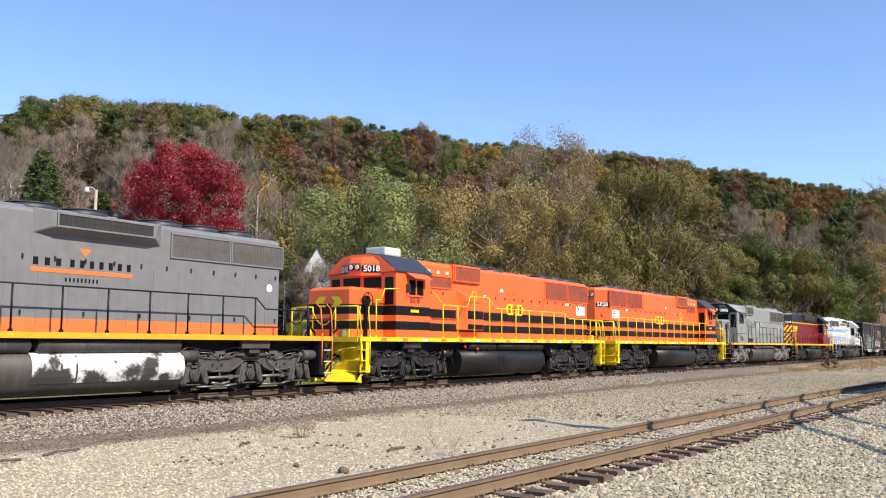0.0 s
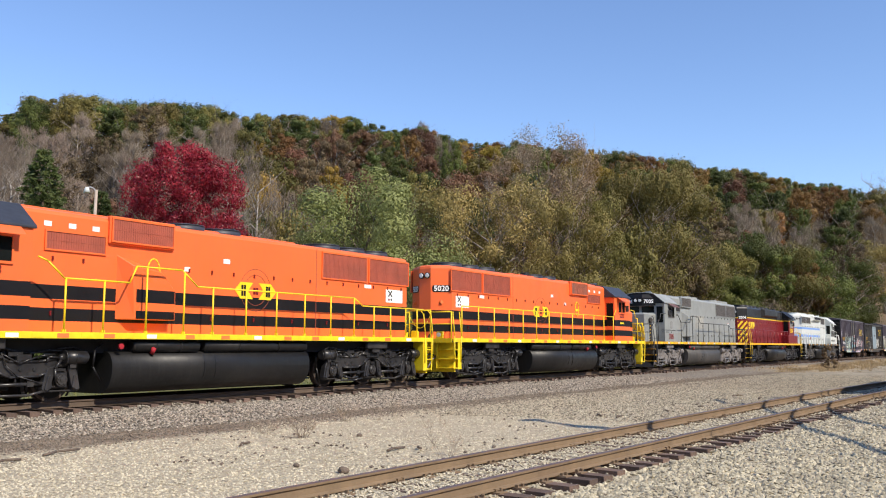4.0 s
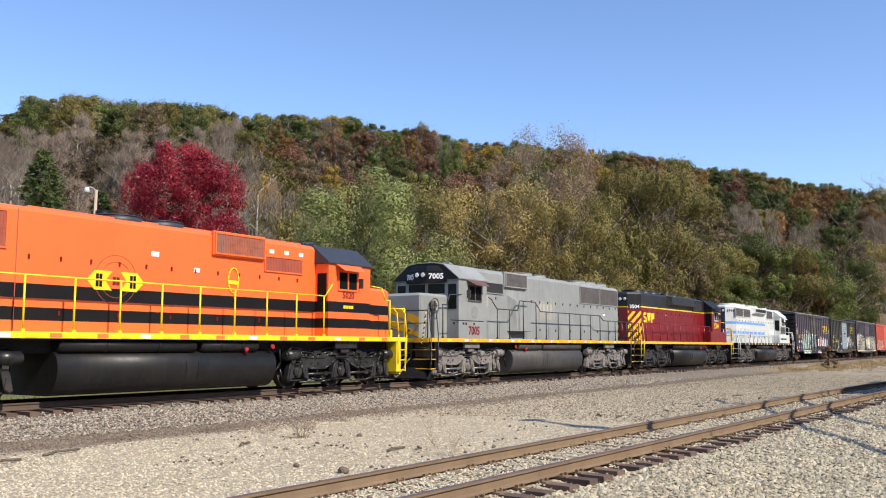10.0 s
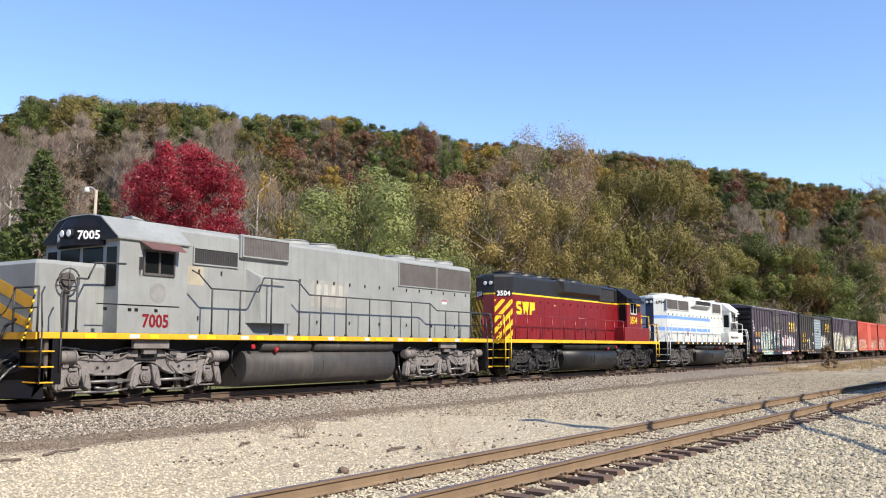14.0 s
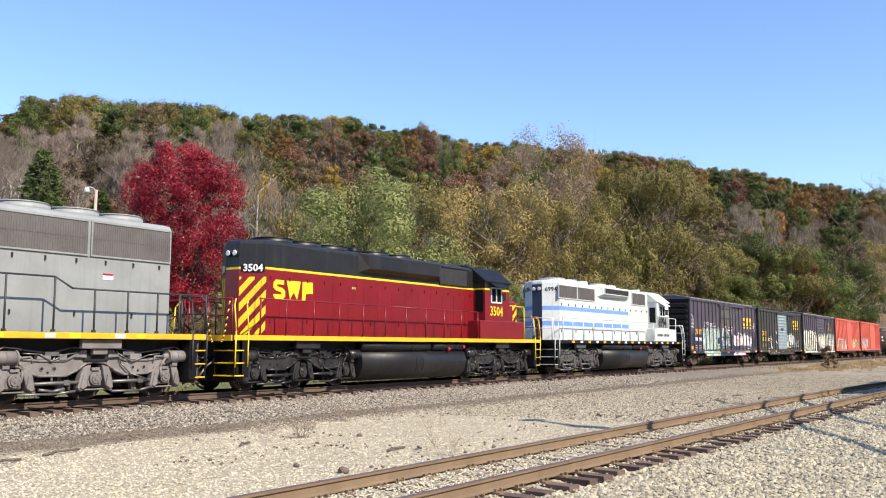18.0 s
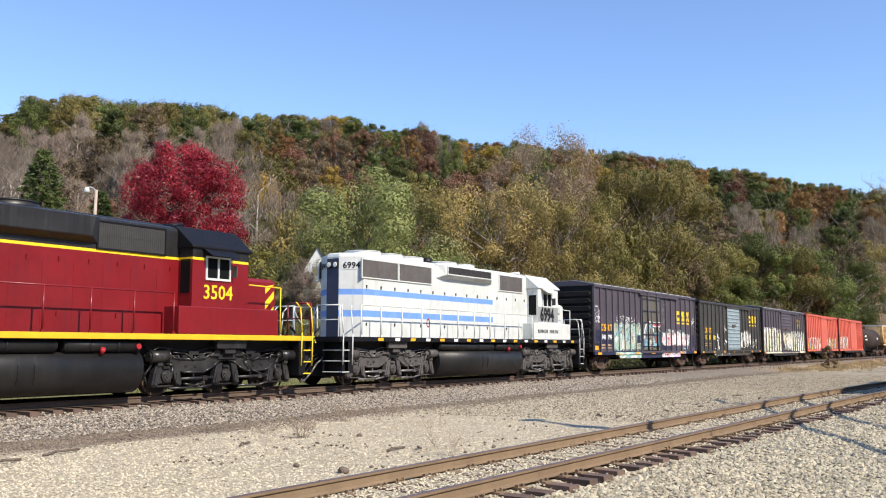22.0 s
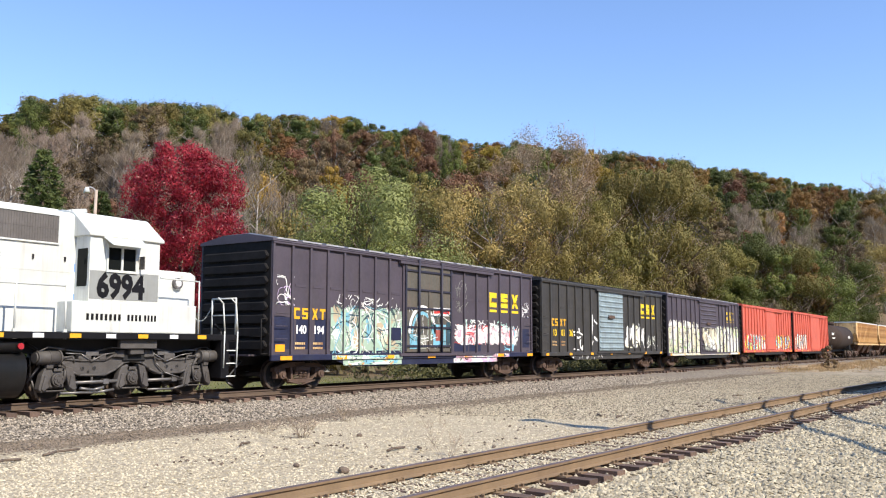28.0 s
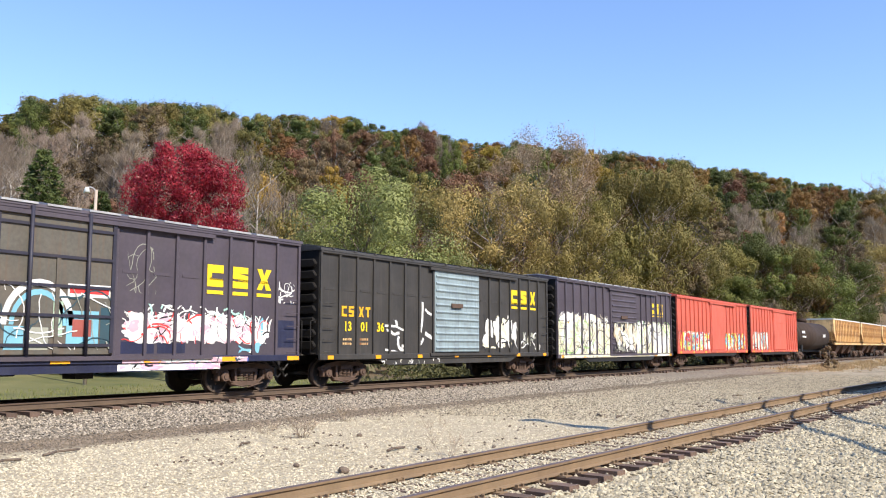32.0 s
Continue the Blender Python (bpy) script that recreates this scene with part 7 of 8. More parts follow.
# ---- plants ----
def crown_mesh(key, mat, rx, rz, n, leaf, seed, clumps=14, flat=0.5, cone=False, spots=(0.16, 0.36), upright=0.0, lobes=1.0):
    """A crown of small leaf blades gathered in uneven clumps; its middle is the origin."""
    if key in MESHES:
        return MESHES[key]
    rng = np.random.default_rng(seed)
    cen, rad = [], []
    ph = rng.uniform(0, 6.28, 3)
    for i in range(clumps):
        z, a = rng.uniform(-1, 0.95), rng.uniform(0, 6.28)
        if cone:
            w = rx * (1 - (z + 1) / 2) * rng.uniform(0.3, 0.8)
        else:
            lobe = 1 + lobes * (0.2 * math.sin(2 * a + ph[0] + z) + 0.16 * math.sin(3 * a + ph[1] - 2 * z))
            w = rx * 0.86 * math.sqrt(max(0.02, 1 - abs(z) ** 2.3)) * lobe * math.sqrt(rng.uniform(0.1, 1))
        cen.append(np.array([w * math.cos(a), w * math.sin(a), z * rz * 0.9]))
        rad.append(rng.uniform(*((0.11, 0.28) if cone else spots)) * rx)
    cen, rad = np.array(cen), np.array(rad)
    pick = rng.integers(0, clumps, n)
    d = rng.normal(size=(n, 3))
    d /= np.linalg.norm(d, axis=1)[:, None]
    rr = rng.uniform(0.45, 1.08, n) ** 0.6
    rr = np.where(rng.uniform(0, 1, n) < 0.10, rr * rng.uniform(1.0, 1.6, n), rr)
    p = cen[pick] + d * (rad[pick] * rr)[:, None] * np.array([1, 1, 0.95])
    for ax, ext in ((0, rx), (1, rx), (2, rz)):
        lo, hi = np.percentile(p[:, ax], (1.0, 99.0))
        p[:, ax] = (p[:, ax] - (lo + hi) / 2) * (2 * ext / (hi - lo))
    a = rng.normal(size=(n, 3))
    nrm = d + 0.38 * a / np.linalg.norm(a, axis=1)[:, None]
    nrm /= np.linalg.norm(nrm, axis=1)[:, None]
    t = np.cross(nrm, rng.normal(size=(n, 3)))
    t /= np.linalg.norm(t, axis=1)[:, None]
    if upright:
        t = t + np.array([0, 0, upright])
        t /= np.linalg.norm(t, axis=1)[:, None]
    b = np.cross(nrm, t)
    s = leaf * rng.uniform(0.6, 1.35, n)[:, None]
    verts = np.stack([p - t * s, p - b * s * flat, p + t * s, p + b * s * flat], 1).reshape(-1, 3)
    me = bpy.data.meshes.new(key)
    faces = np.arange(n * 4).reshape(n, 4)
    me.from_pydata(verts.tolist(), [], faces.tolist())
    me.materials.append(mat)
    MESHES[key] = me
    return me


def spruce_mesh(key, mat, radius, height, n, seed):
    """A conifer's needles on drooping whorls of boughs; foot at the origin."""
    if key in MESHES:
        return MESHES[key]
    rng = np.random.default_rng(seed)
    tiers, boughs = 30, 11
    tier = rng.integers(0, tiers, n)
    tier = np.where(rng.uniform(0, 1, n) < tier / tiers * 0.75, (tier * rng.uniform(0, 1, n)).astype(int), tier)
    bough = rng.integers(0, boughs, n)
    turn = rng.uniform(0, 6.28, (tiers, boughs))[tier, bough]
    reach = rng.uniform(0.72, 1.12, (tiers, boughs))[tier, bough]
    down = (1 - (tier + 0.5) / tiers) * 0.93 + 0.02
    long = radius * down ** 0.62 * reach
    f = rng.uniform(0.15, 1, n) ** 0.6
    spread = 0.16 * long * f
    r = long * f
    ang = turn + rng.normal(0, 1, n) * spread / np.maximum(r, 0.2) * 0.8
    z = height * (1 - down) - 0.34 * r + 0.10 * r * f + rng.normal(0, 0.09, n)
    p = np.stack([r * np.cos(ang), r * np.sin(ang), np.maximum(z, 0.3)], 1)
    out = np.stack([np.cos(ang), np.sin(ang), rng.uniform(-0.5, 0.5, n)], 1) + 0.7 * rng.normal(size=(n, 3))
    out /= np.linalg.norm(out, axis=1)[:, None]
    b = np.cross(out, rng.normal(size=(n, 3)))
    b /= np.linalg.norm(b, axis=1)[:, None]
    s = 0.15 * rng.uniform(0.6, 1.3, n)[:, None]
    verts = np.stack([p - out * s, p - b * s * 0.32, p + out * s, p + b * s * 0.32], 1).reshape(-1, 3)
    me = bpy.data.meshes.new(key)
    me.from_pydata(verts.tolist(), [], np.arange(n * 4).reshape(n, 4).tolist())
    me.materials.append(mat)
    MESHES[key] = me
    return me


def trunk_mesh(key, height, r, limbs, spread, seed, mat, start=0.35):
    """Tapered trunk with forking limbs; foot at the origin."""
    if key in MESHES:
        return MESHES[key]
    rng = random.Random(seed)
    bm = bmesh.new()

    def limb(p, d, ln, rad, depth):
        q = p
        for k in range(3):
            d2 = (d + Vector((rng.uniform(-0.15, 0.15), rng.uniform(-0.15, 0.15), rng.uniform(-0.05, 0.12)))).normalized()
            e = q + d2 * ln / 3
            cyl(bm, q, e, rad * (1 - 0.25 * k), 6 if depth < 2 else 4, rad * (1 - 0.25 * (k + 1)))
            q, d = e, d2
            if depth < 3 and rng.random() < (0.9 if depth < 2 else 0.6):
                a = rng.uniform(0, 6.28)
                nd = (d2 + Vector((math.cos(a), math.sin(a), 0.3)) * 0.8).normalized()
                limb(q, nd, ln * 0.55, rad * 0.5 * (1 - 0.2 * k), depth + 1)
    cyl(bm, (0, 0, -0.4), (0, 0, height * start), r * 1.15, 9, r * 0.85)
    cyl(bm, (0, 0, height * start), (spread * 0.05, 0, height * 0.8), r * 0.85, 8, r * 0.25)
    for i in range(limbs):
        z = height * (start + (0.85 - start) * i / max(1, limbs))
        a = i * 2.4 + rng.uniform(-0.4, 0.4)
        limb(Vector((0, 0, z)), Vector((math.cos(a), math.sin(a), 0.9)).normalized(), spread * rng.uniform(0.7, 1.0), r * 0.42, 1)
    me = bpy.data.meshes.new(key)
    bm.to_mesh(me)
    bm.free()
    me.materials.append(mat)
    MESHES[key] = me
    return me


def tree(x, y, height, crown, trunk, crown_z, scale, label, group, rot=0.0, name="tree", squash=(1, 1), stem=1.0):
    root = empty(name)
    tagged(root, label, name.replace("_", " "), group=group)
    root.matrix_basis = pose(x, y, ground_z(x, y) - 0.05, 0, 0, rot)
    t = shared("trunk", trunk, root)
    t.matrix_basis = Matrix.Diagonal((scale, scale, scale * stem, 1))
    for i, c in enumerate(crown if isinstance(crown, list) else [crown]):
        o = shared("crown", c, root)
        o.matrix_basis = Matrix.Translation((0, 0, crown_z)) @ Matrix.Diagonal((scale * squash[0], scale * squash[0], scale * squash[1], 1))
    return root


def view_place(px, depth):
    """Plan place at a bearing given by the tangent across the view and a depth along it."""
    f, r = Vector((0.83280, 0.54299)), Vector((0.54611, -0.83771))
    p = Vector((EYE.x, EYE.y)) + depth * (f + r * px)
    return p.x, p.y


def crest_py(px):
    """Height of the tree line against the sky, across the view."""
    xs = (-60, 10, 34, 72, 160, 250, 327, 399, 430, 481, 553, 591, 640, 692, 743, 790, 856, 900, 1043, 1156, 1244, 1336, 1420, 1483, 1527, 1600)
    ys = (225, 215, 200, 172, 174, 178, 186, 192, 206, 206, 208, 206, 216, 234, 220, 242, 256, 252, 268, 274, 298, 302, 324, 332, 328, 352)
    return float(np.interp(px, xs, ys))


def build_woods():
    rng = random.Random(21)
    kinds = ["green", "dark", "olive", "yellow", "rust", "russet", "brown", "twig"]
    crowns = {}
    for k in kinds:
        tw = k == "twig"
        for i in range(3):
            crowns.setdefault(k, []).append(crown_mesh(f"{k}_crown_{i}", LEAF[k], (3.3, 2.7, 3.0)[i], (3.6, 4.6, 4.0)[i], 3800 if tw else 9500, 0.60 if tw else 0.135,
                                                       50 + i * 7 + len(k), (46, 40, 58)[i], 0.035 if tw else 0.62, upright=1.6 if tw else 0.0, spots=(0.14, 0.33), lobes=1.25))
    trunks = [trunk_mesh(f"wood_trunk_{i}", 15, 0.22, 9, 4.6, 5 + i, BARK_L if i == 2 else BARK, 0.35) for i in range(3)]
    bare = [trunk_mesh(f"bare_trunk_{i}", 16, 0.19, 14, (4.6, 3.6)[i], 15 + i, BARK_L, 0.3) for i in range(2)]
    label = {"green": "green leafy tree on the wooded hillside", "dark": "dark green tree on the wooded hillside", "olive": "olive-brown autumn tree on the hillside",
             "yellow": "yellow autumn tree on the hillside", "rust": "rust-orange autumn tree on the hillside", "russet": "dull red-brown autumn tree on the hillside",
             "brown": "brown-leaved autumn tree on the hillside", "twig": "nearly bare grey-brown tree on the hillside"}
    # rows of trees from the foot of the hill to the crest
    q = 158.0
    along = Vector((0.877, -0.481))
    while q > -10:
        s = -60.0
        while s < 470:
            s += rng.uniform(4.6, 8.2) * (1.0 if q < 40 or s < 120 else 1.3)
            p = RIDGE_A + RIDGE_N * (q + rng.uniform(-4, 4)) + along * s
            d = p - Vector((EYE.x, EYE.y))
            dep, lat = d.x * 0.8328 + d.y * 0.54299, d.x * 0.54611 - d.y * 0.83771
            if dep < 40 or abs(lat / dep) > 0.53 or (q > 128 and lat / dep < 0.2) or p.y < (16 if p.x < 130 else 9):
                continue
            u = lat / dep
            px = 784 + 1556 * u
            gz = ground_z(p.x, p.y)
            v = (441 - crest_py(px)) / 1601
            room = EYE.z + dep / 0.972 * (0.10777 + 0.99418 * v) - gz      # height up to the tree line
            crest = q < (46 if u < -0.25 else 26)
            if crest:
                w = ((30, 10, 50, 3, 2, 0, 2, 3) if u < -0.28 else (26, 26, 20, 10, 4, 2, 2, 10) if u < -0.1 else (22, 34, 16, 4, 6, 4, 3, 11) if u < 0.1
                     else (26, 40, 14, 6, 5, 2, 3, 4))
            elif u < -0.24:
                w = (1, 1, 4, 0, 1, 1, 14, 78)
            elif u < -0.12:
                w = (9, 4, 38, 14, 16, 5, 8, 6)
            elif u < 0.0:
                w = (18, 12, 18, 5, 20, 18, 4, 5)
            elif u < 0.12:
                w = (18, 12, 28, 4, 14, 10, 6, 8)
            elif u < 0.3:
                w = (16, 20, 20, 10, 20, 6, 4, 4) if q < 75 else (12, 6, 26, 4, 10, 4, 14, 24)
            else:
                w = (22, 20, 18, 5, 16, 8, 6, 5) if q < 75 else (16, 6, 20, 3, 6, 4, 18, 27)
            k = rng.choices(kinds, w)[0]
            tall = rng.uniform(11.0, 16.5)
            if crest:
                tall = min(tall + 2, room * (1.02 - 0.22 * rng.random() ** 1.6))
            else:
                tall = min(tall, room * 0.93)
            if u < -0.24 and not crest:
                tall *= 0.88
            if tall < 4:
                continue
            cz = tall * rng.uniform(0.30, 0.40)              # half height of the crown
            i = rng.randrange(3)
            sc = rng.uniform(0.85, 1.2) * (0.75 + 0.25 * tall / 13)
            if crest and u < -0.25:
                sc *= 1.25
            flat = cz / ((3.6, 4.6, 4.0)[i] * sc)
            wide = rng.uniform(0.85, 1.12)
            twig = k == "twig"
            kind = "bare_tree" if twig else "tree" if k in ("green", "dark", "olive") else "autumn_tree"
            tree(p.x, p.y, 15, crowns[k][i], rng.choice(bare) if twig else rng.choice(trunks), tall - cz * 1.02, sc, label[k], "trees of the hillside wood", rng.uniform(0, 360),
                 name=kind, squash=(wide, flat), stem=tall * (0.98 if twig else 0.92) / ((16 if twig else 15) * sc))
        q -= rng.uniform(8.0, 10.5)


def build_undergrowth():
    """Brush on the hillside between the trunks, one joined scatter."""
    rng = np.random.default_rng(61)
    n = 20000
    q, a = np.where(rng.uniform(0, 1, n) < 0.4, rng.uniform(-12, 22, n), rng.uniform(-12, 160, n)), rng.uniform(-70, 470, n)
    x = RIDGE_A.x + RIDGE_N.x * q + 0.877 * a
    y = RIDGE_A.y + RIDGE_N.y * q - 0.481 * a
    dx, dy = x - EYE.x, y - EYE.y
    dep, lat = dx * 0.8328 + dy * 0.54299, dx * 0.54611 - dy * 0.83771
    ok = (np.abs(lat / dep) < 0.53) & (dep > 60) & (y > np.where(x < 130, 18, 10))
    x, y = x[ok], y[ok]
    m = 16
    px, py = np.repeat(x, m), np.repeat(y, m)
    k = len(px)
    hz = np.array([ground_z(u, v) for u, v in zip(x, y)])
    c = np.stack([px + rng.normal(0, 1.3, k), py + rng.normal(0, 1.3, k), np.repeat(hz, m) + rng.uniform(0, 1, k) ** 1.3 * np.repeat(rng.uniform(2.5, 7.5, len(x)), m)], 1)
    d = rng.normal(size=(k, 3))
    d /= np.linalg.norm(d, axis=1)[:, None]
    t = np.cross(d, rng.normal(size=(k, 3)))
    t /= np.linalg.norm(t, axis=1)[:, None]
    b = np.cross(d, t)
    s = rng.uniform(0.2, 0.5, k)[:, None]
    v = np.stack([c - t * s, c - b * s * 0.6, c + t * s, c + b * s * 0.6], 1).reshape(-1, 3)
    me = bpy.data.meshes.new("undergrowth")
    me.from_pydata(v.tolist(), [], np.arange(k * 4).reshape(k, 4).tolist())
    me.materials.append(leaf_material("brush_leaves", (0.075, 0.062, 0.036), (0.15, 0.125, 0.068)))
    tagged(new("undergrowth", me), "brown autumn brush on the hillside", kind="stuff")


def build_brush():
    """Low brush along the far side of the line, one joined scatter; its shade is put into the leaf colour."""
    rng = np.random.default_rng(87)
    n = 2600
    x = rng.uniform(41, 150, n)
    y = 6.2 + 5.0 * rng.uniform(0, 1, n) ** 1.4 + np.maximum(0, 45 - x) * 0.5
    m = 26
    hz = np.array([ground_z(u, v) for u, v in zip(x, y)])
    tall = rng.uniform(0.7, 2.4, n)
    k = n * m
    c = np.stack([np.repeat(x, m) + rng.normal(0, 0.45, k), np.repeat(y, m) + rng.normal(0, 0.35, k), np.repeat(hz, m) + rng.uniform(0, 1, k) * np.repeat(tall, m)], 1)
    d = rng.normal(size=(k, 3))
    d /= np.linalg.norm(d, axis=1)[:, None]
    t = np.cross(d, rng.normal(size=(k, 3)))
    t /= np.linalg.norm(t, axis=1)[:, None]
    b = np.cross(d, t)
    s = rng.uniform(0.06, 0.15, k)[:, None]
    v = np.stack([c - t * s, c - b * s * 0.5, c + t * s, c + b * s * 0.5], 1).reshape(-1, 3)
    me = bpy.data.meshes.new("lineside_brush")
    me.from_pydata(v.tolist(), [], np.arange(k * 4).reshape(k, 4).tolist())
    me.materials.append(leaf_material("dark_brush_leaves", (0.05, 0.05, 0.022), (0.115, 0.105, 0.045)))
    tagged(new("lineside_brush", me), "low brush along the railway, coloured dark for shade", kind="stuff")


def build_near_trees():
    # crimson maple behind the line
    cr = [crown_mesh("maple_crown", LEAF["red"], 3.1, 4.3, 68000, 0.066, 8, 230, 0.55, spots=(0.08, 0.24), upright=0.8, lobes=0.3)]
    tr = trunk_mesh("maple_trunk", 10.5, 0.15, 14, 3.0, 4, BARK, 0.18)
    x, y = view_place((322 - 784) / 1601, 50)
    tree(x, y, 12, cr, tr, 8.6, 1.0, "crimson maple tree in full autumn colour", "", 30)
    # pale bare birches on the lower slope
    bw = [trunk_mesh(f"birch_trunk_{i}", 16, 0.17, 9, 2.6, 80 + i, BARK_W, 0.42) for i in range(2)]
    bc = crown_mesh("birch_twigs", LEAF["twig"], 2.4, 4.5, 1500, 0.5, 83, 30, 0.03, upright=1.6)
    for i, (px, dep, py) in enumerate(((-6, 74, 262), (14, 72, 258), (30, 76, 268), (52, 80, 262), (413, 96, 250), (400, 99, 268), (452, 104, 272))):
        x, y = view_place((px - 784) / 1601, dep)
        v = (441 - py) / 1601
        tall = EYE.z + dep * (0.10777 + 0.99418 * v) - ground_z(x, y)
        tree(x, y, 16, bc, bw[i % 2], tall * 0.72, tall / 16, "slender bare birch with a pale trunk", "birches on the slope", 50 * i, name="birch")
    # conifers beside the lamp post
    cn = spruce_mesh("spruce_crown", LEAF["needle"], 3.5, 13.0, 32000, 12)
    ct = trunk_mesh("spruce_trunk", 12, 0.18, 4, 0.8, 6, BARK, 0.1)
    for px, dep, tall, wide in ((70, 54, 13.6, 1.0), (176, 53, 11.0, 0.74), (10, 62, 9.5, 0.7)):
        x, y = view_place((px - 784) / 1601, dep)
        k = tall / 13.0
        tree(x, y, 11, cn, ct, 0.0, k, "dense dark green conifer behind the railway", "conifers by the lamp post", px, squash=(wide / k, 1.0))
    # silvery shrub trees along the line
    sg = [crown_mesh(f"sage_crown_{i}", LEAF["sage"], 4.6, 4.4, 34000, 0.085, 31 + i, 30, 0.42) for i in range(2)]
    gd = [crown_mesh(f"straw_crown_{i}", LEAF["gold"], 4.0, 4.2, 12000, 0.10, 71 + i, 26, 0.5) for i in range(2)]
    ol = [crown_mesh(f"shrub_crown_{i}", LEAF["olive"], 3.8, 3.4, 22000, 0.105, 91 + i, 26, 0.5) for i in range(2)]
    br = [crown_mesh("brush_crown", LEAF["brown"], 3.4, 2.8, 16000, 0.105, 95, 24, 0.35), crown_mesh("twig_brush", LEAF["twig"], 3.4, 2.8, 7000, 0.3, 96, 24, 0.07)]
    gr = [crown_mesh("bush_crown", LEAF["green"], 3.4, 3.0, 20000, 0.105, 97, 26, 0.5)]
    st = [trunk_mesh(f"shrub_trunk_{i}", 8, 0.16, 12, 4.2, 40 + i, BARK if i else BARK_L, 0.12) for i in range(3)]
    # the one dark tree, at 1035, stands in for a shaded gap
    spots = (
        (645, 76, 1.5, "sage", 9.4), (590, 80, 1.15, "sage", 7.2), (735, 78, 0.95, "sage", 5.6), (830, 82, 0.95, "sage", 5.4), (900, 80, 0.8, "sage", 4.2), (520, 70, 0.7, "olive", 4.0),
        (470, 72, 0.7, "green", 4.0), (430, 76, 0.7, "brown", 4.0), (1050, 88, 0.9, "olive", 5.4),
        (1100, 84, 0.75, "sage", 4.0), (1170, 88, 0.7, "olive", 3.6), (1240, 96, 0.8, "brown", 4.0),
        (1300, 100, 0.95, "green", 5.5), (1350, 104, 0.8, "twig", 5.0), (1400, 108, 0.9, "green", 4.6), (1440, 112, 0.9, "olive", 5.4), (1500, 116, 0.9, "twig", 5.0), (1545, 118, 0.95, "brown", 5.2),
        (1000, 76, 0.7, "sage", 3.2), (600, 62, 0.5, "olive", 2.2), (562, 64, 0.62, "twig", 6.2), (540, 64, 0.5, "twig", 5.2), (565, 60, 0.4, "brown", 1.8), (545, 61, 0.4, "sage", 1.9), (600, 66, 0.55, "olive", 3.0), (700, 66, 0.55, "sage", 3.0), (800, 70, 0.6, "olive", 3.0), (380, 64, 0.5, "brown", 2.6), (1035, 92, 0.8, "dark", 4.4), (1290, 118, 1.0, "green", 8.0), (1562, 170, 1.6, "olive", 5.5), (1592, 175, 1.6, "brown", 5.5), (1530, 165, 1.0, "twig", 3.2), (1575, 160, 1.0, "twig", 3.4), (1420, 112, 0.9, "green", 4.0))
    pool = {"sage": sg, "gold": gd, "olive": ol, "green": gr, "brown": br[:1], "twig": br[1:], "dark": [crown_mesh("shade_gap_crown", LEAF["dark"], 3.8, 4.2, 14000, 0.18, 99, 24, 0.5)]}
    names = {"sage": "silvery green willow-like shrub tree by the line", "gold": "half-bare tree with straw-coloured leaves", "olive": "olive-yellow autumn shrub tree",
             "green": "green bushy tree by the line", "brown": "brown autumn shrub by the line", "twig": "bare twiggy brush by the line", "dark": "dark green tree added in place of a shaded gap"}
    rng = random.Random(77)
    # taller trees standing behind the shrubs: bearing, depth, height and width
    tall = {k: [crown_mesh(f"tall_{k}_crown_{i}", LEAF[k], 4.0, 5.0, n, leaf, 120 + 9 * i + len(k), 46, 0.5) for i in range(2)]
            for k, n, leaf in (("olive", 24000, 0.10), ("gold", 15000, 0.10), ("green", 24000, 0.105), ("rose", 9000, 0.085), ("sage", 22000, 0.10), ("rust", 18000, 0.105))}
    names.update({"rose": "tall half-bare tree with faded rose-tan leaves", "rust": "rust-brown autumn tree behind the shrubs"})
    lank = [trunk_mesh(f"tall_trunk_{i}", 18, 0.2, 16, 5.0, 60 + i, BARK if i else BARK_L, 0.25) for i in range(2)]
    for px, dep, top, wide, k in ((960, 98, 25.6, 4.2, "rose"), (1010, 99, 25.0, 3.2, "rose"), (890, 97, 22.0, 2.4, "rose"), (925, 92, 18.0, 4.4, "gold"), (865, 90, 17.0, 4.6, "gold"), (990, 97, 17.0, 4.2, "gold"), (1040, 100, 17.5, 4.0, "olive"),
                                  (1090, 108, 22.0, 4.4, "olive"), (1150, 112, 22.8, 5.0, "olive"), (1205, 118, 23.0, 5.0, "olive"), (800, 96, 17.5, 4.6, "olive"), (735, 92, 15.5, 4.4, "sage"), (1060, 100, 14.0, 4.0, "gold"),
                                  (1320, 140, 18.0, 5.2, "green"), (1390, 146, 17.0, 5.4, "olive"), (1445, 150, 17.0, 5.4, "green"), (1270, 134, 16.0, 5.0, "olive"), (1230, 124, 15.0, 4.4, "gold"), (1510, 168, 17.0, 5.0, "green"), (1560, 195, 23.0, 6.0, "gold"), (1590, 205, 23.0, 6.5, "olive"), (1535, 190, 19.0, 5.5, "rose")):
        x, y = view_place((px - 784) / 1601, dep)
        top -= ground_z(x, y)
        sc = wide / 4.0
        st_z = top * 0.40 / (5.0 * sc)
        tree(x, y, 18, rng.choice(tall[k]), rng.choice(lank), top * (0.78 if k == "rose" else 0.61), sc, names[k], "tall trees along the line", rng.uniform(0, 360), squash=(1.0, st_z * (0.5 if k == "rose" else 1.0)), stem=top * 0.9 / (18 * sc))
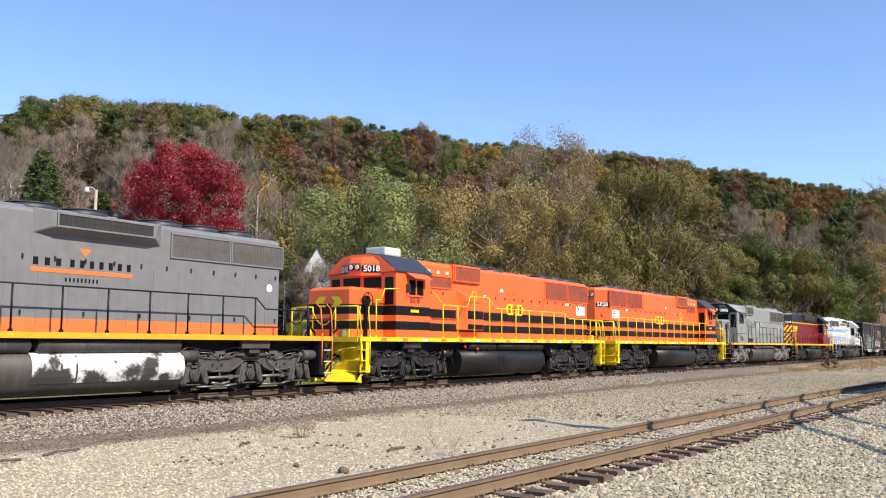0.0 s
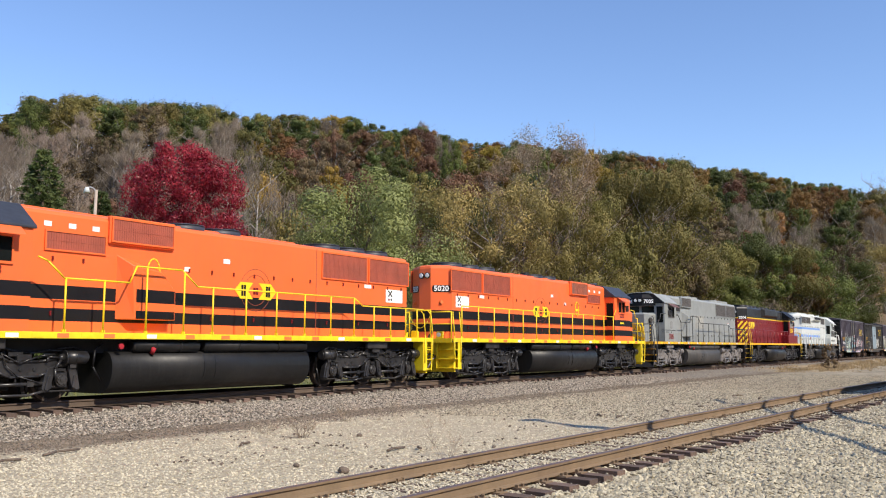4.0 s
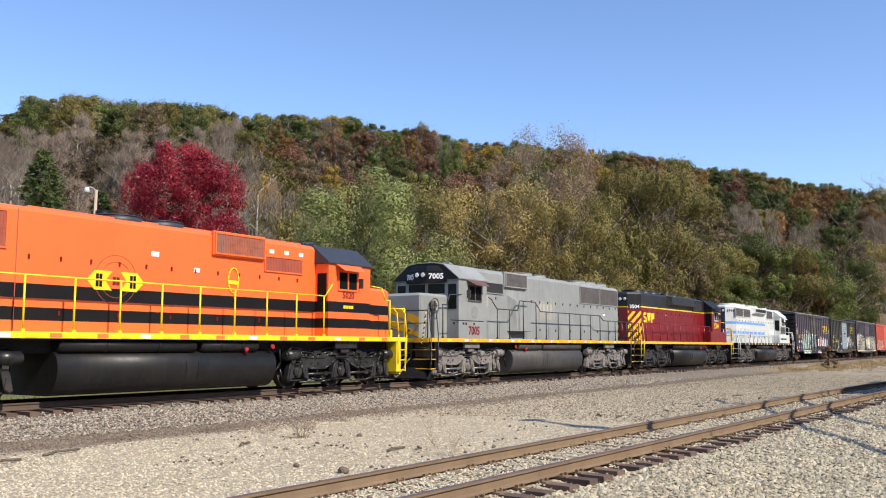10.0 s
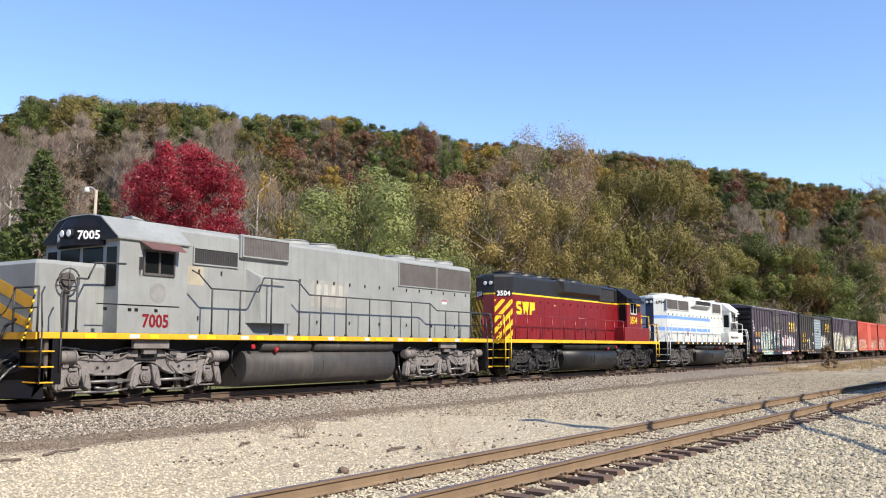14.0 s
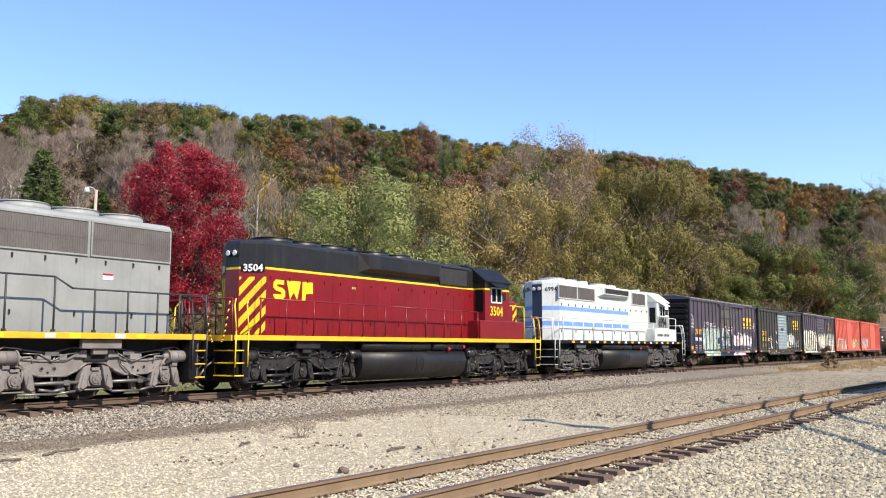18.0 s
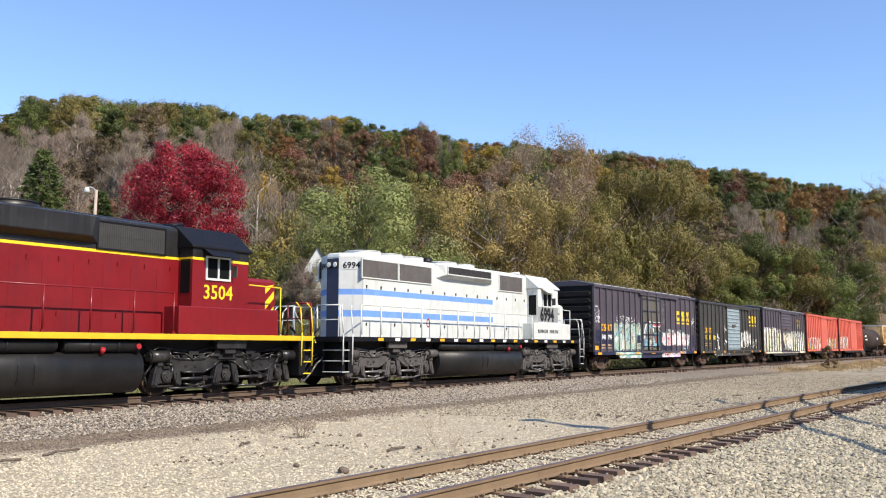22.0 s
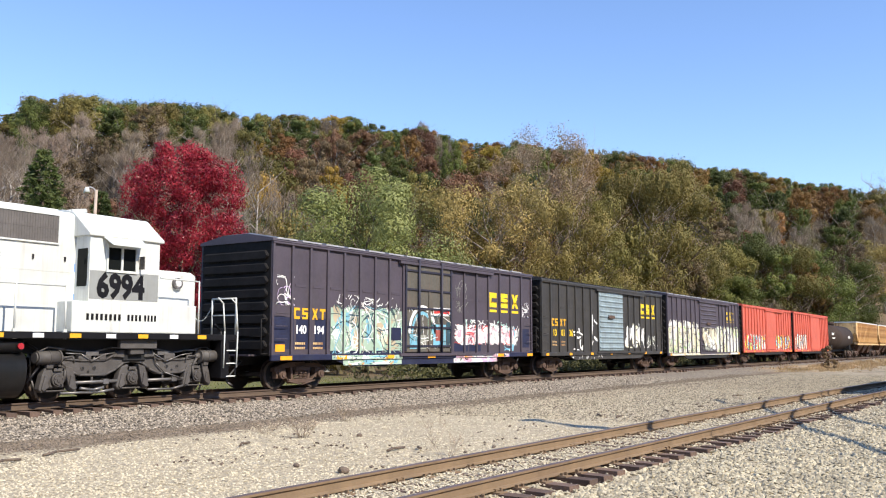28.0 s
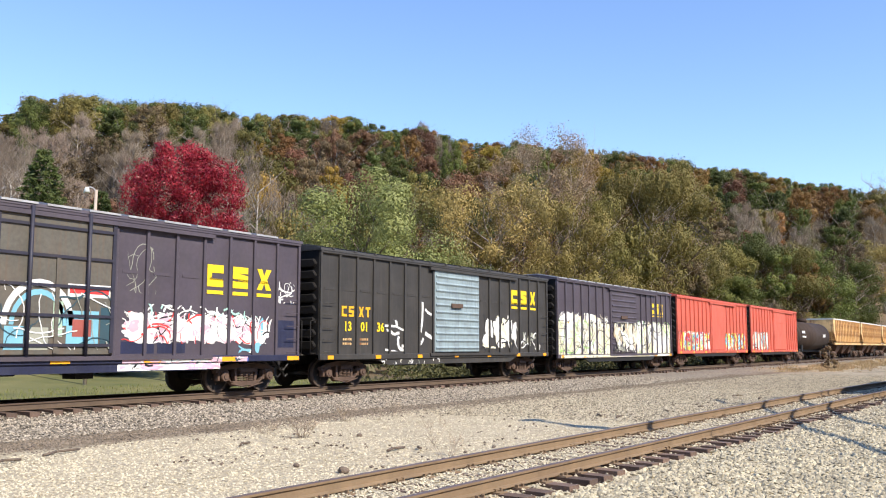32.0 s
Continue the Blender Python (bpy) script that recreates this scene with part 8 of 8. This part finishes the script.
    # scrub closing the far end of the line
    for i in range(60):
        u = rng.uniform(0.38, 0.53)
        dep = rng.uniform(9.5 + 20.13, 26 + 20.13) / (0.543 - 0.8377 * u)
        if dep > 420:
            continue
        x, y = view_place(u, dep)
        k = rng.choice(("olive", "green", "brown", "twig", "sage"))
        sc = rng.uniform(0.9, 1.4)
        tree(x, y, 8, rng.choice(pool[k]), rng.choice(st), 3.2 * sc, sc, names[k], "shrubs along the line", rng.uniform(0, 360), name="shrub")
    for px, dep, sc, k, cz in spots:
        u = (px - 784) / 1601
        far = (10.5 + 4.0 * sc + 20.13) / (0.543 - 0.8377 * u)
        if far > dep:
            sc, cz, dep = sc * (far / dep) ** 0.8, cz * (far / dep) ** 0.8, far
        x, y = view_place(u, dep)
        tree(x, y, 8, rng.choice(pool[k]), rng.choice(st), cz, sc, names[k], "shrubs along the line", rng.uniform(0, 360), name="shrub")


def stones(name, mat, n, place_at, size, seed, label):
    """Loose broken stones, one joined scatter."""
    rng = np.random.default_rng(seed)
    base = np.array([(1, 0, 0), (0.3, 0.95, 0.1), (-0.8, 0.6, 0), (-0.9, -0.5, 0.1), (0.2, -1, 0), (0.1, 0.1, 0.75), (0, 0, -0.5)])
    tri = np.array([(0, 1, 5), (1, 2, 5), (2, 3, 5), (3, 4, 5), (4, 0, 5), (1, 0, 6), (2, 1, 6), (3, 2, 6), (4, 3, 6), (0, 4, 6)])
    p = place_at(rng, n)
    n = len(p)
    a = rng.uniform(0, 6.28, n)
    s = size * rng.uniform(0.55, 1.35, n)
    v = base[None] * rng.uniform(0.7, 1.3, (n, 7, 3)) * s[:, None, None]
    tl = rng.uniform(-0.6, 0.6, n)
    y, z = v[:, :, 1].copy(), v[:, :, 2].copy()
    v[:, :, 1], v[:, :, 2] = y * np.cos(tl)[:, None] - z * np.sin(tl)[:, None], y * np.sin(tl)[:, None] + z * np.cos(tl)[:, None]
    x, y = v[:, :, 0].copy(), v[:, :, 1].copy()
    v[:, :, 0], v[:, :, 1] = x * np.cos(a)[:, None] - y * np.sin(a)[:, None], x * np.sin(a)[:, None] + y * np.cos(a)[:, None]
    v += p[:, None, :]
    f = (tri[None] + (np.arange(n) * 7)[:, None, None]).reshape(-1, 3)
    me = bpy.data.meshes.new(name)
    me.from_pydata(v.reshape(-1, 3).tolist(), [], f.tolist())
    me.materials.append(mat)
    tagged(new(name, me), label, kind="stuff")


def build_stones():
    def near(rng, n):
        # yard gravel in front of and around the siding
        u = rng.uniform(-0.56, 0.52, n)
        d = 6.0 + 32.0 * rng.uniform(0, 1, n) ** 1.7
        x = EYE.x + d * (0.8328 + 0.54611 * u)
        y = EYE.y + d * (0.54299 - 0.83771 * u)
        out = []
        for a, b in zip(x, y):
            s = abs(b - siding_y(a))
            if b > -5.8 + 0.5 * math.sin(a * 0.45) + 0.25 * math.sin(a * 1.3) or (abs(s - 0.755) < 0.1):
                continue
            out.append((a, b, ground_z(a, b) + (0.0 if s > 1.4 else 0.02)))
        return np.array(out)

    def line(rng, n):
        x = rng.uniform(5, 48, n)
        y = -0.95 - 3.5 * rng.uniform(0, 1, n) ** 1.25
        k = (np.abs(y) > 1.25) | (rng.uniform(0, 1, n) < 0.4)
        x, y = x[k], y[k]
        return np.array([(a, b, ground_z(a, b) + 0.005) for a, b in zip(x, y)])
    def left(rng, n):
        p = near(rng, n)
        return p[[b > siding_y(a) - 1.3 for a, b in p[:, :2]]]

    def right(rng, n):
        p = near(rng, n)
        return p[[b <= siding_y(a) - 1.3 for a, b in p[:, :2]]]
    def far(rng, n):
        x = rng.uniform(20, 62, n)
        y = rng.uniform(-17, -5.6, n)
        return np.array([(a, b, ground_z(a, b)) for a, b in zip(x, y) if abs(abs(b - siding_y(a)) - 0.755) > 0.1])
    def toe(rng, n):
        x = rng.uniform(5, 60, n)
        y = rng.normal(-5.15, 0.5, n)
        return np.array([(a, b, ground_z(a, b)) for a, b in zip(x, y)])

    def litter(rng, n):
        out = []
        for a, b in zip(rng.uniform(9, 52, n), rng.uniform(-12.5, -5.4, n)):
            if noise.noise((a * 0.35, b * 0.8, 3.0)) > 0.12 and abs(abs(b - siding_y(a)) - 0.755) > 0.15:
                out.append((a, b, ground_z(a, b) + 0.01))
        return np.array(out)
    stones("dark_grit", STONE_D, 26000, toe, 0.024, 9, "dark grit at the foot of the ballast")
    stones("wood_chips", BARK, 1700, litter, 0.034, 10, "dark wood chips scattered on the gravel")
    stones("distant_gravel", STONE_F, 60000, far, 0.032, 6, "pale limestone gravel along the line")
    stones("yard_gravel", STONE_L, 110000, left, 0.020, 1, "fine pale crushed limestone gravel")
    stones("coarse_gravel", STONE_C, 90000, right, 0.040, 3, "coarse pale limestone gravel beside the siding")
    stones("track_ballast", STONE_B, 48000, line, 0.031, 2, "grey crushed ballast stones")


def build_yard():
    """Lamp post, house, shed, unseen shadow casters, wires, weeds and dry grass."""
    rng = random.Random(31)
    # street lamp on a wooden pole behind the line
    x, y = view_place((160 - 784) / 1601, 46)
    z = ground_z(x, y)
    root = tagged(empty("street_lamp"), "leaning wooden pole with a small curved lamp arm", "street lamp")
    root.matrix_basis = pose(x, y, z, 0, 1.2, 0)
    bm = bmesh.new()
    cyl(bm, (0, 0, -0.3), (0, 0, 9.9), 0.10, 12, 0.075)
    part("pole", bm, POLEWOOD, root)
    bm = bmesh.new()
    tube(bm, [(0, 0, 9.7), (-0.1, 0.05, 9.95), (-0.28, 0.12, 10.02), (-0.4, 0.2, 9.95)], 0.03, 8)
    part("arm", bm, GALV, root)
    bm = bmesh.new()
    cyl(bm, (-0.42, 0.2, 9.98), (-0.42, 0.2, 9.7), 0.09, 12, 0.17)
    part("lamp_head", bm, WHITE, root)
    # white gabled house seen through the brush
    x, y = view_place((562 - 784) / 1601, 68)
    z = ground_z(x, y)
    root = tagged(empty("house"), "small white gabled house behind the brush", "house")
    root.matrix_basis = pose(x, y, z, 0, 0, 41)
    bm = bmesh.new()
    prism_x(bm, [(-1.0, -0.3), (1.0, -0.3), (1.0, 7.0), (0, 8.7), (-1.0, 7.0)], -3.0, 4.0)
    wall = part("wall", bm, WHITE, root)
    for k in range(40):
        bm = bmesh.new()
        zz = 0.3 + k * 0.17
        box(bm, -3.02, -3.0, -1.0, 1.0, zz, zz + 0.02)
        part("clapboard_edge", bm, GREY, wall)
    for sgn in (-1, 1):
        bm = bmesh.new()
        prism_x(bm, [(0, 8.78), (sgn * 1.15, 6.85), (sgn * 1.15, 6.75), (0, 8.68)], -3.1, 4.25)
        part("roof", bm, TRUCK_M, root)
    bm = bmesh.new()
    box(bm, -3.03, -3.0, -0.3, 0.3, 4.2, 5.0)
    part("window", bm, GLASS, root)
    # low red shed by the conifers
    x, y = view_place((112 - 784) / 1601, 66)
    z = ground_z(x, y)
    root = tagged(empty("shed"), "low dark red shed with a shallow roof", "shed")
    root.matrix_basis = pose(x, y, z, 0, 0, 30)
    bm = bmesh.new()
    box(bm, -3, 3, -2, 2, -0.3, 4.6)
    part("wall", bm, MAROON, root)
    bm = bmesh.new()
    prism_x(bm, [(-2.3, 4.5), (0, 5.6), (2.3, 4.5), (2.3, 4.4), (-2.3, 4.4)], -3.2, 3.2)
    part("roof", bm, TRUCK_R, root)
    # unseen mast added behind the viewer so its head throws a shadow on the gravel
    root = tagged(empty("mast"), "unseen slender mast added to cast a shadow on the gravel", "mast")
    root.matrix_basis = pose(14.6, -19.6, ground_z(14.6, -19.6), 0, 21.0, 0)
    bm = bmesh.new()
    cyl(bm, (0, 0, -0.3), (0, 0, 9.6), 0.022, 10, 0.02)
    part("pole", bm, GALV, root)
    bm = bmesh.new()
    cyl(bm, (0, 0, 6.0), (0, 0, 9.6), 0.12, 10, 0.09)
    part("collar", bm, GALV, root)
    bm = bmesh.new()
    box(bm, -0.2, 0.16, -0.18, 0.18, 7.3, 7.95)
    part("junction_box", bm, GALV, root)
    bm = bmesh.new()
    box(bm, -0.32, 0.26, -0.09, 0.09, 9.3, 9.55)
    part("crossarm", bm, POLEWOOD, root)
    # overhead wires between poles outside the view
    cot = 1 / math.tan(SUN_EL)
    sh = Vector((-SUN_AZ.x, -SUN_AZ.y, 0)).normalized() * cot
    for a, b, far in (((26.7, -12.9), (15.94, -18.05), 4.2), ((29.7, -13.3), (20.3, -17.5), 1.4)):
        pa, pb = Vector((*a, -0.45)), Vector((*b, -0.45))
        d = (pb - pa).normalized()
        hgt = 7.4
        off = Vector((0, 0, hgt)) - sh * hgt
        p0, p1 = pa + off - d * far, pb + off + d * 30
        root = tagged(empty("overhead_wire"), "black overhead cable between wooden poles", "cable")
        bm = bmesh.new()
        cyl(bm, p0, p1, 0.065, 8)
        part("cable", bm, BLACKP, root)
        for p in (p0, p1):
            bm = bmesh.new()
            cyl(bm, (p.x, p.y, -0.7), (p.x, p.y, p.z + 0.3), 0.07, 10)
            part("pole", bm, POLEWOOD, root)
    # unseen shed added outside the view to shade the far end of the siding
    root = tagged(empty("shade_shed"), "unseen plain timber shed added to shade the siding", "shed")
    root.matrix_basis = pose(40.5, -22.3, ground_z(40.5, -22.3), 0, 0, 4)
    bm = bmesh.new()
    box(bm, -9, 9, -2.4, 2.4, -0.3, 5.2)
    part("wall", bm, WOODTIE, root)
    bm = bmesh.new()
    prism_x(bm, [(-2.7, 5.1), (0, 6.0), (2.7, 5.1), (2.7, 5.0), (-2.7, 5.0)], -9.3, 9.3)
    part("roof", bm, TRUCK_R, root)
    # dry weeds in the gravel
    stalk = [material("dry_stalk", (0.40, 0.32, 0.23), 0.9, vary=0.2), material("grey_stalk", (0.28, 0.22, 0.17), 0.9, vary=0.2)]
    for px, py, hgt, n in ((640, 700, 0.75, 16), (612, 745, 0.45, 22), (535, 772, 0.4, 34), (790, 802, 0.42, 9), (768, 770, 0.5, 8), (665, 742, 0.45, 10), (690, 735, 0.4, 10),
                           (470, 765, 0.25, 20), (830, 735, 0.35, 8)):
        d = (Vector((0.8328, 0.54299, 0.10777)) + Vector((0.54611, -0.83771, 0)) * ((px - 784) / 1601.24) - Vector((-0.09059, -0.05837, 0.99418)) * ((py - 441) / 1601.24))
        k = (-0.44 - EYE.z) / d.z
        p = EYE + d * k
        root = tagged(empty("weed"), "dry leafless weed growing out of the gravel", "weed", group="weeds in the gravel")
        root.matrix_basis = pose(p.x, p.y, ground_z(p.x, p.y))
        for s in range(n):
            bm = bmesh.new()
            a, l = rng.uniform(0, 6.28), hgt * rng.uniform(0.5, 1.0)
            b = Vector((0.12 * math.cos(a) * rng.random(), 0.12 * math.sin(a) * rng.random(), -0.02))
            m = b + Vector((0.10 * math.cos(a), 0.10 * math.sin(a), l * 0.55))
            e = m + Vector((0.14 * math.cos(a + 0.6), 0.14 * math.sin(a + 0.6), l * 0.45))
            tube(bm, [b, m, e], 0.003, 4)
            for q in range(3):
                c = m.lerp(e, q / 3)
                tube(bm, [c, c + Vector((rng.uniform(-0.1, 0.1), rng.uniform(-0.1, 0.1), 0.1))], 0.003, 3)
            part("stem", bm, stalk[s % 2], root)
    for px, py, ln, rot in ((108, 801, 0.9, 20), (432, 786, 0.5, 30), (700, 795, 0.6, 10), (742, 792, 0.25, 50), (1060, 735, 0.6, 35), (1095, 738, 0.7, 15), (1240, 722, 0.5, 5), (1345, 705, 1.2, 12), (1305, 700, 0.8, -8), (12, 819, 0.5, 15), (1180, 728, 0.5, 30)):
        d = (Vector((0.8328, 0.54299, 0.10777)) + Vector((0.54611, -0.83771, 0)) * ((px - 784) / 1601.24) - Vector((-0.09059, -0.05837, 0.99418)) * ((py - 441) / 1601.24))
        p = EYE + d * ((-0.44 - EYE.z) / d.z)
        root = tagged(empty("stick"), "weathered broken stick lying on the gravel", "stick", group="sticks on the gravel")
        root.matrix_basis = pose(p.x, p.y, ground_z(p.x, p.y) + 0.035, 0, 0, rot)
        bm = bmesh.new()
        tube(bm, [(-ln / 2, 0, 0), (-ln * 0.1, 0.03, 0.015), (ln / 2, -0.02, 0)], 0.022, 6)
        part("branch", bm, BARK, root)
    for px, py, r in ((525, 822, 0.05), (608, 827, 0.085), (636, 770, 0.06)):
        d = (Vector((0.8328, 0.54299, 0.10777)) + Vector((0.54611, -0.83771, 0)) * ((px - 784) / 1601.24) - Vector((-0.09059, -0.05837, 0.99418)) * ((py - 441) / 1601.24))
        p = EYE + d * ((-0.44 - EYE.z) / d.z)
        bm = bmesh.new()
        bmesh.ops.create_icosphere(bm, subdivisions=2, radius=r)
        for v in bm.verts:
            v.co *= 1 + 0.3 * noise.noise(v.co * 9 + Vector((px, 0, 0)))
            v.co.z *= 0.7
        root = tagged(empty("rock"), "dark brown rock lying on the gravel", "rock")
        root.matrix_basis = pose(p.x, p.y, ground_z(p.x, p.y) + 0.5 * r)
        part("lump", bm, BARK, root)
    # tan grass on the bank and a dark bush in it
    bm_v, bm_f = [], []
    for i in range(40000):
        x = rng.uniform(66, 140)
        y = -5.6 + rng.gauss(0, 1.0) * 1.5 if rng.random() < 0.85 else rng.uniform(-10, -2.5)
        if y > -2.2 or noise.noise((x * 0.35, y * 0.9, 0)) < 0.06:
            continue
        if x < 74 and rng.random() < (74 - x) / 8:
            continue
        z = ground_z(x, y)
        h, w, a = rng.uniform(0.05, 0.30), 0.024, rng.uniform(0, 6.28)
        lx, ly = rng.uniform(-0.12, 0.12), rng.uniform(-0.12, 0.12)
        k = len(bm_v)
        bm_v += [(x - w * math.cos(a), y - w * math.sin(a), z - 0.02), (x + w * math.cos(a), y + w * math.sin(a), z - 0.02), (x + lx, y + ly, z + h)]
        bm_f.append((k, k + 1, k + 2))
    me = bpy.data.meshes.new("dry_grass")
    me.from_pydata(bm_v, [], bm_f)
    me.materials.append(leaf_material("straw_blades", (0.33, 0.25, 0.13), (0.52, 0.41, 0.23), 0.8))
    tagged(new("dry_grass", me), "tan dry grass along the ballast", kind="stuff")
    c = crown_mesh("weed_bush_crown", LEAF["brown"], 0.5, 0.85, 2600, 0.055, 5, 22, 0.5)
    t = trunk_mesh("weed_bush_trunk", 1.2, 0.02, 6, 0.4, 3, BARK, 0.1)
    tree(74.5, -6.8, 1.2, c, t, 0.95, 1.1, "small dark bush on the ballast bank", "", 0, name="bush")
    # green grass verge behind the line
    v, f = [], []
    for i in range(14000):
        x, y = rng.uniform(0, 46), 4.2 + 14 * rng.random() ** 1.5
        z = ground_z(x, y)
        h, w, a = rng.uniform(0.05, 0.16), 0.025, rng.uniform(0, 6.28)
        k = len(v)
        v += [(x - w * math.cos(a), y - w * math.sin(a), z - 0.02), (x + w * math.cos(a), y + w * math.sin(a), z - 0.02), (x + rng.uniform(-0.06, 0.06), y + rng.uniform(-0.06, 0.06), z + h)]
        f.append((k, k + 1, k + 2))
    me = bpy.data.meshes.new("grass")
    me.from_pydata(v, [], f)
    me.materials.append(leaf_material("grass_blades", (0.10, 0.12, 0.030), (0.20, 0.19, 0.062), 0.7))
    tagged(new("grass", me), "short green grass behind the railway", kind="stuff")


def motions():
    """The whole train rolls towards -x at a walking jog, and its wheels turn with it."""
    step = [0, 15.908, 31.436, 46.992, 62.492, 77.668, 93.128, 108.464, 123.620]
    times = [4.0 * i for i in range(9)]

    def gone(t):
        return float(np.interp(t, times, step))
    for thing, middle, turned in TRAIN:
        walk(thing, [(t, pose(middle - s, 0, 0, 0, 0, 180 if turned else 0)) for t, s in zip(times, step)])
    for ob, x, r, turned in ROLLING:
        rows = []
        for k in range(241):
            t = k * 32.0 / 240
            rows.append((t, pose(x, 0, r, 0, math.degrees(gone(t) / r) * (1 if turned else -1), 0)))
        walk(ob, rows)


build_ground()
build_brush()
build_near_trees()
build_woods()
build_undergrowth()
build_train()
build_tracks()
build_stones()
build_yard()
motions()
